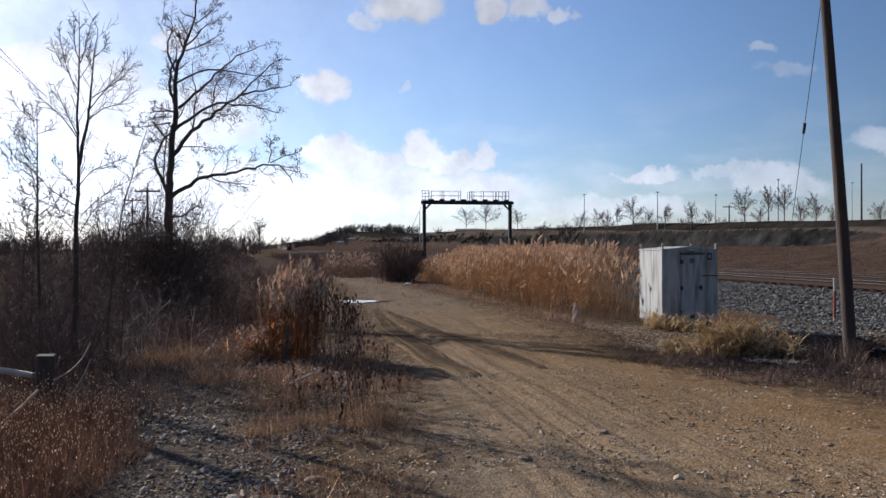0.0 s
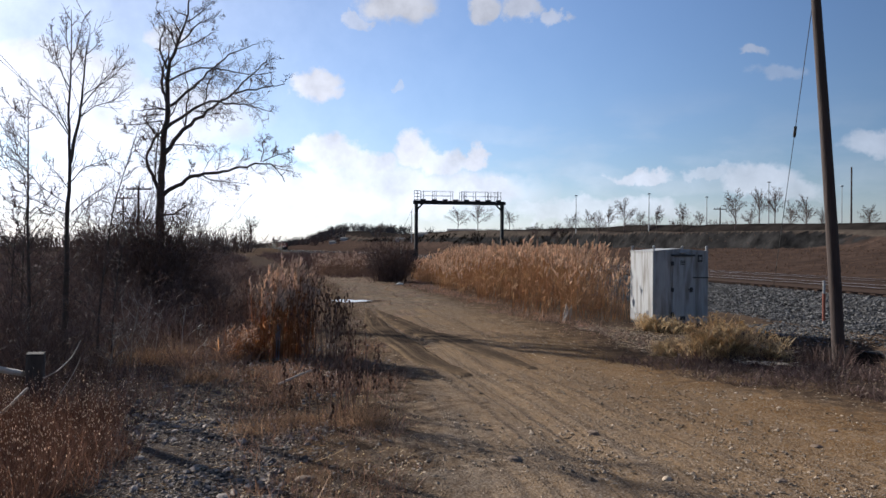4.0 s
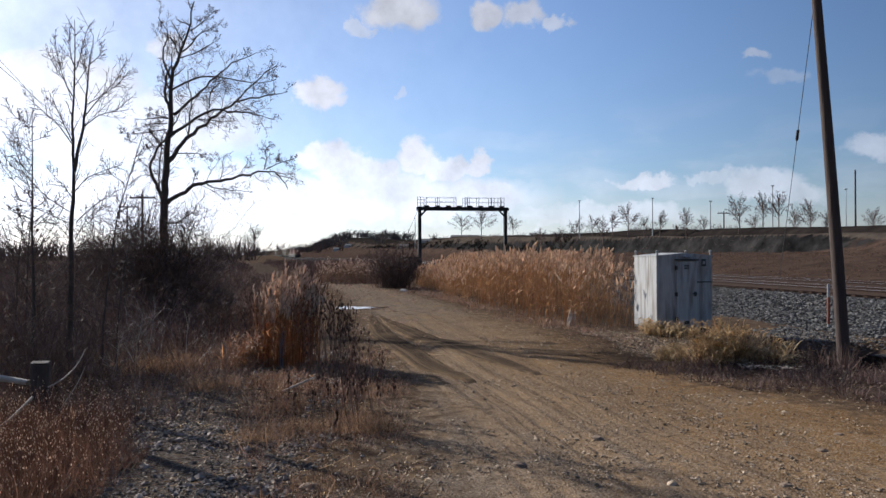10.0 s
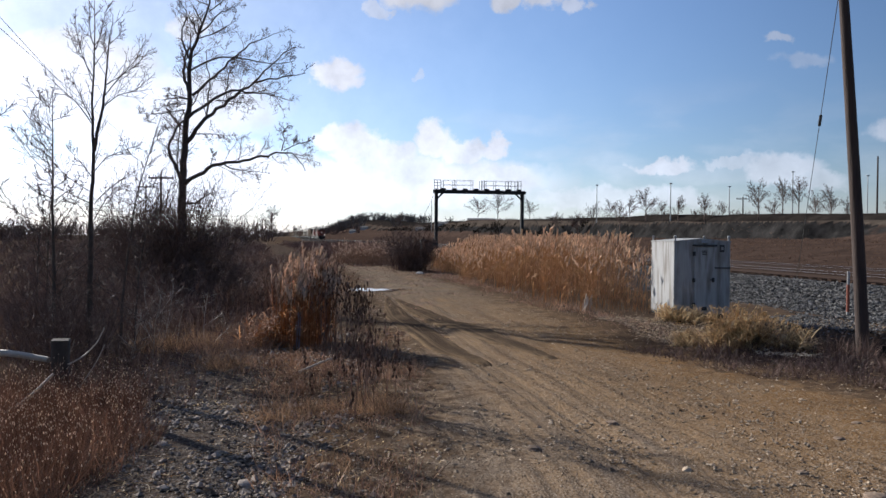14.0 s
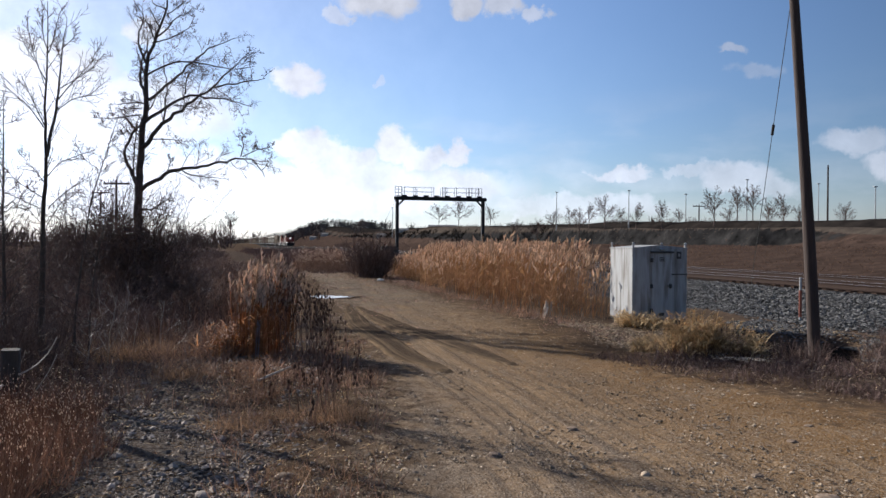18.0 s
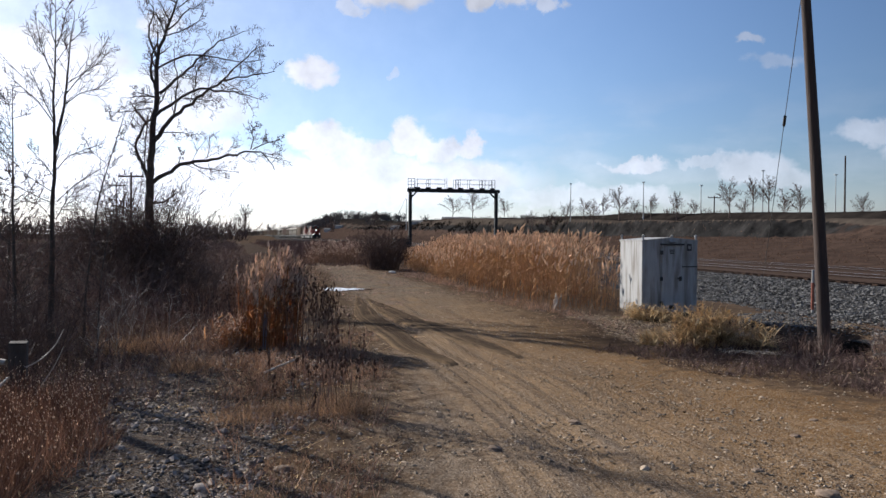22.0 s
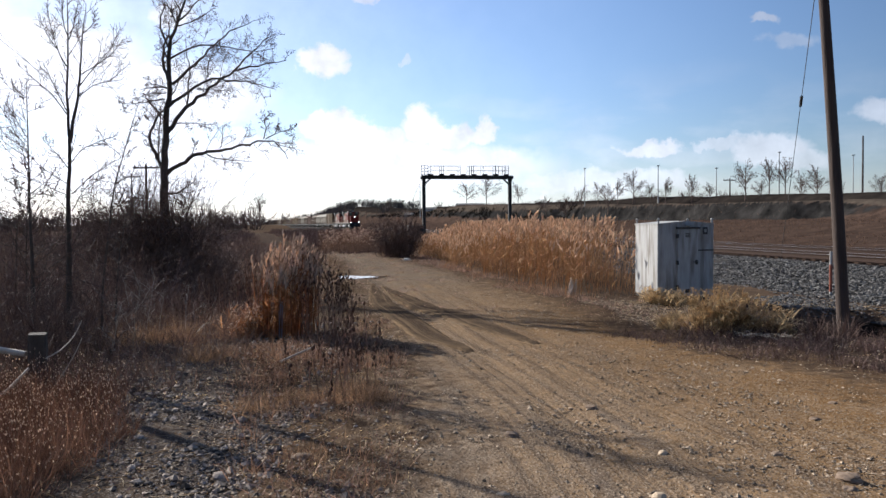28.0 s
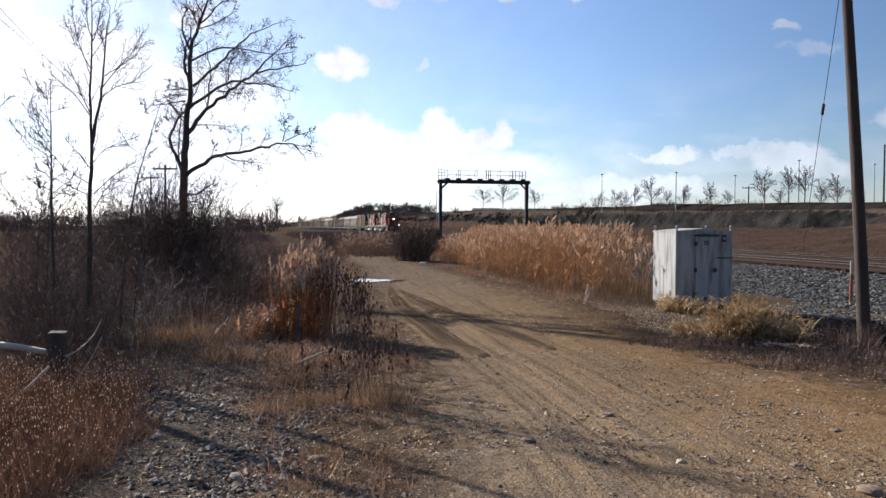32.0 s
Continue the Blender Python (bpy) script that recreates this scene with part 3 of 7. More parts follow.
def ground_z(x, y):
    x, y = np.asarray(x, float), np.asarray(y, float)
    p = cross_dist(x, y)
    z = 0.05 * lumps(x, y, 6, 1) + 0.02 * lumps(x, y, 1.6, 2)
    z = z * step(2, 6, np.hypot(x, y)) - 0.12 * step(-13, -7, p)
    bed = -0.05
    near = step(-7.0, -2.4, p) * (1 - step(6.6, 8.6, p))
    z = z * (1 - near) + bed * near
    # the field beyond the tracks, the bluff, the plateau
    up = step(8, 46, p)
    z = z + 2.0 * up + 0.25 * up * lumps(x, y, 12, 5)
    bl = bluff_line(y)
    far = step(60, 360, y) * 5.0 + step(300, 1000, y) * 3.0
    soft = step(108, 80, y) * 5 + step(130, 500, y) * 16
    z = z + (2.1 + far) * step(bl - 0.5 - soft, bl + 1.5 + soft, p)
    z = z + 1.5 * np.exp(-((p - bl - 18) / 4.0) ** 4) * step(20, 60, y) * (1 - step(190, 280, y))
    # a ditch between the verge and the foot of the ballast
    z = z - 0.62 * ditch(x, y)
    # the hollow that holds the puddle
    w = np.exp(-(((x + 2.85) ** 2 + (y - 25.9) ** 2) / 3.2) ** 2)
    z = z * (1 - w) - 0.03 * w
    # a wooded rise far off, and lower land on the near side of the line
    z = z + 5 * np.exp(-(((x + 70) / 60) ** 2 + ((y - 640) / 130) ** 2))
    z = z - 0.5 * step(-14, -40, p) * step(10, 40, np.hypot(x, y))
    return z


def on(x, y, lift=0.0):
    return float(ground_z(x, y)) + lift


def terrain():
    r = np.concatenate([[0.0, 0.8, 1.6], np.geomspace(2.4, 60, 210), np.geomspace(60.6, 300, 250), np.geomspace(303, 700, 70), np.geomspace(730, 4500, 26)])
    a = np.radians(np.concatenate([np.arange(-42, 0, 0.4), np.arange(0, 42, 0.2), np.arange(42, 318, 3.0)]))
    rr, aa = np.meshgrid(r, a, indexing="ij")
    X, Y = rr * np.sin(aa), rr * np.cos(aa)
    Z = ground_z(X, Y)
    Z = np.where(rr > 1500, Z * np.clip(1 - (rr - 1500) / 2500, 0, 1), Z)
    n, k = X.shape
    i = np.arange(n * k).reshape(n, k)
    j = np.roll(i, -1, axis=1)
    F = np.stack([i[:-1], i[1:], j[1:], j[:-1]], -1).reshape(-1, 4)
    C = np.stack([X, Y, Z], -1).reshape(-1, 3)
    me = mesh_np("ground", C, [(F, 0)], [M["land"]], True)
    p, y = cross_dist(C[:, 0], C[:, 1]), C[:, 1]
    bl = bluff_line(y)
    far = step(84, 104, y)
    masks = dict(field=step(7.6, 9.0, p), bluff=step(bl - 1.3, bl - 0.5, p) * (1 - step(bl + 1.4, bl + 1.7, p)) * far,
                 lip=step(bl + 1.4, bl + 1.7, p) * (1 - step(bl + 4, bl + 6, p)), berm=step(bl + 4.5, bl + 7, p) * (1 - step(bl + 60, bl + 70, p)) * far)
    # where that painted shade lies: the floor and sides of the ditch
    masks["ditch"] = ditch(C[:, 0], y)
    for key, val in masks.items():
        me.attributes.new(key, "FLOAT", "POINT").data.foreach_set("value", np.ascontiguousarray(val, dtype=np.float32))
    return obj("ground", me, "dry brown winter soil and grass running out to the horizon", "ground", kind="structure")


terrain()


def strip(name, mat, line, half, lift, label, category, along=0.12, across=24, ruts=(), fade=0.0):
    """A dirt sheet along a line of (x, y) points that dips into the ground at its ragged edges."""
    P = np.asarray(line, float)
    s = np.r_[0, np.cumsum(np.linalg.norm(np.diff(P[:, :2], axis=0), axis=1))]
    n = max(8, int(s[-1] / along))
    q = np.linspace(0, s[-1], n)
    c = np.stack([np.interp(q, s, P[:, 0]), np.interp(q, s, P[:, 1])], -1)
    for _ in range(int(0.6 / along)):
        c[1:-1] = (c[:-2] + 2 * c[1:-1] + c[2:]) / 4
    hl, hr = np.interp(q, s, P[:, 2]), np.interp(q, s, P[:, 3])
    t = unit(np.gradient(c, axis=0))
    side = np.stack([t[:, 1], -t[:, 0]], -1)
    w = np.linspace(-1, 1, across)
    off = np.where(w[None] < 0, w[None] * hl[:, None], w[None] * hr[:, None])
    X, Y = c[:, :1] + off * side[:, :1], c[:, 1:] + off * side[:, 1:]
    edge = np.abs(w)[None] + 0.08 * lumps(X, Y, 1.3, 11) + 0.05 * lumps(X, Y, 0.4, 12)
    if fade:
        edge = np.maximum(edge, 1 - np.minimum(q, s[-1] - q)[:, None] / fade)
    Z = ground_z(X, Y) + lift - (lift + 0.05) * step(0.85, 1.0, edge) + 0.010 * lumps(X, Y, 0.35, 13)
    for at, deep in ruts:
        Z = Z - deep * np.exp(-((off - at) / 0.14) ** 2)
    k = across
    i = np.arange(n * k).reshape(n, k)
    F = np.stack([i[:-1, :-1], i[:-1, 1:], i[1:, 1:], i[1:, :-1]], -1).reshape(-1, 4)
    me = mesh_np(name, np.stack([X, Y, Z], -1), [(F, 0)], [mat], True)
    for key, val in (("edge", edge), ("side", off + 0 * X), ("run", q[:, None] + 0 * X)):
        me.attributes.new(key, "FLOAT", "POINT").data.foreach_set("value", np.ascontiguousarray(val, dtype=np.float32).ravel())
    return obj(name, me, label, category, kind="structure")


# line points: x, y, half width to the left, to the right
strip("road", M["road"], [(3.2, -6, 8, 9), (2.6, 2, 5.5, 9), (2.2, 6, 4.2, 6.5), (1.6, 9, 2.8, 4.4), (0.75, 12.7, 2.4, 3.2), (0.2, 16, 2.3, 3.3), (-0.8, 22, 2.3, 3.2),
                         (-2.6, 33, 2.2, 2.3), (-4.5, 42, 2.0, 2.0), (-8, 54, 1.8, 1.8)], None, 0.05,
      "sandy dirt access road with tyre ruts and gravel", "road", across=44, ruts=((-0.75, 0.03), (0.75, 0.03)), fade=6.0)
strip("gravel_path", M["path"], [(-0.2, -3, 2.0, 1.6), (-1.2, 4, 1.7, 1.7), (-2.1, 7, 1.5, 1.2), (-3.0, 10, 1.1, 0.9), (-4.0, 14, 0.6, 0.5), (-5, 19, 0.5, 0.4)], None, 0.035,
      "grey gravel side path half overgrown with dead grass", "path")
strip("wheel_rut", M["mud"], [(0.5, 10.6, 0.05, 0.05), (-0.2, 12.1, 0.30, 0.30), (-0.75, 14.6, 0.32, 0.32), (-1.32, 17.2, 0.30, 0.30), (-2.0, 22.5, 0.05, 0.05)], None, 0.074,
      "dark damp wheel rut in the dirt road", "rut", across=14, fade=2.2)
strip("wheel_rut", M["mud"], [(1.5, 11.2, 0.05, 0.05), (0.68, 13.1, 0.30, 0.30), (0.28, 14.6, 0.34, 0.34), (-0.29, 16.05, 0.34, 0.34), (-0.86, 18, 0.30, 0.30), (-1.7, 22, 0.05, 0.05)], None, 0.074,
      "dark damp wheel rut in the dirt road", "rut", across=14, fade=2.2)

strip("far_track", M["track"], [(-9.5, 50, 1.0, 1.0), (-12.2, 58, 1.6, 1.6), (-15.5, 72, 1.7, 1.7), (-23, 104, 1.9, 1.9), (-32, 140, 2.2, 2.2), (-44, 185, 2.4, 2.4)], None, 0.09,
      "dark muddy track running on beside the line", "track", along=0.5, across=16, ruts=((-0.8, 0.05), (0.8, 0.05)), fade=5.0)

# ---- railway ----


def track_path(off, y0, y1, dy, z):
    y = np.arange(y0, y1, dy)
    sl = np.gradient(cx(y), y)
    k = 1 / np.sqrt(1 + sl * sl)
    return np.stack([cx(y) + off * k, y - off * sl * k, np.full_like(y, z)], -1)


def railway():
    prof = [(-0.07, -0.17), (0.07, -0.17), (0.07, -0.155), (0.012, -0.14), (0.012, -0.045), (0.036, -0.035), (0.036, 0), (-0.036, 0), (-0.036, -0.035), (-0.012, -0.045), (-0.012, -0.14), (-0.07, -0.155)]
    for c, word in ((0.0, "near"), (4.2, "far")):
        tr = holder("railway_track", Matrix.Identity(4), "two rusty steel rails with bright heads on timber ties", "railway track", "railway tracks", "structure")
        for g in (-0.75, 0.75):
            V, F = sweep_profile(prof, track_path(c + g, -40, 900, 2.0, TRACK_RAIL))
            top = np.arange(len(F)) % 12 == 6
            part("rail", mesh_np("rail", V, [(F[~top], 0), (F[top], 1)], [M["rail"], M["railtop"]]), None, tr)
        # ties: each one near by, joined far off
        tie = bm_mesh("tie", boxed(-1.3, 1.3, -0.115, 0.115, -0.33, -0.165, bevel=0.012), M["tie"])
        P = track_path(c, -10, 110, 0.53, TRACK_RAIL)
        t = np.gradient(P, axis=0)
        for q, d in zip(P, t):
            part("tie", tie, None, tr, at=pose(*q, rz=math.degrees(math.atan2(-d[0], d[1])) + random.uniform(-0.8, 0.8)))
        h = Heap()
        for q in track_path(c, 110, 420, 0.6, TRACK_RAIL):
            V = np.array([[sx * 1.3, sy * 0.115, z] for z in (-0.33, -0.165) for sy in (-1, 1) for sx in (-1, 1)]) + q
            h.add(V, [[4, 5, 7, 6], [0, 4, 6, 2], [1, 3, 7, 5], [0, 1, 5, 4], [2, 6, 7, 3]])
        ob = part("far_ties", h.mesh("far_ties", [M["tie"]]), None, tr)
        ob["kind"] = "stuff"
    # ballast bed
    y = np.concatenate([np.arange(-40, 60, 0.5), np.arange(60, 900, 6.0)])
    p = np.array([-7.6, -6.6, -5.5, -4.4, -3.4, -2.6, -1.9, -1.3, -0.6, 0.6, 1.3, 2.1, 2.9, 3.6, 4.8, 5.5, 6.2, 6.9, 7.8, 8.8])
    z = np.array([-0.30, -0.14, -0.02, 0.10, 0.24, 0.36, 0.41, 0.40, 0.385, 0.385, 0.40, 0.38, 0.40, 0.385, 0.385, 0.40, 0.40, 0.28, 0.02, -0.25])
    back = 0.4 * step(18.5, 16.5, y)[:, None] * step(-3.0, -5.5, p)[None]
    X = cx(y)[:, None] + (p[None] + back) / 0.975
    Y = np.broadcast_to(y[:, None], X.shape)
    Z = z[None] + 0.035 * lumps(X, Y, 1.1, 21) + 0.02 * lumps(X, Y, 0.4, 22)
    n, k = X.shape
    i = np.arange(n * k).reshape(n, k)
    F = np.stack([i[:-1, :-1], i[:-1, 1:], i[1:, 1:], i[1:, :-1]], -1).reshape(-1, 4)
    col = np.tile(np.arange(k - 1), n - 1)
    worn = ((p[col] > -1.95) & (p[col] < 5.9))
    obj("ballast_bed", mesh_np("ballast_bed", np.stack([X, Y, Z], -1), [(F[~worn], 0), (F[worn], 1)], [M["ballast"], M["rustbed"]], True), "sloping bed of grey crushed ballast under the tracks", "ballast", kind="structure")


railway()


def ballast_height(x, y):
    p = cross_dist(x, y)
    return np.interp(p, [-7.6, -6.6, -5.5, -4.4, -3.4, -2.6, -1.9, -1.3, 6.2], [-0.30, -0.14, -0.02, 0.10, 0.24, 0.36, 0.41, 0.40, 0.40])


def stones(name, X, Y, Z, size, mat, label, category, seed):
    """Loose angular stones, one mesh."""
    g = np.random.default_rng(seed)
    n = len(X)
    base = np.array([[1, 0, 0], [-1, 0, 0], [0, 1, 0], [0, -1, 0], [0, 0, 1], [0, 0, -1]], float)
    V = base[None] * g.uniform(0.6, 1.2, (n, 6, 1)) + g.uniform(-0.3, 0.3, (n, 6, 3))
    V[:, :, 2] *= 0.55
    a = g.uniform(0, 6.28, n)
    c, s = np.cos(a)[:, None], np.sin(a)[:, None]
    V = np.stack([V[..., 0] * c - V[..., 1] * s, V[..., 0] * s + V[..., 1] * c, V[..., 2]], -1)
    V = V * size[:, None, None] + np.stack([X, Y, Z], -1)[:, None]
    f = np.array([[0, 2, 4], [2, 1, 4], [1, 3, 4], [3, 0, 4], [2, 0, 5], [1, 2, 5], [3, 1, 5], [0, 3, 5]])
    F = (f[None] + 6 * np.arange(n)[:, None, None]).reshape(-1, 3)
    return obj(name, mesh_np(name, V, [(F, 0)], [mat]), label, category, kind="stuff")


def loose_stones():
    g = np.random.default_rng(31)
    n = 30000
    y = g.uniform(12, 46, n) ** 1.0
    p = g.uniform(-6.9, -2.0, n)
    back = 0.4 * step(18.5, 16.5, y) * step(-3.0, -5.5, p)
    x = cx(y) + (p + back) / 0.975
    stones("ballast_stones", x, y, ballast_height(x - back / 0.975, y) + 0.02, 0.022 + 0.045 * g.random(n) ** 1.5, M["stone"], "grey crushed ballast stones on the track shoulder", "gravel", 32)
    y = g.uniform(12.6, 20.5, 9000)
    p = g.uniform(-10.4, -6.6, 9000)
    x = cx(y) + p / 0.975
    k = (x > 4.4 + 0.25 * np.abs(y - 15)) & (ditch(x, y) < 0.25) & (lumps(x, y, 1.4, 34) + 0.1 * (p + 12) > 0.0)
    x, y = x[k], y[k]
    stones("spilled_ballast", x, y, np.maximum(ground_z(x, y), ballast_height(x, y)) + 0.015, 0.015 + 0.04 * g.random(len(x)) ** 1.6, M["stone"], "grey ballast stones spilled below the track shoulder", "gravel", 33)
    x, y = g.uniform(2.0, 5.2, 7000), g.uniform(13.2, 17.6, 7000)
    k = (lumps(x, y, 1.0, 47) + g.normal(0, 0.3, 7000) > 0.0) & (x > 3.6 - 0.25 * (y - 13))
    x, y = x[k], y[k]
    stones("verge_gravel", x, y, ground_z(x, y) + 0.02, 0.006 + 0.022 * g.random(len(x)) ** 2, M["pebble"], "pale gravel spilled beside the cabinet", "gravel", 48)
    # pebbles on the road and on the path
    n = 48000
    d = 3.2 + 16 * g.random(n) ** 1.7
    u = g.uniform(-0.34, 0.8, n)
    x, y = d * u, d
    keep = lumps(x, y, 1.7, 41) + 0.7 * lumps(x, y, 0.5, 42) + g.normal(0, 0.5, n) > 0.1
    x, y = x[keep], y[keep]
    stones("road_gravel", x, y, ground_z(x, y) + 0.052, 0.004 + 0.021 * g.random(len(x)) ** 2.6, M["pebble"], "pale gravel scattered over the dirt road", "gravel", 43)
    n = 19000
    d = 4.0 + 10 * g.random(n) ** 1.5
    u = g.uniform(-0.43, -0.06, n)
    x, y = d * u, d
    keep = lumps(x, y, 0.9, 45) + g.normal(0, 0.3, n) > -0.1
    x, y = x[keep], y[keep]
    stones("path_gravel", x, y, ground_z(x, y) + 0.04, 0.007 + 0.025 * g.random(len(x)) ** 2.2, M["greystone"], "grey stones scattered over the side path", "gravel", 46)
    x, y = x[::9], y[::9] + 0.03
    stones("path_cobbles", x, y, ground_z(x, y) + 0.045, 0.02 + 0.034 * g.random(len(x)) ** 2.0, M["greystone"], "larger rough stones lying on the side path", "gravel", 49)


loose_stones()


# ---- the instrument cabinet beside the line ----
ALONG = math.degrees(math.atan(-SL0))    # turn of the line from +y, to the left


def cabinet():
    w, d, h0, h = 1.32, 1.18, 0.22, 1.82
    px, py = 4.72, 17.4      # its corner nearest the road and the viewer
    c = holder("instrument_cabinet", pose(px, py, on(px, py) - 0.09, rz=ALONG), "weathered white steel trackside instrument cabinet with closed door", "cabinet")
    part("body", boxed(0, w, 0, d, h0, h, bevel=0.012), M["white"], c)
    bm = bmesh.new()
    # shallow gabled roof along the depth
    v = [bm.verts.new(q) for y in (-0.012, d + 0.012) for q in ((-0.012, y, h), (w / 2, y, h + 0.06), (w + 0.012, y, h), (w + 0.012, y, h - 0.025), (-0.012, y, h - 0.025))]
    bm.faces.new(v[:5][::-1])
    bm.faces.new(v[5:])
    for i in range(5):
        j = (i + 1) % 5
        bm.faces.new((v[i], v[j], v[5 + j], v[5 + i]))
    part("roof", bm, M["white"], c)
    door = part("door", boxed(0.46, 0.93, -0.035, 0.0, h0 + 0.05, h - 0.12, bevel=0.008), M["white"], c)
    part("drip_cap", boxed(0.42, 0.97, -0.075, 0.0, h - 0.115, h - 0.075, bevel=0.006), M["dark"], c)
    part("handle", boxed(0.86, 0.915, -0.075, -0.035, 0.92, 1.02, bevel=0.01), M["dark"], door, "dark door latch")
    part("handle_grip", boxed(0.80, 0.92, -0.085, -0.07, 0.965, 0.985, bevel=0.004), M["dark"], door, "dark door grip")
    for z in (0.38, 0.92, 1.50):
        part("hinge", boxed(0.425, 0.475, -0.055, 0.0, z, z + 0.09, bevel=0.006), M["dark"], door)
    for k in range(3):
        part("vent_slat", boxed(0.63, 0.74, -0.045, -0.034, 1.52 + 0.035 * k, 1.54 + 0.035 * k), M["dark"], door)
    part("lower_vent", boxed(0.63, 0.75, -0.042, -0.034, 0.30, 0.38), M["dark"], door)
    part("plate", boxed(1.06, 1.17, -0.012, 0.0, 1.58, 1.74), M["dark"], c, "small dark square plate")
    part("plate_mark", boxed(1.085, 1.145, -0.018, -0.0125, 1.625, 1.695), M["white"], c)
    part("rail_bar", boxed(0.95, w, -0.03, 0.0, 1.22, 1.245), M["dark"], c)
    part("lamp_hood", boxed(0.62, 0.76, -0.09, 0.0, h - 0.06, h - 0.01, bevel=0.02), M["steel"], c)
    for x in (0.03, w - 0.03):
        for y in (0.03, d - 0.03):
            bm = rodded((x, y, h - 0.1), (x, y, h + 0.07), 0.022)
            bmesh.ops.create_icosphere(bm, subdivisions=1, radius=0.035, matrix=Matrix.Translation((x, y, h + 0.09)))
            part("lifting_eye", bm, M["white"], c)
    for x in (0.08, w - 0.2):
        for y in (0.06, d - 0.18):
            part("foot", boxed(x, x + 0.14, y, y + 0.14, -0.12, h0, bevel=0.01), M["dark"], c)
    part("base_frame", boxed(0.02, w - 0.02, 0.02, d - 0.02, h0 - 0.06, h0), M["dark"], c)


cabinet()


# ---- the signal gantry over the tracks ----


def gantry():
    cy = 88.0
    ax = -2.4
    g = holder("signal_gantry", pose(ax, cy, on(ax, cy) - 0.1, rz=ALONG), "black steel signal bridge with a railed walkway spanning the tracks", "signal gantry")
    top, wide = 7.2, 9.8
    for x in (0.0, wide):
        part("post", boxed(x - 0.17, x + 0.17, -0.22, 0.22, 0, top - 0.3, bevel=0.02), M["black"], g)
        part("footing", boxed(x - 0.45, x + 0.45, -0.5, 0.5, -0.3, 0.35, bevel=0.03), M["ballast"], g)
        s = 1 if x == 0 else -1
        part("knee_brace", rodded((x, 0, top - 1.0), (x + s * 0.75, 0, top - 0.25), 0.1), M["black"], g)
    for y in (-0.42, 0.42):
        part("beam", boxed(-0.3, wide + 0.3, y - 0.1, y + 0.1, top - 0.31, top, bevel=0.02), M["black"], g)
    for k in range(18):
        x = 0.1 + k * wide / 17.5
        part("cross_bar", boxed(x - 0.05, x + 0.05, -0.35, 0.35, top - 0.3, top - 0.2), M["black"], g)
    part("walkway", boxed(-0.3, wide + 0.2, -0.6, 0.6, top + 0.01, top + 0.06), M["black"], g)
    for k in range(8):
        x = 0.7 + k * 1.22
        part("bracket", boxed(x - 0.28, x + 0.28, -0.64, -0.5, top - 0.05, top + 0.22, bevel=0.02), M["black"], g)
    for y in (-0.58, 0.58):
        for z in (0.62, 1.12):
            for a, b in ((0.7, 4.0), (5.0, 9.5)):
                part("handrail", rodded((a, y, top + z), (b, y, top + z), 0.015, sides=6), M["steel"] if z > 1 else M["black"], g)
        for x in (0.7, 1.9, 2.1, 4.0, 5.0, 5.3, 5.5, 6.6, 8.0, 8.35, 9.1, 9.5):
            part("handrail_post", rodded((x, y, top + 0.05), (x, y, top + 1.14), 0.03, sides=6), M["black"] if y < 0 else M["steel"], g)
    # ladder cage at the near end
    for z in (0.1, 0.45, 0.8, 1.1):
        part("cage_hoop", boxed(-0.35, 0.4, -0.6, -0.54, top + z, top + z + 0.05), M["black"], g)
    for x in (-0.33, 0.02, 0.38):
        part("cage_bar", rodded((x, -0.57, top), (x, -0.57, top + 1.15), 0.03, sides=6), M["black"], g)
    for p, q in (((-0.2, 0, top - 0.3), (-3.2, 1, 0.0)), ((wide + 0.2, 0, top - 0.3), (wide + 3.6, 1.0, 0.6))):
        part("stay_wire", rodded(p, q, 0.018, sides=5), M["dark"], g)
    # relay cases at its foot
    for x, y in ((-2.1, 57.0),):
        q = holder("relay_case", pose(x, y, on(x, y), rz=ALONG), "dark weathered metal relay case standing in brush", "relay case")
        part("case", boxed(-0.55, 0.55, -0.4, 0.4, 0.2, 1.6, bevel=0.03), M["dark"], q)
        part("case_door", boxed(-0.48, 0.48, -0.44, -0.4, 0.3, 1.5, bevel=0.01), M["black"], q)
        part("case_roof", boxed(-0.62, 0.62, -0.48, 0.46, 1.6, 1.67, bevel=0.02), M["black"], q)
        for sx in (-0.45, 0.35):
            part("case_leg", boxed(sx, sx + 0.1, -0.3, 0.3, -0.1, 0.2), M["dark"], q)


gantry()


# ---- leaning utility pole with its guy ----


def utility_pole():
    b = Vector((6.60, 13.0, -0.25))
    t = b + Vector((-0.56, 0.1, 9.0))
    g = holder("utility_pole", Matrix.Translation(b), "tall weathered wooden utility pole leaning slightly", "utility pole")
    h = Heap()
    k = np.linspace(0, 1, 14)
    P = np.outer(k * 1.07 - 0.07, np.array(t - b)) + np.stack([0.02 * np.sin(5 * k), 0 * k, 0 * k], -1)
    tubes(h, P[None], (0.108 - 0.045 * k)[None], 16)
    part("shaft", h.mesh("shaft", [M["pole"]], True), None, g)
    top = Vector(P[-1])
    part("crossarm", boxed(-1.2, 1.2, -0.06, 0.06, -0.06, 0.06, bevel=0.01), M["pole"], g, at=Matrix.Translation(top - Vector((0, 0.12, 0.5))))
    foot = Vector((10.1, 24.0, 0.1)) - b
    hang = Vector((-0.40, 0.07, 6.4))
    gw = part("guy_wire", rodded(hang, foot, 0.007, sides=5), M["dark"], g)
    e, f = hang.lerp(foot, 0.305), hang.lerp(foot, 0.33)
    part("insulator", rodded(e, f, 0.03, sides=8), M["dark"], gw)


utility_pole()

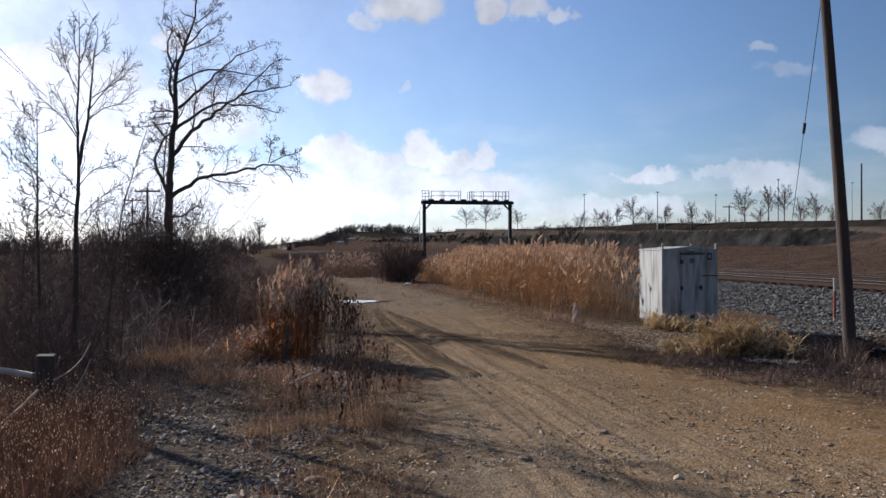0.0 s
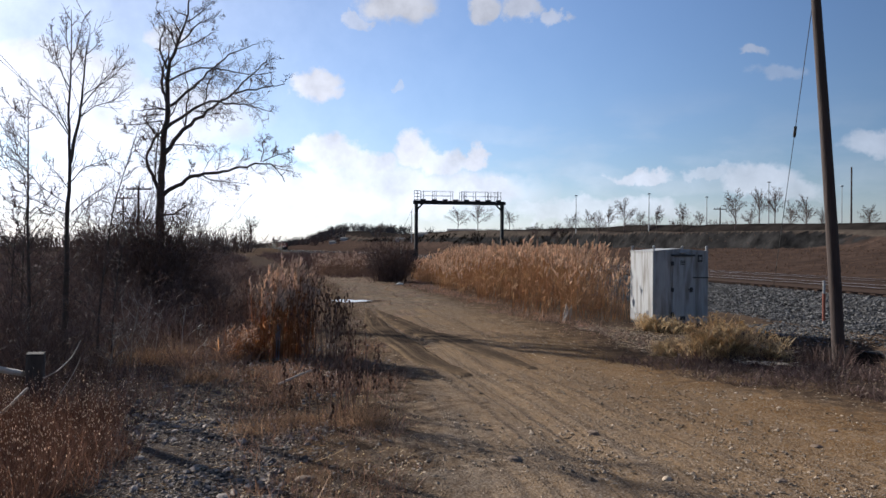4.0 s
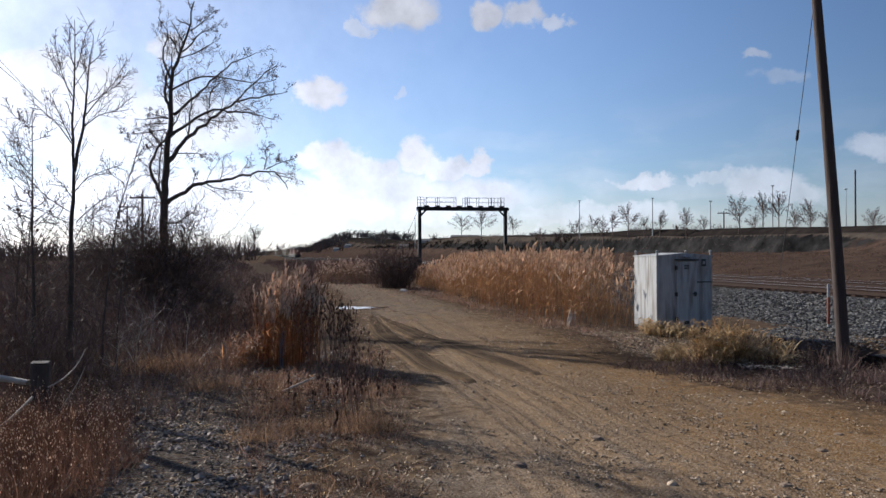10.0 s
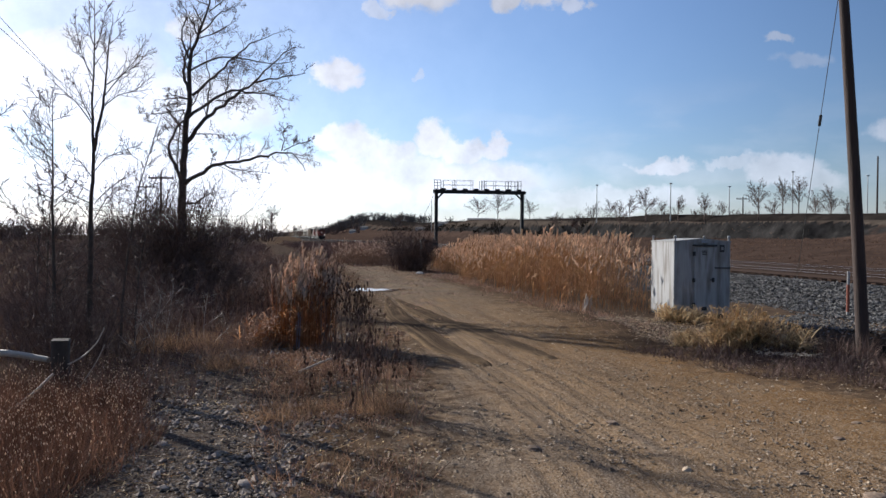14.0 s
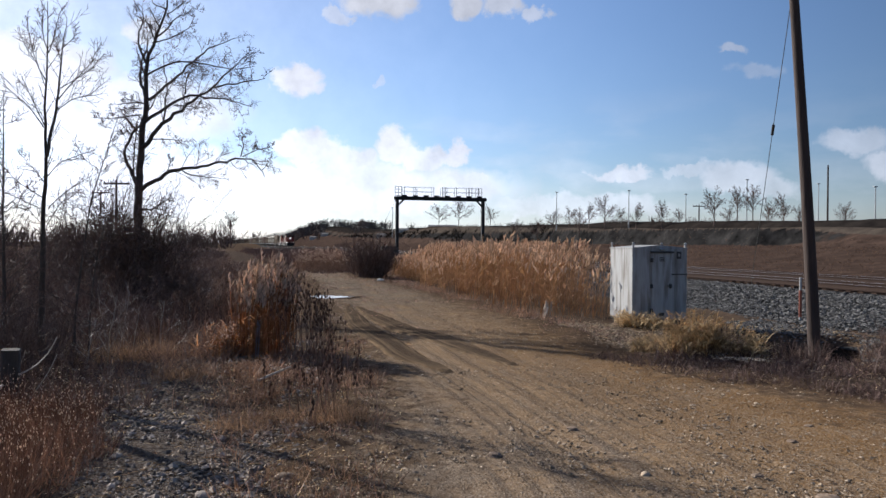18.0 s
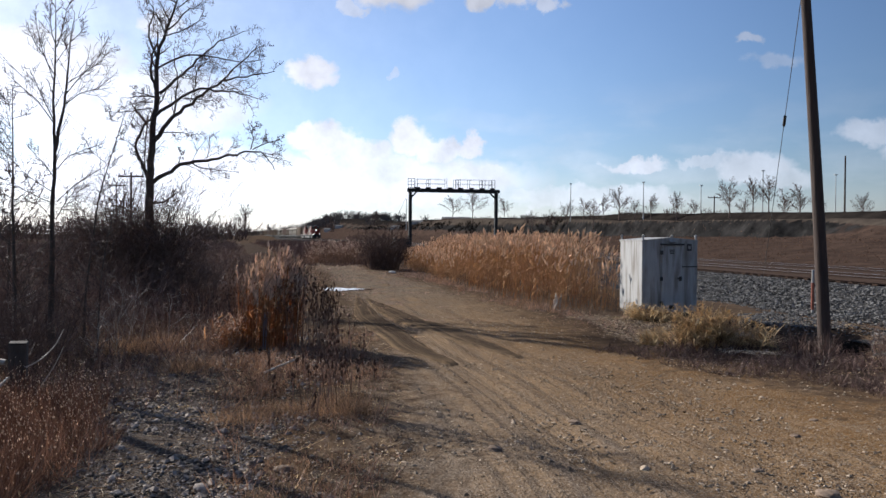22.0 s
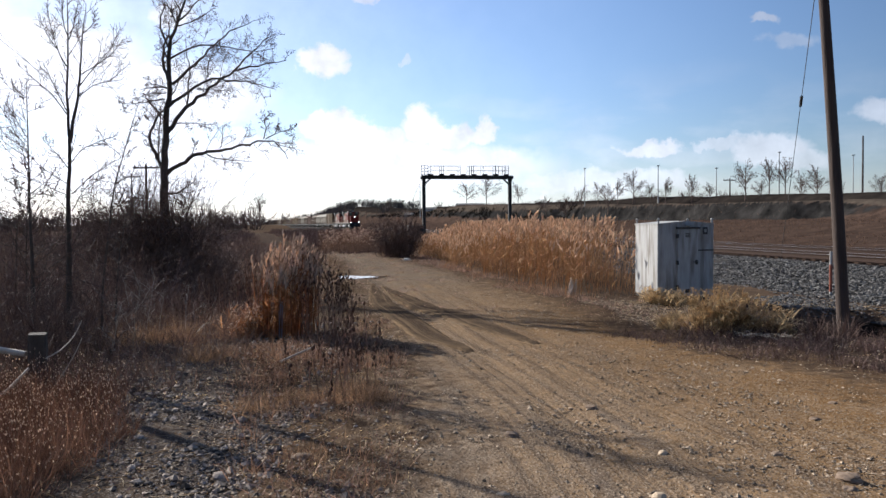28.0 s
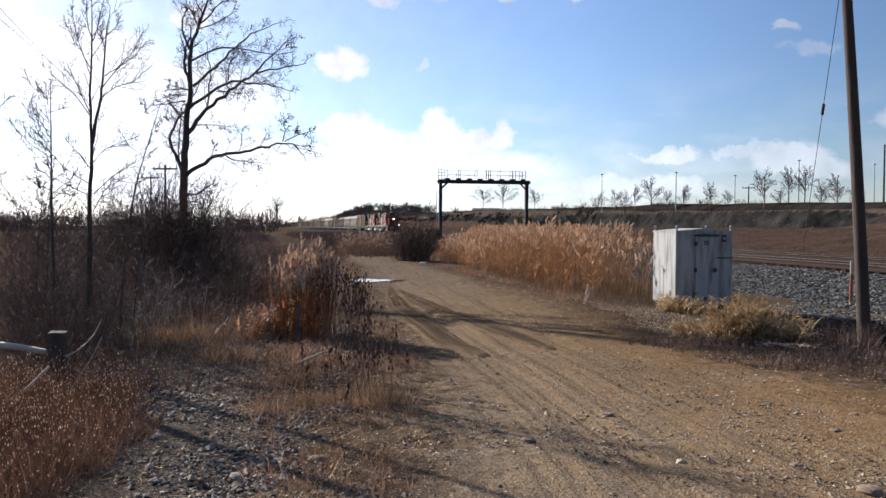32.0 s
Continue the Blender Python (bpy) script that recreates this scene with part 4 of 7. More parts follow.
# ---- plants ----


def grow(P, per, t0, t1, spread, lo, hi, up, wig, g, k=6, taper=0.6, cap=99.0):
    """Children of the branches P (n, m, 3): paths (n * per, k, 3) and where along the parent each starts."""
    n, m, _ = P.shape
    t = (t0 + (t1 - t0) * (np.arange(per)[None] + g.random((n, per))) / per)
    f = t * (m - 1)
    i = np.clip(f.astype(int), 0, m - 2)
    w = (f - i)[..., None]
    r = np.arange(n)[:, None]
    S = P[r, i] * (1 - w) + P[r, i + 1] * w
    T = unit(P[r, i + 1] - P[r, i])
    L = np.linalg.norm(np.diff(P, axis=1), axis=-1).sum(1)[:, None]
    R = unit(np.cross(T, g.normal(size=T.shape)))
    a = np.radians(g.uniform(*spread, t.shape))[..., None]
    D = unit(T * np.cos(a) + R * np.sin(a))
    ln = np.minimum(L * g.uniform(lo, hi, t.shape), cap * g.uniform(0.5, 1.1, t.shape)) * (1 - taper * (t - t0) / max(t1 - t0, 1e-6))
    return wander(S.reshape(-1, 3), D.reshape(-1, 3), ln.ravel(), up, wig, g, k), t.ravel()


def wander(S, D, L, up, wig, g, k=6):
    """Paths from S along D, of the lengths L, that bend upwards by up and wander by wig."""
    n = len(S)
    P = np.empty((n, k, 3))
    P[:, 0] = S
    d = D.copy()
    for j in range(1, k):
        d = unit(d + np.array([0, 0, up]) / (k - 1) + g.normal(size=(n, 3)) * wig)
        P[:, j] = P[:, j - 1] + d * (L / (k - 1))[:, None]
    return P


def taper(n, k, r0, r1):
    return np.asarray(r0).reshape(-1, 1) + (np.asarray(r1).reshape(-1, 1) - np.asarray(r0).reshape(-1, 1)) * np.linspace(0, 1, k)[None] + np.zeros((n, 1))


def resample(pts, k):
    P = np.asarray(pts, float)
    s = np.r_[0, np.cumsum(np.linalg.norm(np.diff(P, axis=0), axis=1))]
    q = np.linspace(0, s[-1], k)
    out = np.stack([np.interp(q, s, P[:, i]) for i in range(3)], -1)
    for _ in range(max(1, k // 8)):
        out[1:-1] = (out[:-2] + 2 * out[1:-1] + out[2:]) / 4
    return out


def bare_tree(name, base, limbs, label, seed, twigs=(6, 5, 4), r_twig=0.006, mat="bark", wig=0.07, trunk_twigs=0.5, caps=(9.0, 9.0, 9.0, 9.0), spread=(22, 62), crook=0.02, up=0.08):
    """limbs: each (list of points (x, y, z) from the base, radius at its start, at its end); the first is the trunk."""
    g = np.random.default_rng(seed)
    t = holder(name, Matrix.Translation(base), label, "tree")
    crown = Heap()
    for n, (pts, r0, r1) in enumerate(limbs):
        k = max(12, 2 * len(pts))
        P = resample(pts, k)
        P[1:-1] += g.normal(size=(k - 2, 3)) * (0.6 * crook if n == 0 else crook) * min(1.0, r0 * 12)
        h = Heap()
        tubes(h, P[None], taper(1, k, [r0], [r1]), 9 if n == 0 else 7)
        part("trunk" if n == 0 else "limb", h.mesh("limb", [M[mat]], True), None, t)
        lev, rad = P[None], np.array([r0 * 0.24 + r1 * 0.4])
        for depth, per in enumerate(twigs):
            start = (0.5 if n == 0 else 0.22) if depth == 0 else 0.12
            q = min(depth, 3)
            f = trunk_twigs if n == 0 and depth == 0 else 1.0
            C, tt = grow(lev, per, start, 1.0, spread if depth == 0 else (28, 75), (0.24, 0.38, 0.45, 0.45)[q] * f, (0.46, 0.70, 0.85, 0.85)[q] * f, up, wig if depth == 0 else wig * 1.4, g, 6 if depth < 2 else 4, 0.5, caps[q])
            rr = np.maximum(np.repeat(rad, per) * 0.55, r_twig)
            tubes(crown, C, taper(len(C), C.shape[1], rr, np.maximum(rr * 0.4, r_twig * 0.5)), 4 if depth == 0 else 3)
            lev, rad = C, rr * 0.6
    part("crown", crown.mesh("crown", [M["twig"] if mat == "bark" else M[mat]]), None, t)
    return t


def big_tree():
    x, y = -7.25, 20.8
    L = [
        ([(-0.03, 0.0, -0.15), (-0.03, 0.01, 1.62), (-0.01, 0.03, 2.66), (0.01, 0.04, 3.4), (0.04, 0.05, 4.14), (0.06, 0.06, 4.88), (0.1, 0.08, 5.25), (0.18, 0.09, 5.62), (0.13, 0.1, 5.91), (0.09, 0.11, 6.21), (0.12, 0.12, 6.51), (0.18, 0.14, 6.88), (0.33, 0.15, 7.24), (0.49, 0.16, 7.54), (0.62, 0.18, 7.88), (0.67, 0.19, 8.28), (0.71, 0.2, 8.65)], 0.15, 0.016),
        ([(0.06, 0.0, 3.3), (0.33, -0.06, 3.47), (0.62, -0.12, 3.65), (0.8, -0.17, 3.81), (1.07, -0.23, 3.86), (1.36, -0.29, 3.84), (1.66, -0.35, 3.89), (2.03, -0.41, 3.93), (2.4, -0.47, 4.05), (2.77, -0.53, 4.14), (3.06, -0.58, 4.09), (3.22, -0.64, 3.84), (3.37, -0.7, 3.61)], 0.06, 0.009),
        ([(2.72, -0.5, 4.14), (2.8, -0.53, 4.4), (2.75, -0.57, 4.67), (2.93, -0.6, 4.76)], 0.016, 0.006),
        ([(2.77, -0.5, 4.14), (3.02, -0.43, 4.29), (3.28, -0.37, 4.38), (3.55, -0.3, 4.49)], 0.016, 0.006),
        ([(1.14, -0.2, 3.83), (1.36, -0.28, 3.68), (1.69, -0.35, 3.65), (1.98, -0.42, 3.61), (2.34, -0.5, 3.58)], 0.02, 0.006),
        ([(0.8, -0.2, 3.81), (0.87, -0.15, 4.05), (0.77, -0.1, 4.2)], 0.014, 0.006),
        ([(0.1, 0.0, 4.4), (0.33, 0.07, 4.76), (0.55, 0.13, 5.06), (0.84, 0.2, 5.29), (1.14, 0.27, 5.54), (1.43, 0.33, 5.81), (1.8, 0.4, 6.09), (2.25, 0.47, 6.16), (2.69, 0.53, 6.22), (3.11, 0.6, 6.36)], 0.062, 0.009),
        ([(1.8, 0.4, 6.09), (2.07, 0.45, 6.39), (2.32, 0.5, 6.65), (2.62, 0.55, 6.92), (2.84, 0.6, 7.05)], 0.026, 0.008),
        ([(0.12, 0.0, 5.03), (0.4, -0.06, 5.25), (0.7, -0.12, 5.4), (0.99, -0.19, 5.56), (1.24, -0.25, 5.74), (1.51, -0.31, 5.72), (2.1, -0.38, 5.62), (2.62, -0.44, 5.54), (2.99, -0.5, 5.41)], 0.048, 0.008),
        ([(1.24, -0.2, 5.77), (1.26, -0.27, 6.06), (1.43, -0.33, 6.33), (1.66, -0.4, 6.51)], 0.02, 0.007),
        ([(0.21, 0.1, 5.65), (0.55, 0.17, 5.94), (0.84, 0.24, 6.28), (1.09, 0.31, 6.53), (1.43, 0.39, 6.88), (1.73, 0.46, 7.16), (2.1, 0.53, 7.3), (2.28, 0.6, 7.42)], 0.042, 0.008),
        ([(0.09, 0.1, 6.25), (0.4, 0.03, 6.4), (0.7, -0.05, 6.55), (0.99, -0.12, 6.62), (1.36, -0.2, 6.59), (1.8, -0.28, 6.55), (2.1, -0.35, 6.43), (2.54, -0.43, 6.34), (2.99, -0.5, 6.42)], 0.03, 0.007),
        ([(-0.01, 0.0, 3.37), (-0.16, 0.01, 3.77), (-0.28, 0.03, 3.96), (-0.41, 0.04, 4.23), (-0.34, 0.06, 4.51), (-0.22, 0.07, 4.8), (-0.12, 0.09, 4.95), (0.06, 0.1, 5.03)], 0.052, 0.026),
        ([(-0.38, 0.05, 4.7), (-0.47, 0.12, 4.82), (-0.59, 0.2, 4.85)], 0.014, 0.006),
        ([(0.55, 0.2, 5.09), (0.59, 0.24, 5.4), (0.58, 0.28, 5.77), (0.62, 0.32, 6.14), (0.5, 0.36, 6.51), (0.49, 0.4, 6.92)], 0.028, 0.008),
        ([(0.27, 0.1, 4.63), (0.7, -0.03, 4.63), (0.99, -0.17, 4.58), (1.33, -0.3, 4.55)], 0.018, 0.006),
        ([(0.12, 0.1, 6.62), (0.0, 0.17, 6.92), (-0.13, 0.23, 7.17), (-0.1, 0.3, 7.54), (-0.01, 0.37, 7.84), (-0.18, 0.43, 8.13), (-0.33, 0.5, 8.35)], 0.034, 0.007),
        ([(0.18, 0.05, 5.68), (0.01, 0.09, 6.03), (-0.01, 0.12, 6.48), (0.06, 0.16, 6.83), (0.12, 0.2, 6.98)], 0.05, 0.02),
        ([(0.33, 0.15, 7.22), (0.16, 0.22, 7.63), (-0.01, 0.3, 7.84)], 0.024, 0.012),
        ([(0.38, 0.15, 7.3), (0.7, 0.11, 7.51), (0.83, 0.07, 7.75), (1.15, 0.04, 7.87), (1.45, 0.0, 8.01)], 0.026, 0.007),
        ([(0.62, 0.2, 7.88), (0.92, 0.27, 8.13), (1.12, 0.33, 8.37), (1.24, 0.4, 8.52)], 0.018, 0.006),
        ([(0.3, 0.1, 7.14), (0.77, -0.03, 7.22), (1.07, -0.17, 7.32), (1.38, -0.3, 7.47)], 0.02, 0.006),
        ([(0.12, 0.0, 5.54), (-0.16, 0.1, 5.62), (-0.41, 0.2, 5.69), (-0.53, 0.3, 5.85)], 0.018, 0.006),
        ([(0.06, 0.0, 5.25), (-0.12, -0.07, 5.2), (-0.41, -0.15, 5.14), (-0.71, -0.22, 5.1), (-1.04, -0.3, 5.11)], 0.018, 0.006),
        ([(0.07, 0.0, 5.4), (-0.27, 0.2, 5.44), (-0.59, 0.4, 5.44)], 0.015, 0.006),
        ([(0.01, 0.0, 2.84), (0.3, -0.07, 2.76), (0.55, -0.15, 2.88), (0.77, -0.22, 3.04), (0.92, -0.3, 3.15)], 0.03, 0.008),
        ([(-0.03, -0.1, 3.4), (-0.12, -0.08, 3.84), (-0.1, -0.07, 4.29), (-0.03, -0.05, 4.92)], 0.02, 0.016),
        ([(0.95, -0.2, 5.48), (1.24, -0.25, 5.45), (1.51, -0.3, 5.4), (1.73, -0.35, 5.4), (1.88, -0.4, 5.29)], 0.015, 0.006),
    ]
    bare_tree("bare_tree", (x, y, -0.2), L, "tall bare dark deciduous tree with a long side limb", 5, (11, 6, 5), 0.0042, wig=0.15, trunk_twigs=0.3, caps=(1.05, 0.6, 0.36, 0.2), spread=(30, 75), crook=0.035)


def forked_sapling():
    x, y = -5.59, 12.0
    L = [
        ([(-0.02, 0.0, 0.21), (-0.01, 0.0, 1.06), (0.0, 0.0, 1.83), (0.02, 0.0, 2.26), (0.03, 0.0, 2.69), (0.04, 0.0, 3.11), (0.03, 0.0, 3.54), (0.02, 0.0, 3.97), (0.03, 0.0, 4.39), (0.07, 0.0, 4.66), (0.06, 0.0, 4.9), (0.05, 0.0, 5.42)], 0.05, 0.004),
        ([(0.05, 0.0, 3.11), (0.11, -0.01, 3.37), (0.16, -0.03, 3.62), (0.2, -0.04, 3.79), (0.25, -0.06, 4.05), (0.27, -0.07, 4.39), (0.33, -0.09, 4.73), (0.38, -0.1, 5.16)], 0.028, 0.004),
        ([(0.07, 0.0, 4.66), (-0.03, 0.05, 4.86), (-0.08, 0.1, 5.33)], 0.009, 0.0035),
        ([(0.07, 0.0, 4.66), (0.15, -0.03, 4.82), (0.21, -0.07, 5.06), (0.31, -0.1, 5.3)], 0.009, 0.0035),
        ([(0.2, -0.05, 3.78), (0.45, -0.13, 3.94), (0.78, -0.22, 4.01), (1.02, -0.3, 4.17)], 0.009, 0.003),
        ([(0.23, -0.05, 3.95), (0.4, 0.03, 4.22), (0.61, 0.12, 4.49), (0.76, 0.2, 4.87)], 0.01, 0.003),
        ([(0.26, -0.05, 4.12), (0.53, -0.1, 4.26), (0.78, -0.15, 4.41), (0.96, -0.2, 4.61)], 0.008, 0.003),
        ([(0.02, 0.0, 3.57), (-0.2, 0.1, 3.95), (-0.44, 0.2, 4.39)], 0.01, 0.003),
        ([(0.01, 0.0, 3.54), (-0.18, -0.07, 3.85), (-0.38, -0.13, 4.03), (-0.61, -0.2, 4.26)], 0.01, 0.003),
        ([(0.02, 0.0, 4.26), (-0.11, 0.03, 4.48), (-0.21, 0.07, 4.72), (-0.3, 0.1, 5.19)], 0.009, 0.003),
        ([(-0.11, 0.05, 4.48), (-0.32, 0.12, 4.77), (-0.45, 0.2, 4.97)], 0.006, 0.003),
        ([(0.05, 0.0, 2.81), (0.27, -0.1, 3.01), (0.57, -0.2, 3.11), (0.88, -0.3, 3.18)], 0.009, 0.003),
        ([(0.07, 0.0, 2.34), (0.23, 0.07, 2.55), (0.5, 0.13, 2.75), (0.84, 0.2, 2.96)], 0.009, 0.003),
        ([(0.06, 0.0, 2.09), (0.32, -0.15, 2.43), (0.7, -0.3, 2.58)], 0.008, 0.003),
        ([(0.01, 0.0, 2.73), (-0.2, 0.15, 2.94), (-0.52, 0.3, 3.21)], 0.009, 0.003),
        ([(0.0, 0.0, 2.5), (-0.28, -0.1, 2.69), (-0.64, -0.2, 3.11)], 0.009, 0.003),
        ([(-0.01, 0.0, 2.33), (-0.32, -0.15, 2.5), (-0.73, -0.3, 2.67)], 0.008, 0.003),
        ([(-0.01, 0.0, 2.09), (-0.24, 0.15, 2.3), (-0.54, 0.3, 2.39)], 0.008, 0.003),
        ([(0.3, -0.08, 4.52), (0.23, -0.09, 4.69), (0.26, -0.1, 4.89)], 0.006, 0.003),
        ([(0.33, -0.1, 4.72), (0.49, -0.05, 4.9), (0.45, 0.0, 5.07)], 0.006, 0.003),
    ]
    bare_tree("sapling", (x, y, -0.1), L, "slender forked bare sapling with long rising branches", 11, (12, 4), 0.004, wig=0.025, trunk_twigs=0.3, caps=(0.9, 0.3, 0.2, 0.2), spread=(28, 48), up=0.12)


def sapling(x, y, h, lean, seed, r=0.03, label="slender bare sapling with thin rising twigs", side=26, reach=0.2):
    """A thin stem with many rising side branches."""
    z = on(x, y) - 0.1
    g = np.random.default_rng(seed)
    L = [([(0, 0, 0), (0.1 * lean, 0, 0.3 * h), (0.4 * lean, 0, 0.65 * h), (lean, 0.1, h)], r, 0.004)]
    for k in range(side):
        q = 0.14 + 0.82 * (k + g.random()) / side
        a = g.uniform(0, 6.28)
        d = reach * (0.6 + 0.7 * g.random()) * h * (1.25 - 0.95 * q)
        s = Vector((lean * q * q, 0, h * q))
        e = s + Vector((math.cos(a) * d, math.sin(a) * d, d * g.uniform(0.5, 1.3)))
        L.append(([tuple(s), tuple((s + e) / 2 + Vector((math.cos(a) * 0.05, math.sin(a) * 0.05, -0.04))), tuple(e)], r * 0.1 + 0.003, 0.0025))
    bare_tree("sapling", (x, y, z), L, label, seed, (9, 4), 0.0038, wig=0.03, trunk_twigs=0.2, caps=(0.7, 0.28, 0.2, 0.2), spread=(25, 50), up=0.12)


big_tree()
forked_sapling()
sapling(-6.15, 12.0, 4.05, -0.08, 13, 0.034, side=34, reach=0.24)
sapling(-5.18, 12.1, 3.75, 0.62, 14, 0.022, "thin bare sapling leaning over", 20, 0.14)
sapling(-6.9, 13.2, 3.0, 0.1, 15, 0.02)
sapling(-6.75, 12.6, 2.6, 0.1, 16, 0.018)
sapling(-4.75, 11.6, 2.2, 0.2, 17, 0.014)
# two young trees beyond the edge of the view, known by the shadows that they throw over the path
sapling(-7.3, 10.95, 9.0, 0.1, 18, 0.12, "young bare tree standing by the gravel path", 14, 0.05)
sapling(-6.95, 11.55, 8.0, 0.05, 19, 0.08, "young bare tree standing by the gravel path", 14, 0.05)


def scatter(n, poly_fn, x0, x1, y0, y1, g):
    x, y = g.uniform(x0, x1, n), g.uniform(y0, y1, n)
    keep = poly_fn(x, y)
    return x[keep], y[keep]


def reeds(name, X, Y, H, seed, label, lean=0.12, plumes=0.75, leaf=3, fat=0.55, strands=4, mats=("reed", "plume"), droop=0.9, open_by=0.38, long=(0.05, 0.13)):
    g = np.random.default_rng(seed)
    n = len(X)
    h = Heap()
    S = np.stack([X, Y, ground_z(X, Y) - 0.03], -1)
    D = unit(np.stack([g.normal(0.05, lean, n), g.normal(0, lean, n), np.ones(n)], -1))
    P = wander(S, D, H, 0.0, 0.035, g, 5)
    tubes(h, P, taper(n, 5, np.full(n, 0.0055), np.full(n, 0.003)), 3, 0)
    for _ in range(leaf):
        t = g.uniform(0.15, 0.8, n)[:, None]
        q = P[:, 0] * (1 - t) + P[:, -1] * t
        a = g.uniform(0, 6.28, n)
        d = unit(np.stack([np.cos(a), np.sin(a), g.uniform(0.6, 1.6, n)], -1))
        B = wander(q, d, g.uniform(0.2, 0.42, n), -0.9, 0.05, g, 4)
        side = unit(np.cross(d, np.array([0, 0, 1.0])))
        blades(h, B, np.array([0.006, 0.010, 0.007, 0.001])[None] * np.ones((n, 1)), side, 0)
    has = g.random(n) < plumes
    top, dr = P[has, -1], unit(P[has, -1] - P[has, -2])
    m = len(top)
    for j in range(strands):
        a = g.normal(size=(m, 3)) * open_by + np.array([0.12, 0, 0])
        B = wander(top - dr * g.uniform(-0.02, 0.16, (m, 1)), unit(dr + a), g.uniform(*long, m), -droop, 0.10, g, 4)
        tubes(h, B, np.array([0.010, 0.034, 0.026, 0.003])[None] * fat * g.uniform(0.6, 1.3, (m, 1)), 3, 1)
    return obj(name, h.mesh(name, [M[q] for q in mats]), label, "reeds" if "reed" in mats[0] else "grass", "reed stands" if "reed" in mats[0] else "dry grass", "stuff")


def grass(name, X, Y, H, seed, mat, label, per=7, spread=0.5, width=0.004, category="grass"):
    g = np.random.default_rng(seed)
    X, Y, H = np.repeat(X, per), np.repeat(Y, per), np.repeat(H, per)
    n = len(X)
    X, Y = X + g.normal(0, 0.045, n), Y + g.normal(0, 0.045, n)
    S = np.stack([X, Y, ground_z(X, Y) - 0.02], -1)
    D = unit(np.stack([g.normal(0, spread, n), g.normal(0, spread, n), np.ones(n)], -1))
    P = wander(S, D, H * g.uniform(0.5, 1.15, n), -0.5, 0.10, g, 4)
    side = unit(np.cross(D, g.normal(size=(n, 3))))
    h = Heap()
    blades(h, P, np.array([1.0, 0.9, 0.6, 0.1])[None] * width * g.uniform(0.7, 1.4, (n, 1)), side)
    return obj(name, h.mesh(name, [M[mat]]), label, category, "dry grass", "stuff")


def right_bank(x, y):
    # between the road's right edge and the foot of the ballast
    edge = np.interp(y, [17.5, 19, 24, 32, 46, 52], [4.2, 2.9, 1.7, 0.3, -1.5, -1.9])
    return (x > edge + 0.4 * lumps(x, y, 1.5, 51)) & (x < 4.75 + 0.1 * (y - 19)) & ~((x > 2.7) & (y < 18.7))


def all_reeds():
    g = np.random.default_rng(61)
    x, y = scatter(9000, right_bank, -3, 11, 17.6, 52, g)
    reeds("reed_bed", x, y, g.uniform(1.3, 2.05, len(x)) * (1 - 0.24 * step(22.5, 19.5, y)) * (1 - 0.25 * step(0.5, 1, lumps(x, y, 2.5, 52))) * (1 - 0.45 * step(24, 34, y) * (1 - step(0, 2.6, x - np.interp(y, [24, 32, 46, 52], [1.7, 0.3, -1.5, -1.9])))), 62, "wide bed of tall orange-brown dry reeds with pale plumes", fat=0.6, plumes=0.6, droop=0.3, open_by=0.17, long=(0.09, 0.2))
    n = 210
    a, r = g.uniform(0, 6.28, n), np.sqrt(g.random(n))
    x, y = -2.40 + 0.46 * r * np.cos(a), 12.45 + 0.5 * r * np.sin(a)
    reeds("reed_clump", x, y, g.uniform(0.95, 1.62, n) * (1 - 0.12 * r * r - 0.22 * np.abs(x + 2.3)), 63, "clump of tall dry reeds beside the dirt road", 0.03, 0.9, 2, 0.42, 6, ("clumpreed", "clumpplume"), droop=0.3, open_by=0.17, long=(0.07, 0.16))
    n = 90
    x, y = g.normal(-2.95, 0.16, n), g.normal(12.2, 0.2, n)
    reeds("reed_clump", x, y, g.uniform(0.25, 0.6, n), 65, "low rusty fringe of broken reeds at the clump's foot", 0.16, 0.5, 3, 0.2, 6, ("clumpreed", "clumpplume"))
    n = 620
    x, y = g.uniform(-7.9, -3.6, n), g.uniform(48, 54, n)
    reeds("reed_patch", x, y, g.uniform(0.75, 1.5, n) * (0.75 + 0.35 * step(-0.6, 0.6, lumps(x, y, 1.6, 66))), 64, "patch of dry reeds beyond the bend of the road", mats=("patchreed", "clumpplume"))


all_reeds()


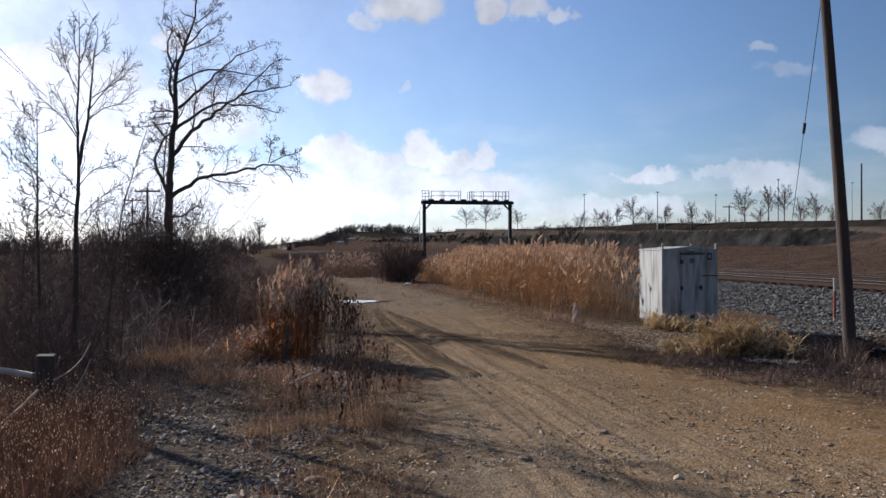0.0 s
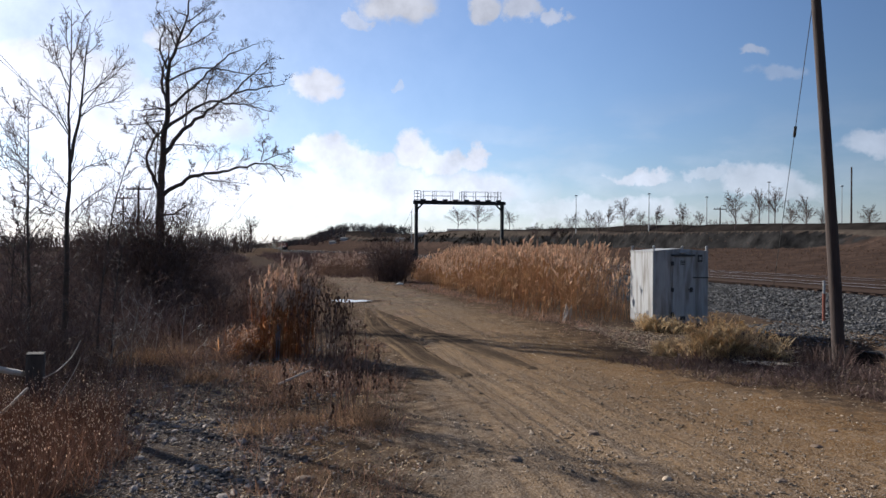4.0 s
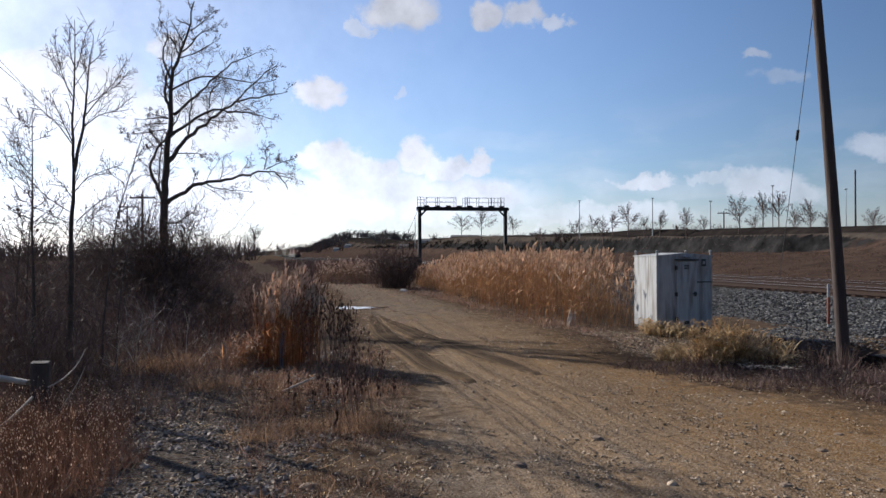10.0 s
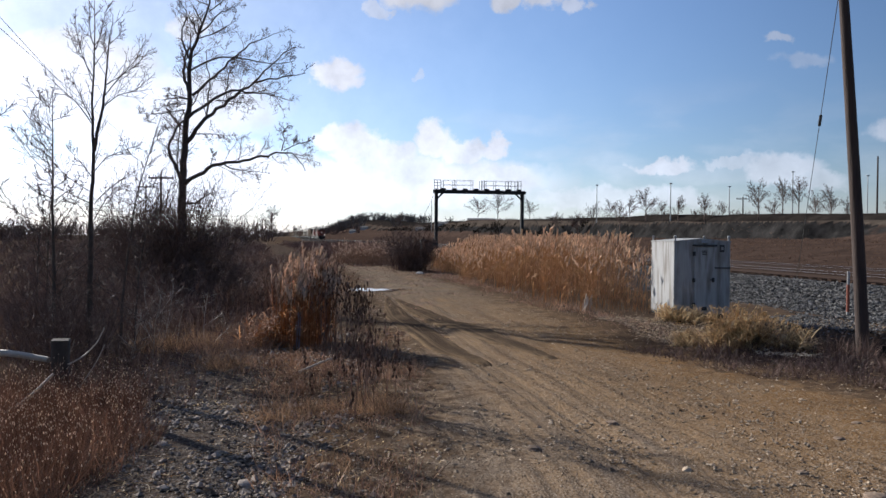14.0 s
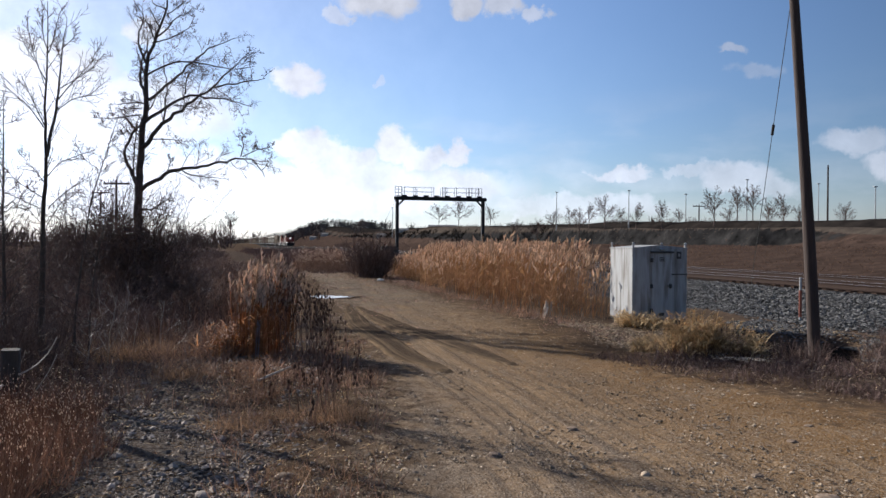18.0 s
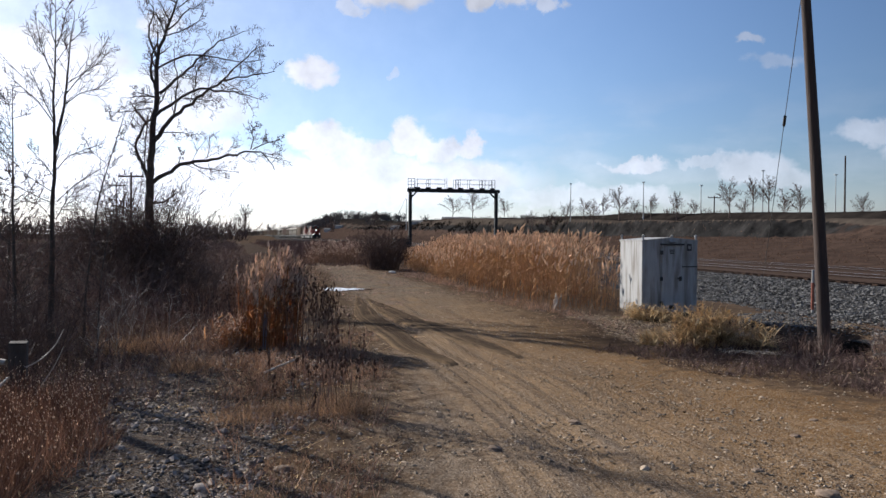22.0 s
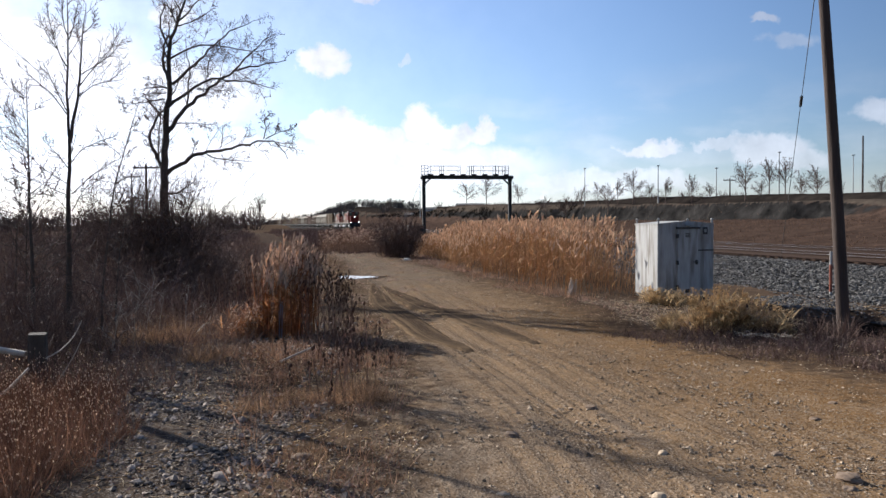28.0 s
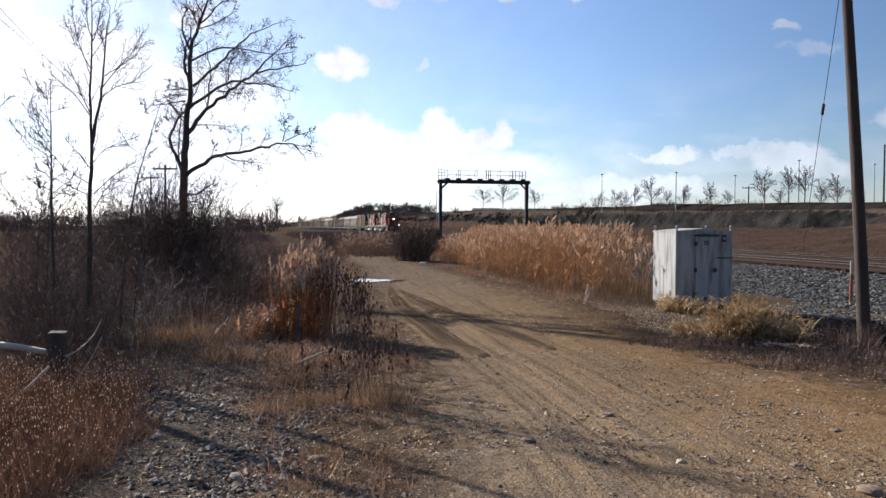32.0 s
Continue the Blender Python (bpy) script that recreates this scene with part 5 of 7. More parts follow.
def shrub(name, spots, seed, label, mat="brush", stems=26, r=0.006, wig=0.10, kids=(7, 4), low=0.15, lean=1.0):
    """A thicket: spots of (x, y, radius, height)."""
    g = np.random.default_rng(seed)
    h = Heap()
    for x, y, w, ht in spots:
        n = stems
        a, q = g.uniform(0, 6.28, n), np.sqrt(g.random(n)) * w * 0.6
        X, Y = x + q * np.cos(a), y + q * np.sin(a)
        S = np.stack([X, Y, ground_z(X, Y) - 0.05], -1)
        D = unit(np.stack([lean * (np.cos(a) * q / w * 0.9 + g.normal(0, 0.25, n)), lean * (np.sin(a) * q / w * 0.9 + g.normal(0, 0.25, n)), np.ones(n)], -1))
        P = wander(S, D, ht * g.uniform(0.6, 1.1, n), 0.0, wig, g, 6)
        tubes(h, P, taper(n, 6, np.full(n, r * 1.8), np.full(n, r * 0.6)), 3)
        C, _ = grow(P, kids[0], low, 1.0, (25, 75), 0.25, 0.55, 0.1, wig * 1.5, g, 4, 0.4)
        tubes(h, C, taper(len(C), 4, np.full(len(C), r * 0.8), np.full(len(C), r * 0.35)), 3)
        C2, _ = grow(C, kids[1], 0.2, 1.0, (25, 75), 0.3, 0.6, 0.05, wig * 1.5, g, 3, 0.4)
        tubes(h, C2, taper(len(C2), 3, np.full(len(C2), r * 0.45), np.full(len(C2), r * 0.25)), 3)
    return obj(name, h.mesh(name, [M[mat]]), label, "shrub", "brush", "stuff")


def far_scrub(name, spots, seed, label, mat="fartwig", stems=8, r=0.03, kids=5):
    """Cheap scrub and woods for the distance."""
    g = np.random.default_rng(seed)
    q = np.repeat(np.asarray(spots, float), stems, axis=0)
    n = len(q)
    a, d = g.uniform(0, 6.28, n), np.sqrt(g.random(n)) * q[:, 2] * 0.6
    X, Y = q[:, 0] + d * np.cos(a), q[:, 1] + d * np.sin(a)
    S = np.stack([X, Y, ground_z(X, Y) - 0.1], -1)
    D = unit(np.stack([np.cos(a) * d / q[:, 2] * 0.8 + g.normal(0, 0.2, n), np.sin(a) * d / q[:, 2] * 0.8 + g.normal(0, 0.2, n), np.ones(n)], -1))
    P = wander(S, D, q[:, 3] * g.uniform(0.6, 1.1, n), 0.0, 0.08, g, 3)
    h = Heap()
    tubes(h, P, taper(n, 3, np.full(n, r * 1.6), np.full(n, r * 0.6)), 3)
    C, _ = grow(P, kids, 0.2, 1.0, (20, 65), 0.3, 0.6, 0.1, 0.1, g, 3, 0.4)
    tubes(h, C, taper(len(C), 3, np.full(len(C), r), np.full(len(C), r * 0.4)), 3)
    return obj(name, h.mesh(name, [M[mat]]), label, "woods" if "woods" in name else "shrub", "distant scrub", "stuff")


def off_track(x, y):
    """True where the muddy track beyond the bend leaves room for brush."""
    return abs(x - np.interp(y, [50, 58, 72, 104, 140, 185], [-9.5, -12.2, -15.5, -23, -32, -44])) > 3.0 or y < 48


def thickets():
    g = np.random.default_rng(71)
    spots = []
    for k in range(70):
        y = g.uniform(12.5, 32)
        x = g.uniform(-0.56, -0.27) * y - 0.3
        spots.append((x, y, g.uniform(0.6, 1.3), (g.uniform(0.8, 1.4) + 0.35 * step(14, 24, y)) * (1 - 0.5 * step(-0.36, -0.29, x / y))))
    shrub("thicket", spots[:35], 72, "tangled thicket of bare brown winter brush", stems=9, r=0.0045)
    shrub("thicket", spots[35:], 73, "tangled thicket of bare brown winter brush", stems=9, r=0.0045)
    near = [(g.uniform(-0.58, -0.43) * y, y, g.uniform(0.5, 0.9), g.uniform(0.7, 1.4)) for y in g.uniform(9.9, 13.2, 17)]
    shrub("near_thicket", near, 77, "dark bare brush crowding the feet of the saplings", mat="twig", stems=8, r=0.005)
    foot = [(-7.35 + q, 20.2 + g.normal(0, 0.5), 0.8, 3.35 - 1.35 * abs(q - 0.05) + g.uniform(-0.4, 0.3)) for q in np.linspace(-0.7, 0.55, 18)]
    foot += [(-6.1 + g.normal(0, 0.3), 20.0 + g.normal(0, 0.5), 0.8, g.uniform(0.9, 1.5)) for _ in range(6)]
    shrub("tree_foot_brush", foot, 74, "dark leafless bush round the foot of the tall tree", mat="twig", stems=8, r=0.0075, wig=0.2, kids=(11, 6), low=0.3, lean=0.45)
    shrub("roadside_bush", [(-2.3 + g.normal(0, 0.3), 40.8 + g.normal(0, 0.5), 0.9, g.uniform(1.9, 2.4)) for _ in range(9)], 75, "round dark bare bush beside the road bend", mat="twig", stems=20, r=0.010, wig=0.2, lean=0.5)
    far_scrub("bend_brush", [(g.uniform(-9.0, -4.2), g.uniform(55, 64), 0.9, g.uniform(0.6, 1.3)) for _ in range(26)], 78, "brown brush beyond the bend of the road", "twig", 14, 0.012, 6)
    # sparse stems in the bleached colour paint sunlit highlights into the thicket
    shrub("sunlit_brambles", [(g.uniform(-0.5, -0.3) * y - 0.2, y, 0.9, g.uniform(0.8, 1.4)) for y in g.uniform(10.5, 17, 12)], 76, "bramble canes arching through the thicket, paled as if sunlit", mat="bleached", stems=2, r=0.003)


thickets()


def seed_glints(name, X, Y, H, seed):
    g = np.random.default_rng(seed)
    n = len(X)
    S = np.stack([X, Y, ground_z(X, Y) - 0.02], -1)
    P = wander(S, unit(np.stack([g.normal(0, 0.25, n), g.normal(0, 0.25, n), np.ones(n)], -1)), H, -0.2, 0.08, g, 4)
    h = Heap()
    tubes(h, P, taper(n, 4, np.full(n, 0.0012), np.full(n, 0.0008)), 3, 0)
    B = np.stack([P[:, -1] + np.array([0, 0, z]) for z in (-0.004, 0.004, 0.012)], 1)
    tubes(h, B, np.array([0.001, 0.0036, 0.001])[None] * g.uniform(0.6, 1.4, (n, 1)), 4, 1)
    # tips take the pale plume colour to paint in the sun's glints
    return obj(name, h.mesh(name, [M["rust"], M["plume"]]), "thin grass stalks with seed tips paled to stand for sun glints", "grass", "dry grass", "stuff")


def ground_cover():
    g = np.random.default_rng(81)
    # rust coloured grass in the near corner
    x, y = g.uniform(-5.2, -2.5, 1500), g.uniform(4.4, 8.2, 1500)
    k = (x < -0.40 * y - 0.05 * y * lumps(x, y, 1, 82))
    grass("rust_grass", x[k], y[k], g.uniform(0.22, 0.5, k.sum()), 83, "rust", "clump of rust-brown dry grass", 10, 0.35, 0.0024)
    m = k.sum()
    xs, ys = np.repeat(x[k], 3) + g.normal(0, 0.07, 3 * m), np.repeat(y[k], 3) + g.normal(0, 0.07, 3 * m)
    seed_glints("grass_seed_glints", xs, ys, g.uniform(0.2, 0.54, 3 * m), 98)
    # weeds on the strip between path and road
    x, y = g.uniform(-3.6, 0.6, 4200), g.uniform(4.6, 15, 4200)
    u = x / y
    k = (u > -0.235 + 0.03 * lumps(x, y, 1, 84)) & (u < -0.02 - 0.003 * y + 0.03 * lumps(x, y, 0.8, 85)) & (lumps(x, y, 0.9, 86) + 0.5 * lumps(x, y, 0.35, 186) > 0.0)
    grass("strip_weeds", x[k], y[k], g.uniform(0.06, 0.24, k.sum()), 87, "weed", "low dead brown weeds on the strip between path and road", 8, 0.6)
    k2 = k & (lumps(x, y, 0.7, 88) > 0.3)
    grass("strip_grass", x[k2], y[k2], g.uniform(0.12, 0.28, k2.sum()), 89, "amber", "low tufts of dry amber grass", 9, 0.6)
    # dense golden tufts standing out from the weeds
    for n, (tx, ty, w, hi) in enumerate([(-1.67, 7.5, 0.17, 0.3), (-1.35, 7.9, 0.13, 0.24), (-0.74, 7.8, 0.15, 0.36), (-0.9, 8.2, 0.12, 0.3), (-0.83, 5.9, 0.15, 0.2), (-4.2, 11.6, 0.2, 0.5), (-3.9, 11.9, 0.16, 0.4), (-3.0, 10.1, 0.18, 0.36)]):
        grass("gold_tuft", g.normal(tx, w, 70), g.normal(ty, w, 70), g.uniform(0.4, 1.0, 70) * hi, 190 + n, "gold", "dense tuft of dry golden grass", 9, 0.4, 0.003)
    # brown undergrowth along the left bank
    x, y = g.uniform(-13, -2.6, 5200), g.uniform(8, 26, 5200)
    k = x < -0.215 * y + 0.5 * lumps(x, y, 2, 90)
    grass("bank_weeds", x[k], y[k], g.uniform(0.25, 0.6, k.sum()), 91, "bankweed", "brown dead weeds along the overgrown bank", 6, 0.4)
    y = g.uniform(22, 75, 5200)
    x = g.uniform(-0.33, -0.16, 5200) * y
    k = x < np.interp(y, [22, 33, 42, 54, 75], [-3.6, -4.9, -6.6, -9.6, -16])
    grass("bank_grass", x[k], y[k], g.uniform(0.2, 0.5, k.sum()), 151, "bankweed", "brown grass on the bank beyond the reed clump", 4, 0.5, 0.010)
    y = g.uniform(46, 190, 9000)
    x = np.interp(y, [50, 58, 72, 104, 140, 185], [-9.5, -12.2, -15.5, -23, -32, -44]) + g.uniform(-0.08, 0.12, 9000) * y
    k = np.abs(x - np.interp(y, [50, 58, 72, 104, 140, 185], [-9.5, -12.2, -15.5, -23, -32, -44])) > 1.5 + 0.4 * lumps(x, y, 3.0, 167)
    grass("track_side_grass", x[k], y[k], g.uniform(0.2, 0.6, k.sum()), 168, "bankweed", "brown dead grass on both sides of the muddy track", 4, 0.5, 0.016)
    # warm tufts on the strip, weeds on the road's far shoulder, tall dead growth at the verge's end
    x, y = g.uniform(-2.9, 0.0, 1500), g.uniform(5.2, 13.5, 1500)
    u = x / y
    k = (u > -0.25) & (u < -0.03 - 0.002 * y) & (lumps(x, y, 0.8, 152) > 0.2)
    grass("amber_tufts", x[k], y[k], g.uniform(0.1, 0.28, k.sum()), 153, "amber", "warm brown tufts of dead grass between path and road", 9, 0.5, 0.0035)
    x, y = g.uniform(-5, -1.6, 1500), g.uniform(8.5, 14.5, 1500)
    k = (x / y < -0.19) & (x / y > -0.36) & (lumps(x, y, 1.1, 154) + 0.5 * lumps(x, y, 0.4, 187) > 0.15)
    grass("amber_tufts", x[k], y[k], g.uniform(0.12, 0.34, k.sum()), 155, "amber", "warm brown tufts of dead grass on the bank", 9, 0.4, 0.0035)
    x, y = g.uniform(-3.5, 4.0, 5200), g.uniform(14.5, 44, 5200)
    lo, hi = np.interp(y, [14, 18, 22, 33, 44], [2.9, 2.0, 1.3, -1.0, -3.2]), np.interp(y, [14, 19, 24, 32, 46], [4.6, 3.1, 1.8, 0.4, -1.4])
    k = (x > lo + 0.3 * lumps(x, y, 1.0, 156)) & (x < hi)
    grass("shoulder_weeds", x[k], y[k], g.uniform(0.06, 0.2, k.sum()), 157, "weed", "low rough dead weeds on the road shoulder", 8, 0.7, 0.005)
    x, y = g.uniform(7.4, 11.5, 700), g.uniform(11.6, 14.6, 700)
    k = (lumps(x, y, 1.2, 158) > -0.2) & (x > 0.56 * y)
    grass("verge_growth", x[k], y[k], g.uniform(0.3, 0.75, k.sum()), 159, "bankweed", "tall brown dead growth at the verge", 8, 0.4, 0.004)
    shrub("verge_bush", [(9.1, 13.4, 0.7, 0.8), (9.9, 12.7, 0.8, 0.9), (10.8, 12.4, 0.8, 0.9), (8.3, 13.9, 0.5, 0.6)], 160, "low brown bush at the road verge", stems=12, r=0.004)
    y = g.uniform(19, 46, 1500)
    x = np.interp(y, [19, 22, 33, 42, 46], [-0.3, -0.8, -2.6, -4.5, -5.4]) + g.uniform(-2.2, 2.2, 1500)
    k = lumps(x, y, 1.3, 162) + 0.4 * lumps(x, y, 0.5, 163) > 0.15
    grass("road_weeds", x[k], y[k], g.uniform(0.03, 0.1, k.sum()), 164, "weed", "sparse trodden weeds on the dirt road", 6, 0.9, 0.006)
    # golden tufts by the cabinet and dark weeds at the road's edge
    c = np.array([(4.1, 12.55), (4.3, 12.45), (4.5, 12.4), (4.7, 12.45), (4.45, 12.7), (5.15, 12.2)])[g.integers(0, 6, 700)]
    x, y = c[:, 0] + g.normal(0, 0.13, 700), c[:, 1] + g.normal(0, 0.13, 700)
    x, y = x[:330], y[:330]
    reeds("straw_tuft", x, y, g.uniform(0.3, 0.82, 330) * (1.08 - 0.55 * np.abs(x - 4.4)).clip(0.4, 1), 92, "golden dry grass in front of the cabinet", 0.3, 0.7, 5, 0.22, 6, ("straw", "straw"))
    x, y = g.normal(3.82, 0.13, 60), g.normal(13.1, 0.13, 60)
    reeds("straw_tuft", x, y, g.uniform(0.12, 0.32, 60), 96, "small golden grass tuft on the gravel", 0.3, 0.7, 5, 0.22, 6, ("straw", "straw"))
    x, y = np.r_[g.normal(4.62, 0.12, 60), g.normal(4.95, 0.25, 50)], np.r_[g.normal(17.25, 0.25, 60), g.normal(16.9, 0.2, 50)]
    reeds("straw_tuft", x, y, g.uniform(0.1, 0.4, 110), 97, "dry golden grass against the foot of the cabinet", 0.25, 0.6, 5, 0.22, 6, ("straw", "straw"))
    x, y = g.uniform(3.75, 5.35, 110), g.uniform(12.0, 12.35, 110)
    grass("tuft_foot_weeds", x, y, g.uniform(0.2, 0.42, 110), 166, "darkweed", "dark dead weeds below the golden grass", 9, 0.45)
    x, y = g.uniform(5.6, 6.35, 60), g.uniform(12.0, 12.8, 60)
    grass("pole_weeds", x, y, g.uniform(0.3, 0.62, 60), 161, "bankweed", "brown dead weeds beside the utility pole", 9, 0.35)
    x, y = g.uniform(2.6, 10.5, 9000), g.uniform(7.8, 15.6, 9000)
    k = (y > (15.4 - 1.32 * x).clip(8.3) + 0.8 * lumps(x, y, 1.2, 93)) & (y < 12.3 - 0.1 * (x - 5)) & (lumps(x, y, 1.1, 96) + 0.5 * lumps(x, y, 0.4, 97) > -0.35) & (x < 0.66 * y)
    grass("verge_weeds", x[k], y[k], g.uniform(0.1, 0.33, k.sum()), 94, "darkweed", "low dark dead weeds along the road verge", 7, 0.6)
    x, y = g.uniform(-1.5, 4.4, 2400), g.uniform(15, 34, 2400)
    k = (y > 17.5) & (lumps(x, y, 1.0, 99) > -0.3) & (x > np.interp(y, [15, 18, 24, 34], [3.2, 2.2, 0.9, -0.6])) & (x < np.interp(y, [15, 19, 24, 34], [4.6, 3.2, 1.8, 0.3]))
    grass("bank_edge_grass", x[k], y[k], g.uniform(0.15, 0.4, k.sum()), 95, "amber", "short dry grass at the foot of the reeds", 7, 0.5)


ground_cover()


def skyline():
    """Bare trees and light masts on the plateau and far off."""
    g = np.random.default_rng(101)

    def tree(x, y, h, w, seed, label="bare tree on the skyline"):
        gg = np.random.default_rng(seed)
        z = on(x, y) - 0.2
        L = [([(0, 0, 0), (0.02 * w, 0, 0.35 * h), (0, 0, 0.8 * h)], 0.015 * h, 0.003 * h)]
        for q in range(12):
            a, f = gg.uniform(0, 6.28), (q + gg.random()) / 12
            s, e = (0.22 + 0.4 * f) * h, (0.5 + 0.47 * f) * h
            o = w * 0.55 * math.sin(math.pi * (0.36 + 0.52 * f)) * gg.uniform(0.6, 1.0)
            L.append(([(0, 0, s), (math.cos(a) * o * 0.45, math.sin(a) * o * 0.45, s + 0.55 * (e - s)), (math.cos(a) * o, math.sin(a) * o, e)], 0.006 * h, 0.0022 * h))
        bare_tree("skyline_tree", (x, y, z), L, label, seed, (10, 6), 0.0026 * h, "twig", 0.07, 0.5, (0.26 * h, 0.12 * h, 1, 1), (30, 65))

    # bearing, distance, height, width
    for k, (u, d, h, w) in enumerate([(0.375, 140, 6.2, 5.5), (0.405, 142, 5.8, 4.5), (0.425, 140, 6.0, 4), (0.445, 150, 5.2, 5), (0.465, 152, 6.6, 5), (0.545, 150, 5.0, 4),
                                      (0.235, 165, 6.5, 5), (0.203, 168, 5.6, 4.5), (0.275, 165, 5, 3.5), (0.308, 160, 5.2, 3), (0.15, 190, 5.5, 5), (0.17, 185, 5, 5),
                                      (0.33, 175, 4, 4), (0.19, 190, 4.5, 4.5), (0.215, 180, 5, 4), (0.255, 175, 4, 3.5), (0.125, 210, 5, 5), (0.485, 150, 4.5, 4), (0.395, 160, 4.5, 4), (0.05, 330, 12, 13), (0.025, 330, 10, 12), (-0.235, 300, 14, 11), (-0.20, 420, 8, 10), (-0.075, 420, 9, 12), (0.09, 300, 8, 8)]):
        tree(u * d, d, h * 1.08 + (0.7 if u > 0.1 else 0.0), w, 200 + k)


skyline()


def woods():
    g = np.random.default_rng(111)
    spots = []
    for k in range(110):
        x, y = -75 + g.normal(0, 38), 640 + g.normal(0, 70)
        spots.append((x, y, 4.0, g.uniform(4, 7)))
    far_scrub("hill_woods", spots, 112, "dark leafless woods on the far rise", "fartwig", 9, 0.14, 7)
    spots = []
    for k in range(170):
        d = g.uniform(260, 420)
        u = g.uniform(-0.64, -0.24)
        spots.append((u * d, d, 4.0, g.uniform(5, 10)))
    for k in range(120):
        d = g.uniform(420, 800)
        x = g.uniform(-0.27, -0.12) * d
        if float(cross_dist(x, d)) > 25:
            spots.append((x, d, 4.0, g.uniform(4, 8)))
    far_scrub("field_woods", spots, 113, "far belt of dark leafless trees across the field", "twig", 7, 0.09, 6)
    spots = []
    for k in range(45):
        y = g.uniform(150, 420)
        x = float(cx(y)) + (bluff_line(y) + g.uniform(14, 30)) / 0.975
        spots.append((x, y, 1.8, g.uniform(0.6, 1.4)))
    far_scrub("plateau_scrub", spots, 114, "low bare scrub along the plateau edge", "twig", 9, 0.025)
    spots = []
    for k in range(45):
        y = g.uniform(150, 330)
        spots.append((float(cx(y)) + (float(bluff_line(y)) + g.uniform(17, 21)) / 0.975, y, 1.6, g.uniform(0.4, 1.0)))
    far_scrub("berm_scrub", spots, 119, "low dark bushes along the top of the berm", "twig", 8, 0.035)
    spots = []
    for k in range(150):
        y = g.uniform(190, 460)
        x = float(cx(y)) + (float(bluff_line(y)) + g.uniform(-1.8, 2.3)) / 0.975
        spots.append((x, y, 1.3, g.uniform(0.6, 1.4)))
    far_scrub("bluff_scrub", spots, 115, "dark leafless scrub clinging to the bluff", "scrub", 8, 0.045)
    spots = []
    for k in range(430):
        y = g.uniform(56, 175)
        x = float(cx(y)) - g.uniform(6, 14 + 0.14 * y)
        if off_track(x, y):
            spots.append((x, y, 1.7, g.uniform(0.6, 1.35)))
    far_scrub("lineside_scrub", spots, 116, "brown scrub between the road bend and the tracks", "brush", 14, 0.018, 5)
    y = g.uniform(18, 200, 9500)
    p = g.uniform(8.5, 46, 9500)
    grass("field_tufts", cx(y) + p / 0.975, y, g.uniform(0.12, 0.36, 9500), 118, "fieldgrass", "brown tufts of dead grass over the field beyond the tracks", 4, 0.5, 0.016)
    spots = [(g.uniform(-0.6, -0.3) * y, y, 2.0, g.uniform(1.4, 2.6)) for y in g.uniform(34, 120, 120)]
    spots += [(g.uniform(-0.31, -0.19) * y, y, 1.6, g.uniform(0.5, 1.0)) for y in g.uniform(36, 110, 60)]
    far_scrub("field_brush", [q for q in spots if (q[0] < -0.22 * q[1] or q[1] > 60) and off_track(q[0], q[1])], 117, "brown brush over the field behind the thicket", "brush", 9, 0.013, 6)


woods()


# ---- small things ----


def lump(r, seed, squash=0.6, sub=2):
    bm = bmesh.new()
    bmesh.ops.create_icosphere(bm, subdivisions=sub, radius=r)
    for v in bm.verts:
        k = 1 + 0.35 * noise.noise(v.co * (1.6 / r) + Vector((seed, 0, 0)))
        v.co = Vector((v.co.x * k, v.co.y * k, v.co.z * k * squash))
    return bm


def broken_stump(r, h, seed):
    """A stub of trunk with a splintered top and a flared foot."""
    g = np.random.default_rng(seed)
    bm = bmesh.new()
    rings = []
    for z, k in ((0.0, 1.35), (0.12, 1.0), (0.55, 0.9), (1.0, 0.8)):
        ring = []
        for q in range(11):
            a, f = 2 * math.pi * q / 11, k * r * g.uniform(0.85, 1.12)
            ring.append(bm.verts.new((f * math.cos(a), f * math.sin(a), h * z * (1 if z < 1 else g.uniform(0.7, 1.25)))))
        rings.append(ring)
    for lo, hi in zip(rings, rings[1:]):
        for q in range(11):
            bm.faces.new((lo[q], lo[(q + 1) % 11], hi[(q + 1) % 11], hi[q]))
    mid = bm.verts.new((0, 0, 0.62 * h))
    for q in range(11):
        bm.faces.new((rings[-1][q], rings[-1][(q + 1) % 11], mid))
    bm.faces.new(rings[0][::-1])
    return bm


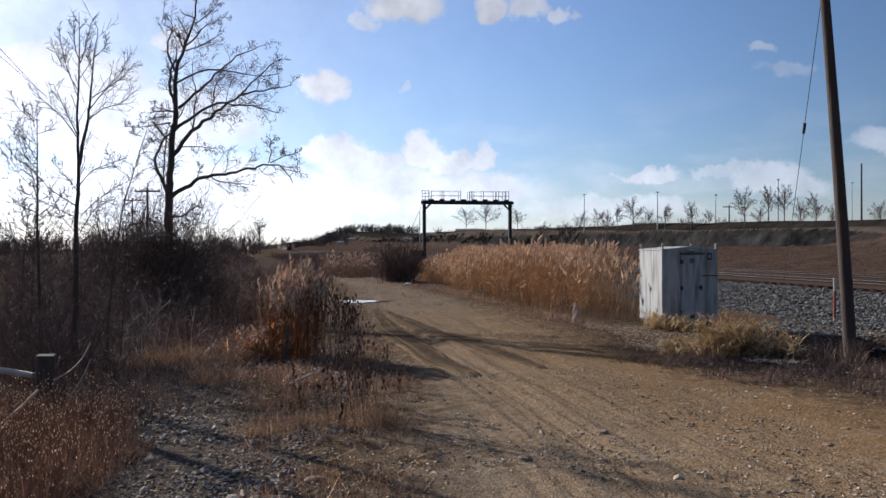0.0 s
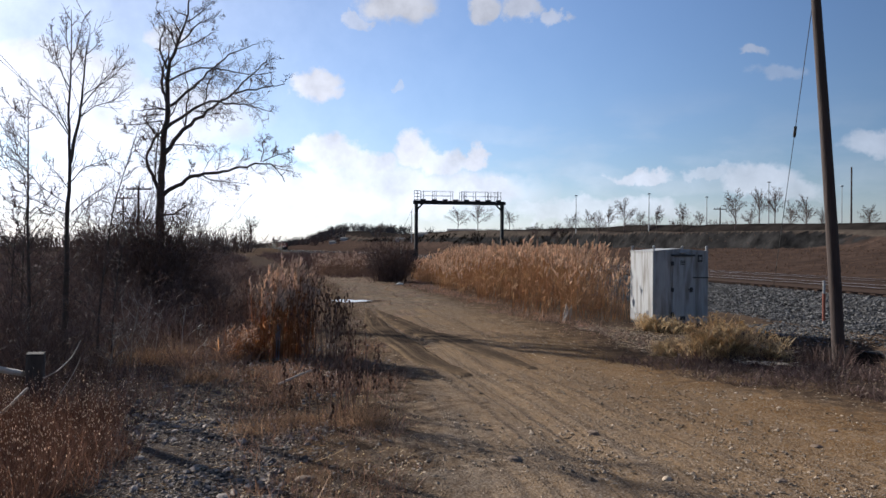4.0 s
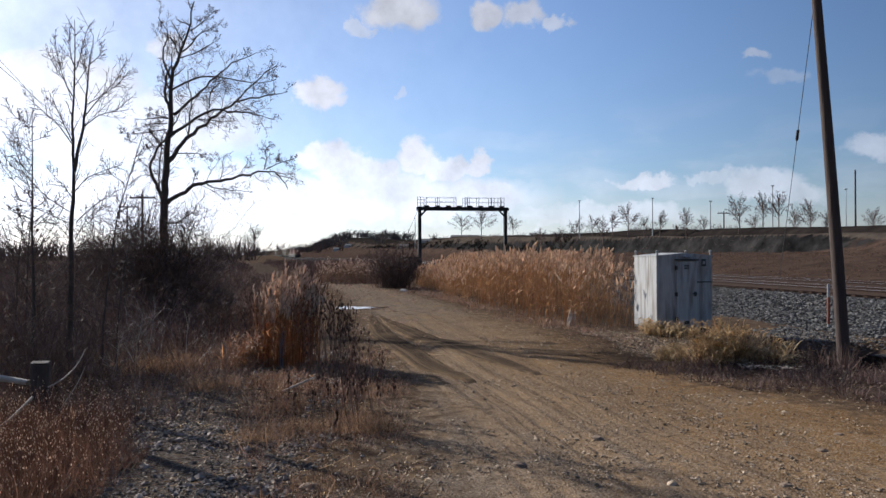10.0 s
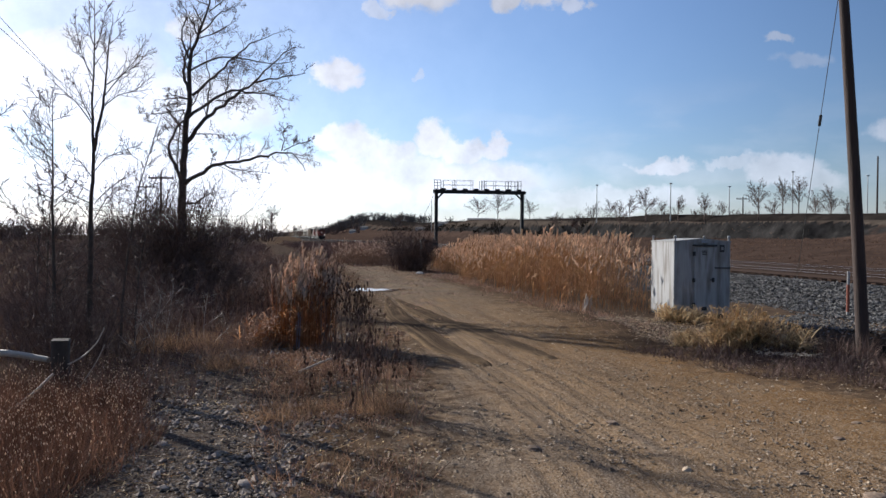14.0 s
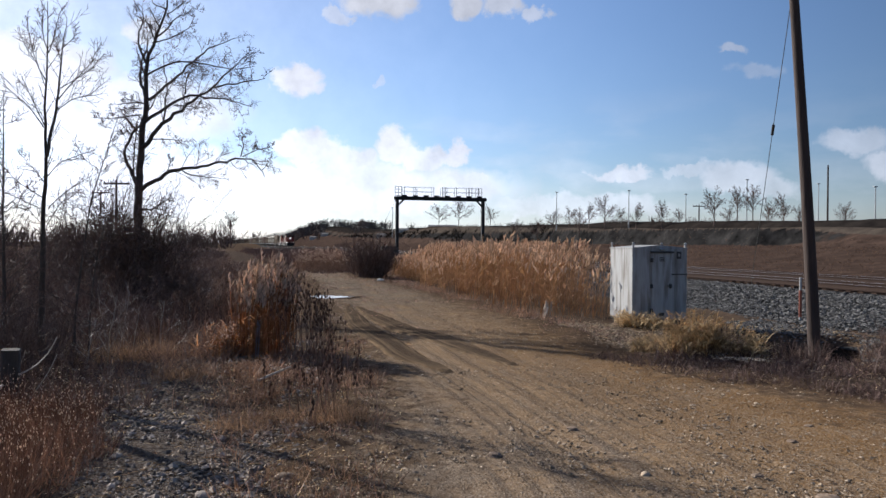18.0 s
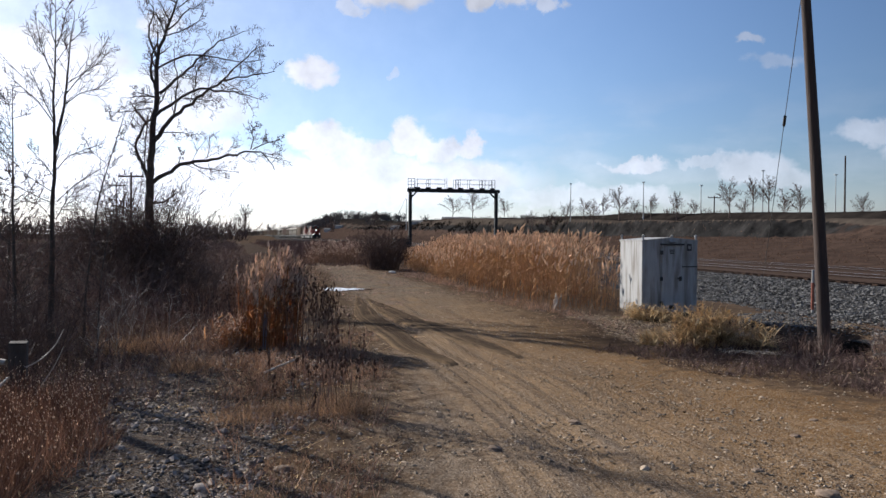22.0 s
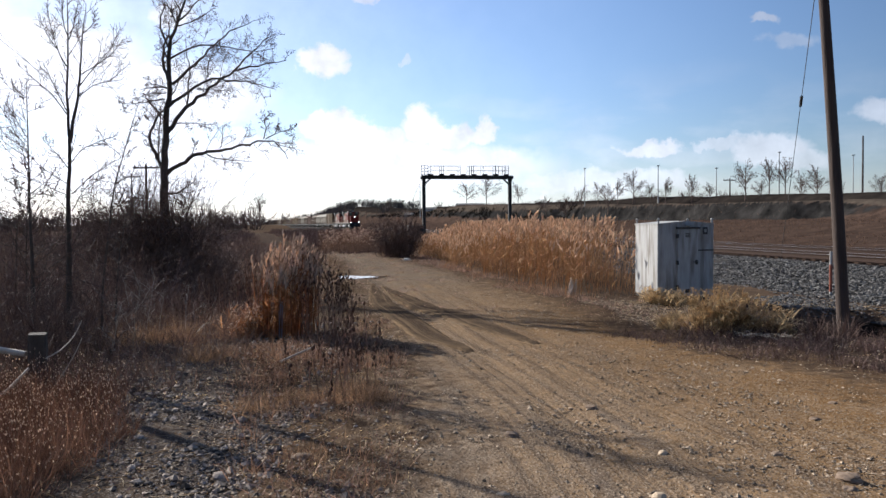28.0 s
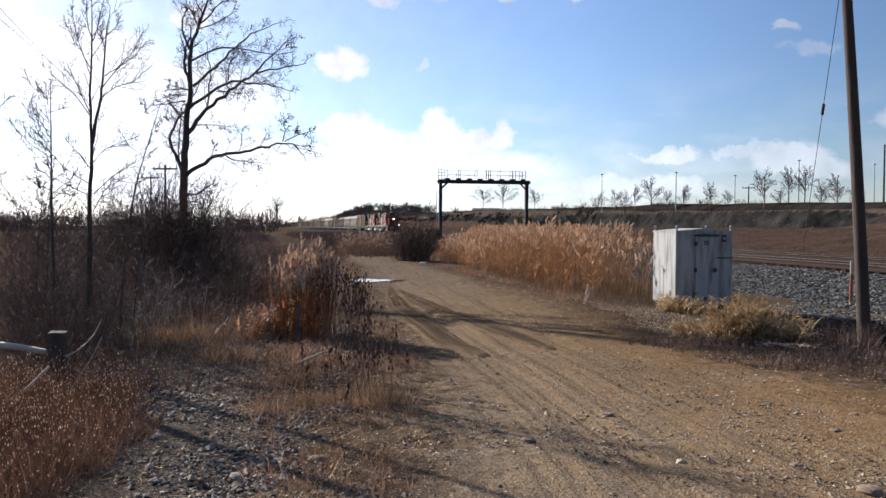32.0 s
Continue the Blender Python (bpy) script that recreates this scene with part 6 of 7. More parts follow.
def small_things():
    g = np.random.default_rng(121)
    # fence post, bleached log and arched canes on the near left
    x, y = -4.45, 8.8
    p = holder("fence_post", pose(x, y, on(x, y) - 0.1, 2, 1.5, 20), "short dark weathered square fence post", "fence post")
    part("shaft", boxed(-0.09, 0.09, -0.09, 0.09, 0, 0.66, bevel=0.012), M["bark"], p)
    part("top_edge", boxed(-0.092, 0.092, -0.092, 0.092, 0.655, 0.672, bevel=0.006), M["bark"], p, "dark worn end grain")
    def cane(name, pts, r0, r1, mat, label, category):
        h = Heap()
        P = resample(pts, 10)
        tubes(h, P[None], taper(1, 10, [r0], [r1]), 6)
        return obj(name, h.mesh(name, [M[mat]], True), label, category)
    cane("fallen_log", [(-6.2, 9.1, on(-6.2, 9.1) + 0.30), (-5.2, 9.0, 0.40), (-4.62, 8.9, 0.33)], 0.06, 0.035, "bleached", "bleached fallen limb resting against the fence post", "log")
    cane("dead_branch", [(-4.35, 7.35, on(-4.35, 7.35)), (-4.05, 7.45, 0.20), (-3.85, 7.5, 0.42)], 0.022, 0.012, "bleached", "pale dead branch sticking out of the grass", "branch")
    cane("arched_cane", [(-4.25, 8.6, 0.33), (-4.09, 8.6, 0.41), (-3.93, 8.6, 0.57), (-3.85, 8.6, 0.74)], 0.008, 0.005, "bleached", "pale arched bramble cane", "cane")
    cane("arched_cane", [(-4.2, 8.6, on(-4.2, 8.6) - 0.03), (-4.05, 8.6, 0.19), (-3.93, 8.6, 0.37), (-3.85, 8.6, 0.55)], 0.008, 0.004, "bleached", "pale arched bramble cane", "cane")
    cane("pale_stick", [(-2.0, 10.0, on(-2.0, 10.0) + 0.03), (-1.8, 10.05, 0.12), (-1.6, 10.1, 0.2)], 0.018, 0.012, "bleached", "pale stick lying in the weeds", "stick")
    # pale stump and its sapling, gravel heap, litter
    x, y = 3.1, 19.1
    ob = obj("stump", bm_mesh("stump", broken_stump(0.10, 0.42, 5), M["bleached"]), "pale broken stump at the edge of the reeds", "stump", at=pose(x, y, on(x, y) - 0.05, 4, 8))
    for n, (x, y, r, sq, mat, lab) in enumerate([(-1.75, 37.0, 0.2, 0.5, "white", "crumpled white litter at the roadside"), (-7.6, 29.0, 0.3, 0.35, "white", "pale litter on the bank"), (-2.72, 11.6, 0.035, 1.2, "white", "scrap of white paper in the weeds")]):
        obj("litter", bm_mesh("litter", lump(r, n + 5.3, sq), M[mat]), lab, "litter", at=pose(x, y, on(x, y) + r * sq * 0.5))
    for n, (x, y, r) in enumerate([(2.86, 5.42, 0.085), (1.47, 7.5, 0.055), (0.63, 6.5, 0.06), (-0.98, 5.9, 0.07), (3.35, 7.0, 0.05), (3.8, 7.6, 0.045), (2.6, 6.0, 0.04), (0.8, 5.0, 0.05), (2.75, 5.2, 0.05)]):
        obj("rock", bm_mesh("rock", lump(r, n * 2.7, 0.45, 3), M["rock"]), "pale brown rough stone lying on the dirt road", "rock", "loose rocks", at=pose(x, y, on(x, y) + 0.045 + r * 0.12, rz=40 * n))
    shapes = [bm_mesh("rock", lump(1.0, 31.7 + 4.1 * k, 0.5, 2), M["greystone"]) for k in range(5)] + [bm_mesh("rock", lump(1.0, 53.7 + 4.1 * k, 0.5, 2), M["pebble"]) for k in range(4)]
    for k in range(46):
        d = 4.6 + 4.6 * g.random()
        x, kind = (g.uniform(-0.42, -0.12) * d, int(g.integers(0, 5))) if k < 28 else (g.uniform(-0.02, 0.55) * d, int(g.integers(5, 9)))
        r = 0.022 + 0.035 * g.random() ** 2
        q = obj("rock", shapes[kind], "rough grey stone lying on the side path" if k < 28 else "pale brown rough stone lying on the dirt road", "rock", "loose rocks", at=pose(x, d, on(x, d) + 0.035 + 0.2 * r, g.uniform(-15, 15), g.uniform(-15, 15), g.uniform(0, 360)))
        q.scale = (r, r * g.uniform(0.6, 1.0), r * g.uniform(0.7, 1.1))
    # striped marker post by the ballast
    x, y = 9.46, 19.4
    z = float(ballast_height(x, y))
    mk = holder("marker_post", pose(x, y, z - 0.1), "white and orange plastic cable marker post", "marker post")
    part("tube", rodded((0, 0, 0), (0, 0, 1.02 - z + 0.1), 0.03, sides=12), M["white"], mk)
    part("sleeve", rodded((0, 0, 0.2), (0, 0, 0.70 - z + 0.1), 0.036, sides=12), M["orange"], mk)
    # puddle in the bend
    bm = bmesh.new()
    vs = []
    for k in range(40):
        a = 2 * math.pi * k / 40
        r = 1 + 0.25 * math.sin(3 * a + 1) + 0.12 * math.sin(7 * a)
        vs.append(bm.verts.new((0.78 * r * math.cos(a), 0.62 * r * math.sin(a), 0)))
    bm.faces.new(vs)
    px, py = -2.75, 25.9
    obj("puddle", bm_mesh("puddle", bm, M["water"]), "shallow puddle reflecting the sky in the road", "puddle", kind="structure", at=pose(px, py, 0.035))
    # light masts and poles on the plateau
    for u, d, top, r in [(0.174, 185, 352, 0.12), (0.266, 170, 348, 0.14), (0.339, 165, 353, 0.12), (0.4175, 160, 326, 0.14), (0.51, 170, 332, 0.12), (0.584, 140, 336, 0.14), (-0.033, 330, 382, 0.2)]:
        x, y = u * d, d
        z = on(x, y)
        h = 1.75 + (447 - top) * d / 1406 - z
        t = holder("light_mast", pose(x, y, z - 0.3), "tall grey yard light mast on the plateau", "light mast", "light masts")
        part("mast", rodded((0, 0, 0), (0, 0, h + 0.3), r, r * 0.6, 8), M["steel"], t)
        part("lamp_head", boxed(-0.3, 0.3, -0.2, 0.2, h + 0.2, h + 0.4, bevel=0.05), M["steel"], t)
    for u, d, top, r, arm in [(0.522, 125, 298, 0.16, 0), (0.356, 150, 371, 0.14, 1), (-0.376, 75, 338, 0.13, 1), (-0.395, 105, 356, 0.12, 1)]:
        x, y = u * d, d
        z = on(x, y)
        h = 1.75 + (447 - top) * d / 1406 - z
        t = holder("line_pole", pose(x, y, z - 0.3), "wooden line pole against the sky", "utility pole", "line poles")
        part("shaft", rodded((0, 0, 0), (0, 0, h + 0.3), r, r * 0.75, 8), M["pole"], t)
        if arm:
            part("crossarm", boxed(-1.2, 1.2, -0.07, 0.07, h - 0.15, h + 0.0), M["pole"], t)
            for k in (-1.1, -0.5, 0.5, 1.1):
                part("insulator", rodded((k, 0, h), (k, 0, h + 0.2), 0.05, sides=6), M["dark"], t)
    # overhead wires that run to the line pole from behind
    for dx, dz in ((-1.1, 0.0), (1.1, -0.15)):
        h = Heap()
        k = np.linspace(0, 1, 24)
        a, b = np.array([-28.2 + dx, 75.0, 7.75]), np.array([-10.55 - 0.15 * dx, 16.0, 7.3 + dz])
        P = a + np.outer(k, b - a) - np.outer(4 * k * (1 - k), [0, 0, 0.25])
        tubes(h, P[None], np.full((1, 24), 0.008), 5)
        obj("overhead_wire", h.mesh("overhead_wire", [M["dark"]], True), "thin dark overhead wire slung between poles", "wire", "overhead wires")
    # small grey stake in the reed clump
    ob = obj("marker_stake", bm_mesh("marker_stake", boxed(-0.04, 0.04, -0.03, 0.03, 0, 0.62, bevel=0.01), M["stake"]), "weathered grey stake standing among the reeds", "stake", at=pose(-2.47, 12.25, on(-2.47, 12.25) - 0.05, 1, 2, 15))
    # far houses
    for u, d, w, dp, h in [(-0.132, 520, 4, 5, 1.6), (-0.118, 520, 4.5, 5, 1.6), (0.03, 335, 12, 8, 0.6), (-0.02, 340, 5, 5, 0.9), (-0.047, 360, 4, 4, 0.9)]:
        x, y = u * d, d
        t = holder("house", pose(x, y, on(x, y) - 0.3), "small pale far house with a dark pitched roof", "house", "far houses")
        part("wall", boxed(-w / 2, w / 2, -dp / 2, dp / 2, 0, h), M["siding"], t)
        bm = bmesh.new()
        v = [bm.verts.new(q) for q in ((-w / 2 - 0.3, -dp / 2 - 0.3, h), (w / 2 + 0.3, -dp / 2 - 0.3, h), (w / 2 + 0.3, dp / 2 + 0.3, h), (-w / 2 - 0.3, dp / 2 + 0.3, h), (-w / 2, 0, h + 0.9), (w / 2, 0, h + 0.9))]
        for f in ((0, 1, 5, 4), (2, 3, 4, 5), (0, 4, 3), (1, 2, 5), (0, 3, 2, 1)):
            bm.faces.new([v[i] for i in f])
        part("roof", bm, M["shingle"], t)
        for k in (-0.3, 0.3) if h > 2 else ():
            part("window", boxed(k * w - 0.6, k * w + 0.6, -dp / 2 - 0.05, -dp / 2 - 0.004, 0.9, 2.0 if h > 2.3 else 1.5), M["glass"], t)


small_things()


def seed_weeds(name, X, Y, H, seed, label):
    g = np.random.default_rng(seed)
    n = len(X)
    h = Heap()
    S = np.stack([X, Y, ground_z(X, Y) - 0.02], -1)
    P = wander(S, unit(np.stack([g.normal(0, 0.08, n), g.normal(0, 0.08, n), np.ones(n)], -1)), H, 0.0, 0.04, g, 5)
    tubes(h, P, taper(n, 5, np.full(n, 0.005), np.full(n, 0.0025)), 3, 0)
    C, _ = grow(P, 6, 0.45, 1.0, (20, 50), 0.1, 0.2, 0.3, 0.05, g, 3, 0.4)
    tubes(h, C, taper(len(C), 3, np.full(len(C), 0.0028), np.full(len(C), 0.002)), 3, 0)
    T = np.concatenate([P[:, -1], C[:, -1]])
    m = len(T)
    B = np.stack([T + np.array([0, 0, z]) for z in (-0.005, 0.008, 0.025, 0.04)], 1)
    tubes(h, B, np.array([0.003, 0.012, 0.010, 0.002])[None] * g.uniform(0.7, 1.3, (m, 1)), 5, 1)
    return obj(name, h.mesh(name, [M["weed"], M["thistle"]]), label, "weeds", "seed weeds", "stuff")


def fallen_stalks(name, X, Y, lift, seed, mat, label):
    """Broken stalks and twigs lying about."""
    g = np.random.default_rng(seed)
    n = len(X)
    a = g.uniform(0, 6.28, n)
    S = np.stack([X, Y, ground_z(X, Y) + lift], -1)
    P = wander(S, np.stack([np.cos(a), np.sin(a), g.uniform(0.0, 0.12, n)], -1), g.uniform(0.05, 0.34, n), -0.05, 0.1, g, 3)
    h = Heap()
    tubes(h, P, taper(n, 3, g.uniform(0.0015, 0.004, n), np.full(n, 0.001)), 3)
    return obj(name, h.mesh(name, [M[mat]]), label, "litter", "fallen stalks", "stuff")


def all_stalks():
    g = np.random.default_rng(141)
    n = 2600
    d = 4.2 + 11 * g.random(n) ** 1.3
    u = g.uniform(-0.45, 0.0, n)
    fallen_stalks("fallen_stalks", u[:1500] * d[:1500], d[:1500], 0.035, 142, "straw", "pale broken grass stalks lying on path and strip")
    fallen_stalks("fallen_stalks", u[1500:] * d[1500:], d[1500:], 0.035, 143, "darkweed", "dark broken twigs lying on path and strip")
    x, y = g.uniform(2.2, 9.5, 1300), g.uniform(10.5, 17.5, 1300)
    k = x > 4.4 - 0.3 * (y - 10.5)
    fallen_stalks("fallen_stalks", x[k], y[k], 0.02, 144, "straw", "broken straw along the road verge")
    x, y = g.uniform(4.35, 5.1, 60), g.uniform(11.4, 11.75, 60)
    fallen_stalks("fallen_stalks", x, y, 0.14, 145, "bleached", "bleached sticks heaped at the verge")


all_stalks()


def dead_leaves(name, X, Y, lift, size, seed, mats, label, tilt=0.35):
    """Curled scraps of dead leaf and stalk strewn on the ground."""
    g = np.random.default_rng(seed)
    n = len(X)
    a = g.uniform(0, 6.28, n)
    d = np.stack([np.cos(a), np.sin(a), g.normal(0, tilt, n)], -1)
    side = unit(np.cross(d, np.stack([g.normal(0, 1.4 * tilt, n), g.normal(0, 1.4 * tilt, n), np.ones(n)], -1)))
    P = wander(np.stack([X, Y, ground_z(X, Y) + lift + 0.02 * g.random(n)], -1), unit(d), size * g.uniform(0.6, 1.6, n), 1.4 * tilt, 0.2, g, 3)
    h = Heap()
    for q in range(len(mats)):
        k = np.arange(n) % len(mats) == q
        blades(h, P[k], np.array([0.12, 0.3, 0.05])[None] * (size * g.uniform(0.4, 1.0, k.sum()))[:, None], side[k], q)
    return obj(name, h.mesh(name, [M[q] for q in mats]), label, "litter", "dead leaves", "stuff")


def all_leaves():
    g = np.random.default_rng(171)
    n = 24000
    d = 4.6 + 12 * g.random(n) ** 1.2
    u = g.uniform(-0.50, -0.02, n)
    x, y = u * d, d
    k = (lumps(x, y, 0.8, 172) + g.normal(0, 0.35, n) > 0.0) & ((u > -0.2) | (u < -0.36) | (d > 8.0))
    # every fourth scrap is pale straw, its brightness standing in for sunlit sparkle
    dead_leaves("dead_leaves", x[k], y[k], 0.035, 0.03, 173, ("weed", "darkweed", "bankweed", "straw"), "brown curled dead leaves and chaff strewn over bank and strip")
    x, y = g.uniform(2.0, 9.0, 5000), g.uniform(8.5, 17.5, 5000)
    k = (x > 5.6 - 0.42 * (y - 9)) & (lumps(x, y, 0.8, 174) + g.normal(0, 0.35, 5000) > 0.0)
    dead_leaves("dead_leaves", x[k], y[k], 0.03, 0.045, 175, ("darkweed", "weed", "darkweed", "straw"), "dark dead leaves strewn along the verge")
    y = g.uniform(16, 50, 16000)
    x = np.interp(y, [16, 22, 33, 42, 50], [0.6, -0.6, -2.6, -4.5, -6.5]) + g.uniform(-3.4, 3.2, 16000)
    k = lumps(x, y, 1.5, 176) + 0.5 * lumps(x, y, 0.5, 177) + 0.02 * (y - 26) > 0.0
    dead_leaves("trodden_grass", x[k], y[k], 0.05, 0.075, 178, ("weed", "amber", "bankweed"), "flattened dry grass over the far part of the road", 0.08)


all_leaves()


def seed_heads():
    g = np.random.default_rng(131)
    n = 48
    x = g.uniform(-2.1, -1.3, n)
    seed_weeds("seed_weeds", x, g.uniform(11.6, 12.5, n), g.uniform(0.7, 1.0, n) * (1.35 - 0.4 * np.abs(x + 1.9) / 0.5), 132, "tall dark dead weeds with seed heads beside the reed clump")
    n = 14
    seed_weeds("seed_weeds", g.uniform(-3.05, -2.85, n), g.uniform(12.3, 12.9, n), g.uniform(0.8, 1.35, n), 135, "dark dead weeds with seed heads at the back of the reed clump")
    n = 22
    seed_weeds("seed_weeds", g.uniform(-1.9, -0.5, n), g.uniform(7.2, 11.4, n), g.uniform(0.25, 0.6, n), 136, "low dark weed stalks with seed heads between path and road")
    n = 12
    seed_weeds("seed_weeds", g.uniform(-1.15, -0.75, n), g.uniform(7.4, 9.0, n), g.uniform(0.5, 1.0, n), 133, "dark dead weed stalks with seed heads on the strip")
    n = 60
    seed_weeds("seed_weeds", g.uniform(-4.4, -2.9, n), g.uniform(12.5, 16.0, n), g.uniform(0.4, 0.9, n), 134, "dead weed stalks along the bank")


seed_heads()

# ---- the train ----


def loco():
    t = holder("locomotive", Matrix.Identity(4), "red, pale and black diesel freight locomotive with lit headlights", "locomotive", "train")
    L = 19.0     # along -y from the front coupler at y = 0
    part("frame", boxed(-1.5, 1.5, -L + 0.4, -0.4, 1.15, 1.6, bevel=0.03), M["black"], t)
    hood = part("hood", boxed(-0.95, 0.95, -L + 1.2, -5.4, 1.6, 4.2, bevel=0.08), M["tan"], t, "dull orange long hood")
    part("hood_roof", boxed(-0.93, 0.93, -L + 1.3, -5.4, 4.18, 4.45, bevel=0.08), M["black"], t, "sooty black hood roof")
    cab = part("cab", boxed(-1.5, 1.5, -5.4, -2.9, 1.6, 4.45, bevel=0.12), M["red"], t)
    part("cab_roof", boxed(-1.52, 1.52, -5.5, -2.75, 4.4, 4.62, bevel=0.1), M["black"], t)
    nose = part("nose", boxed(-1.1, 1.1, -2.9, -1.0, 1.6, 3.35, bevel=0.15), M["red"], t)
    part("nose_door", boxed(-0.75, -0.2, -1.02, -0.98, 1.65, 3.0, bevel=0.01), M["red"], nose)
    for x in (-0.75, 0.75):
        part("windscreen", boxed(x - 0.5, x + 0.5, -2.9, -2.86, 3.5, 4.2, bevel=0.02), M["glass"], cab)
        part("number_board", boxed(x * 1.2 - 0.3, x * 1.2 + 0.3, -2.88, -2.8, 4.24, 4.42), M["stripe"], cab)
        part("ditch_light", boxed(x * 1.5 - 0.1, x * 1.5 + 0.1, -0.75, -0.6, 1.52, 1.72, bevel=0.03), M["lamp"], t)
    for x in (-1.52, 1.52):
        part("side_window", boxed(x - 0.02, x + 0.02, -4.8, -3.5, 3.4, 4.1), M["glass"], cab)
        part("cab_stripe", boxed(x - 0.012, x + 0.012, -5.35, -2.95, 1.75, 2.2), M["stripe"], cab, "white band on the cab side")
    part("headlight", boxed(-0.15, 0.15, -1.02, -0.94, 2.97, 3.14, bevel=0.02), M["lamp"], t)
    part("pilot", boxed(-1.45, 1.45, -0.75, -0.35, 0.35, 1.2, bevel=0.05), M["black"], t)
    part("coupler", boxed(-0.15, 0.15, -0.35, 0.0, 0.75, 1.05), M["dark"], t)
    # side panels of the hood: red, pale and dark louvred stretches
    for y0, y1, z0, z1, mat in ((-7.4, -5.6, 1.65, 4.1, "black"), (-9.4, -7.9, 1.65, 3.5, "stripe"), (-11.6, -10.0, 1.65, 4.0, "red"), (-14.3, -12.2, 1.65, 3.5, "stripe"), (-17.4, -15.4, 2.3, 4.0, "black")):
        part("side_panel", boxed(-0.98, 0.98, y0, y1, z0, z1, bevel=0.01), M[mat], hood)
    for k in range(16):
        y = -5.9 - 0.72 * k
        part("hood_door", boxed(-0.975, 0.975, y - 0.31, y + 0.31, 1.75, 3.1, bevel=0.01), M["tan"], hood)
    for y in (-8, -11, -14.5):
        part("roof_fan", rodded((0, y, 4.4), (0, y, 4.65), 0.6, sides=14), M["dark"], t)
    part("exhaust_stack", boxed(-0.3, 0.3, -9.9, -9.2, 4.4, 4.72, bevel=0.03), M["dark"], t)
    part("air_horn", boxed(-0.25, 0.25, -4.4, -3.9, 4.6, 4.8, bevel=0.03), M["steel"], t)
    part("dynamic_housing", boxed(-1.2, 1.2, -17.6, -14.6, 3.7, 4.6, bevel=0.06), M["black"], t)
    part("fuel_tank", boxed(-1.4, 1.4, -12, -7.5, 0.4, 1.15, bevel=0.12), M["dark"], t)
    for s in (-1, 1):
        part("handrail", boxed(s * 1.5 - 0.02, s * 1.5 + 0.02, -L + 1, -5.4, 2.55, 2.6), M["stripe"], t)
        for k in range(9):
            y = -L + 1.0 + 1.55 * k
            part("handrail_post", boxed(s * 1.5 - 0.02, s * 1.5 + 0.02, y - 0.02, y + 0.02, 1.6, 2.56), M["stripe"], t)
        part("step_board", boxed(s * 1.52 - 0.03, s * 1.52 + 0.03, -L + 0.5, -0.5, 1.4, 1.6), M["stripe"], t)
        for y in (-1.3, -L + 1.1):
            part("step_ladder", boxed(s * 1.35 - 0.12, s * 1.35 + 0.12, y - 0.4, y + 0.4, 0.45, 1.4, bevel=0.02), M["stripe"], t)
    for y in (-3.6, -15.2):
        tr = part("truck", boxed(-1.2, 1.2, y - 2.1, y + 2.1, 0.35, 0.95, bevel=0.05), M["steel"], t, "grey truck frame")
        for q in (-1.6, 0, 1.6):
            part("wheelset", rodded((-0.8, y + q, 0.5), (0.8, y + q, 0.5), 0.5, sides=16), M["dark"], tr)
    return t, L


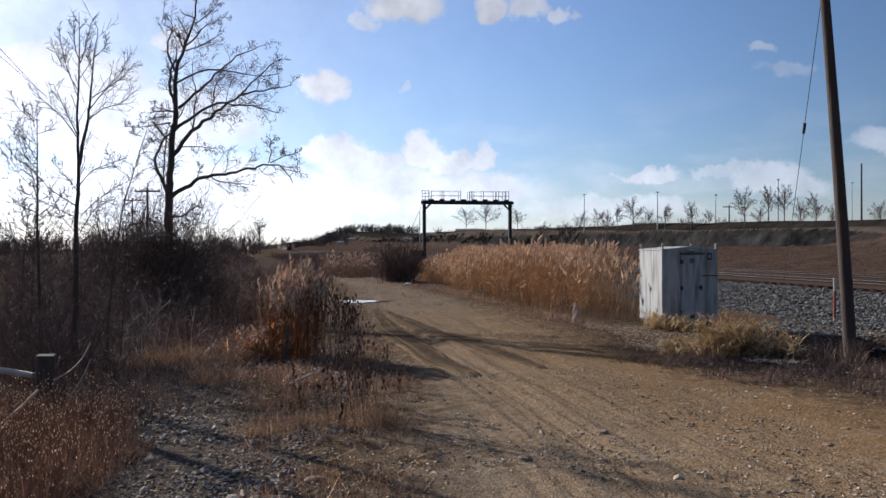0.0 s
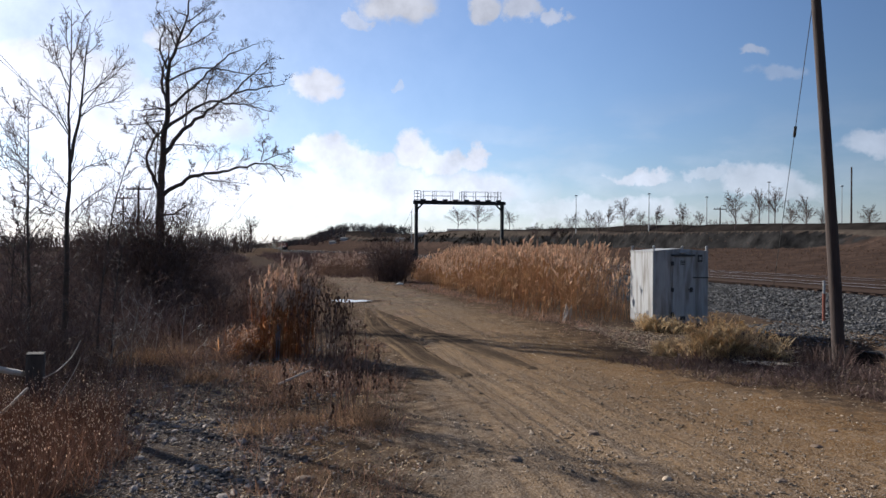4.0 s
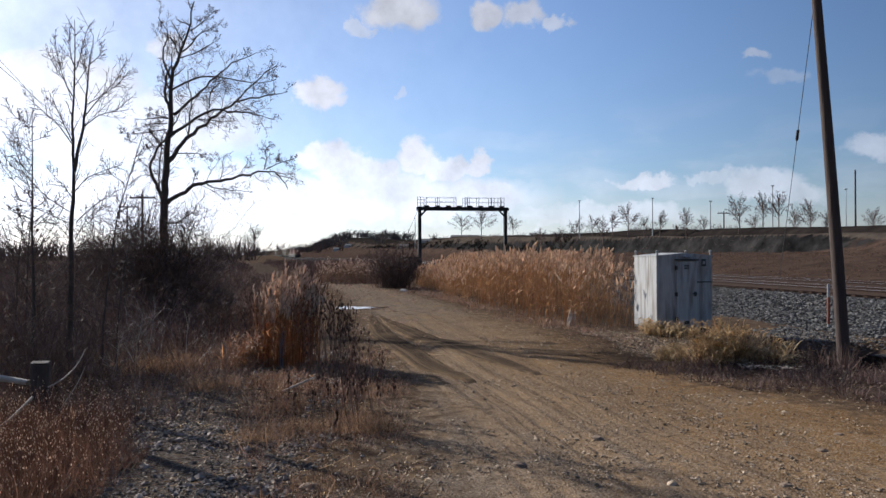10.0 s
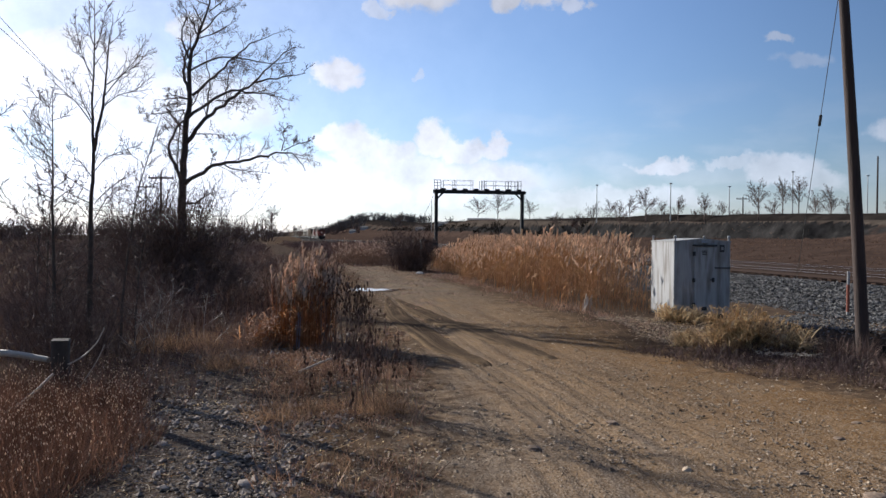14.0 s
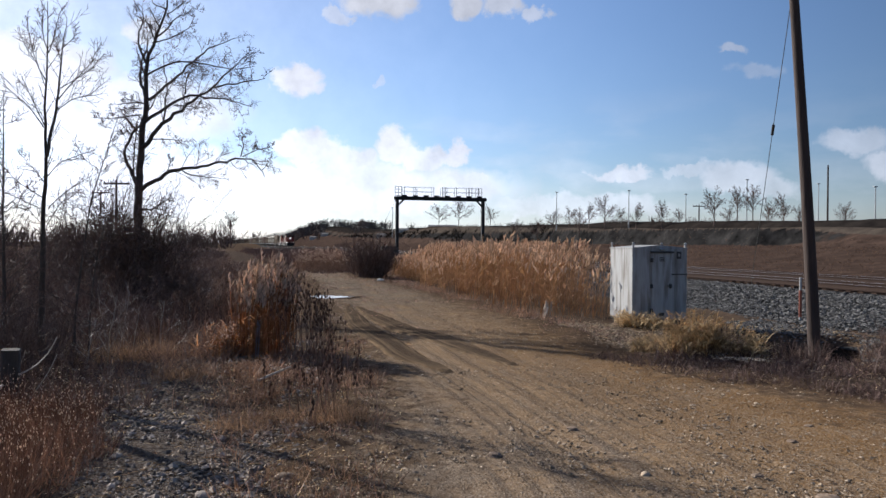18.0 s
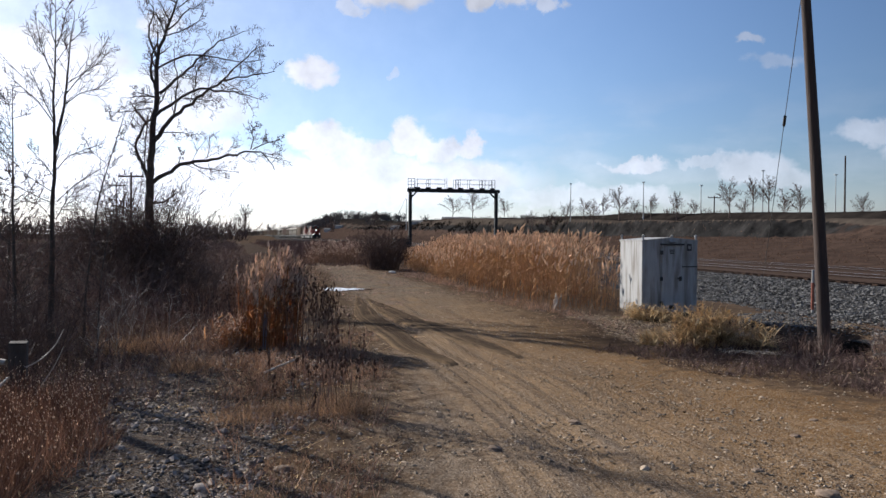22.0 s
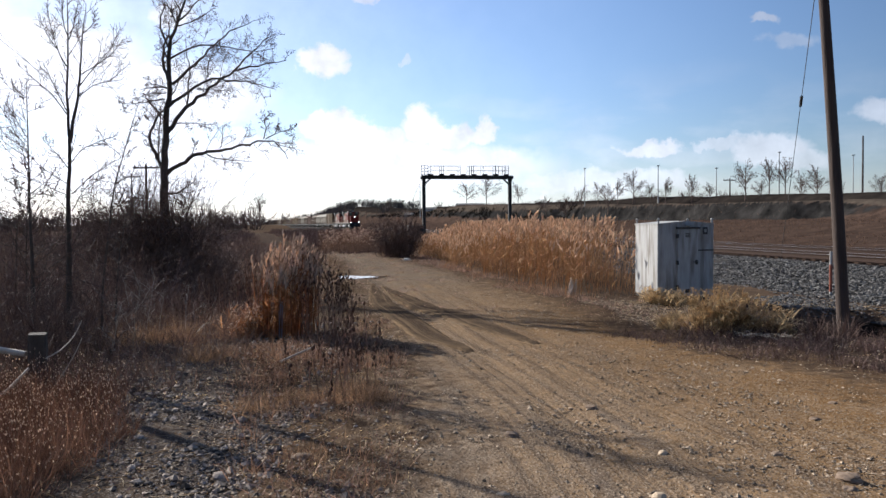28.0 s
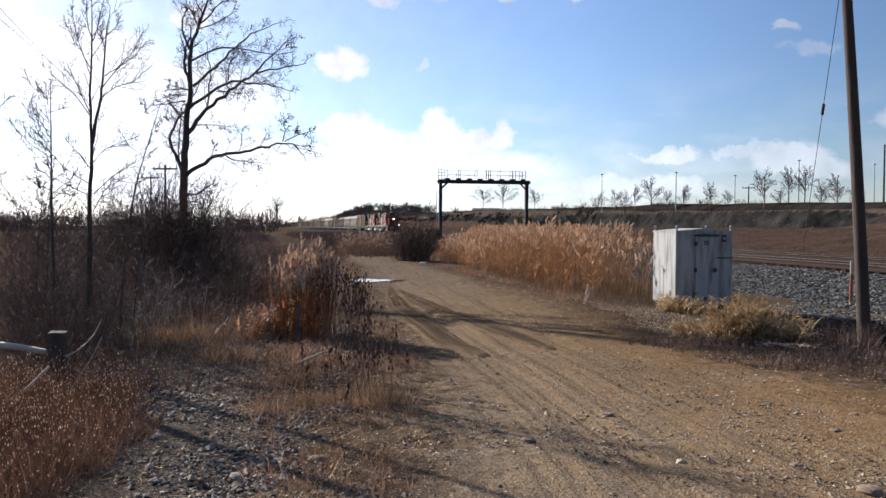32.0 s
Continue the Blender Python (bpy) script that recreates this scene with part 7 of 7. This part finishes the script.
def wagon(kind, color, n):
    me = surface("%s_paint_%d" % (kind, n), tuple(c * 0.85 for c in color[:3]) + (1,), color, 0.7, 1.2, 0.0, stain=(0.10, 0.07, 0.048, 1), stain_scale=0.5, stain_amount=0.6, spec=0.1)
    words = {"hopper": "covered hopper wagon with ribbed sides", "boxcar": "boxcar with a sliding door", "tank": "low freight wagon"}
    tone = "pale grey" if color[0] > 0.25 else "tan" if color[0] > 0.15 else "brown"
    t = holder("freight_wagon", Matrix.Identity(4), "weathered %s railway %s" % (tone, words[kind]), "freight wagon", "train")
    L = 17.5
    part("underframe", boxed(-1.4, 1.4, -L + 0.5, -0.5, 0.95, 1.25), M["dark"], t)
    if kind == "hopper":
        bm = bmesh.new()
        pts = [(-1.55, 1.5), (-1.6, 2.4), (-1.5, 3.9), (-0.9, 4.45), (0.9, 4.45), (1.5, 3.9), (1.6, 2.4), (1.55, 1.5)]
        a = [bm.verts.new((x, -0.9, z)) for x, z in pts]
        b = [bm.verts.new((x, -L + 0.9, z)) for x, z in pts]
        bm.faces.new(a)
        bm.faces.new(b[::-1])
        for i in range(8):
            j = (i + 1) % 8
            bm.faces.new((a[j], a[i], b[i], b[j]))
        part("body", bm, me, t)
        for y in np.linspace(-2, -L + 2, 7):
            part("rib", boxed(-1.66, 1.66, y - 0.07, y + 0.07, 1.5, 3.8), me, t)
        part("roof_hatches", boxed(-0.35, 0.35, -L + 1.5, -1.5, 4.45, 4.7, bevel=0.05), me, t)
        for y in (-4, -8.7, -13.4):
            part("chute", boxed(-0.7, 0.7, y - 0.8, y + 0.8, 0.5, 1.5, bevel=0.2), me, t)
    else:
        part("body", boxed(-1.55, 1.55, -L + 0.6, -0.6, 1.2, 4.5 if kind == "boxcar" else 3.4, bevel=0.05), me, t)
        for y in np.linspace(-1.2, -L + 1.2, 12):
            part("rib", boxed(-1.6, 1.6, y - 0.05, y + 0.05, 1.25, 4.4 if kind == "boxcar" else 3.3), me, t)
        for s in (-1, 1):
            part("sliding_door", boxed(s * 1.62 - 0.04, s * 1.62 + 0.04, -L / 2 - 1.5, -L / 2 + 1.5, 1.3, 4.2 if kind == "boxcar" else 3.2), me, t)
    for y in (-2.6, -L + 2.6):
        tr = part("truck", boxed(-1.15, 1.15, y - 1.3, y + 1.3, 0.4, 0.9, bevel=0.05), M["dark"], t)
        for q in (-0.9, 0.9):
            part("wheelset", rodded((-0.8, y + q, 0.46), (0.8, y + q, 0.46), 0.46, sides=14), M["dark"], tr)
    return t, L


def build_train():
    first, L = loco()
    cars = [(first, L), (copy_thing(first, Matrix.Identity(4)), L)]
    for o in cars[1][0].children_recursive:
        if o.name.startswith(("ditch_light", "headlight")):
            o.data = o.data.copy()
            o.data.materials[0] = M["steel"]
    cars[1][0]["label"] = "second red, pale and black diesel freight locomotive"
    kinds = [("boxcar", (0.105, 0.072, 0.044, 1)), ("hopper", (0.255, 0.23, 0.19, 1)), ("boxcar", (0.07, 0.034, 0.024, 1)), ("hopper", (0.085, 0.056, 0.037, 1)), ("hopper", (0.12, 0.09, 0.066, 1)), ("boxcar", (0.105, 0.07, 0.036, 1))]
    proto = [wagon(k, c, n) for n, (k, c) in enumerate(kinds)]
    order = [0, 1, 1, 3, 2, 4, 1, 3, 5, 5, 2, 4, 3, 5, 3, 2, 1, 0, 3, 4, 2, 5, 3, 3, 4, 0, 2, 5]
    used = set()
    for k in order:
        cars.append((copy_thing(proto[k][0], Matrix.Identity(4)) if k in used else proto[k][0], proto[k][1]))
        used.add(k)
    return cars


TRAIN = build_train()


def motions():
    yy = np.arange(100.0, 1400.0, 1.0)
    s = np.r_[0, np.cumsum(np.hypot(np.diff(cx(yy)), 1.0))]
    speed, front = 9.2, float(np.interp(183.0, yy, s))
    at = 0.0
    for thing, length in TRAIN:
        rows = []
        for t in (0, 4, 8, 12, 16, 20, 24, 28, 32):
            q = front + speed * (32 - t) + at
            ya, yb = float(np.interp(q, s, yy)), float(np.interp(q + length, s, yy))
            a, b = (float(cx(ya)), ya), (float(cx(yb)), yb)
            turn = math.degrees(math.atan2(-(a[0] - b[0]), a[1] - b[1])) 
            rows.append((t, pose(a[0], a[1], TRACK_RAIL, rz=turn)))
        walk(thing, rows)
        at += length


motions()
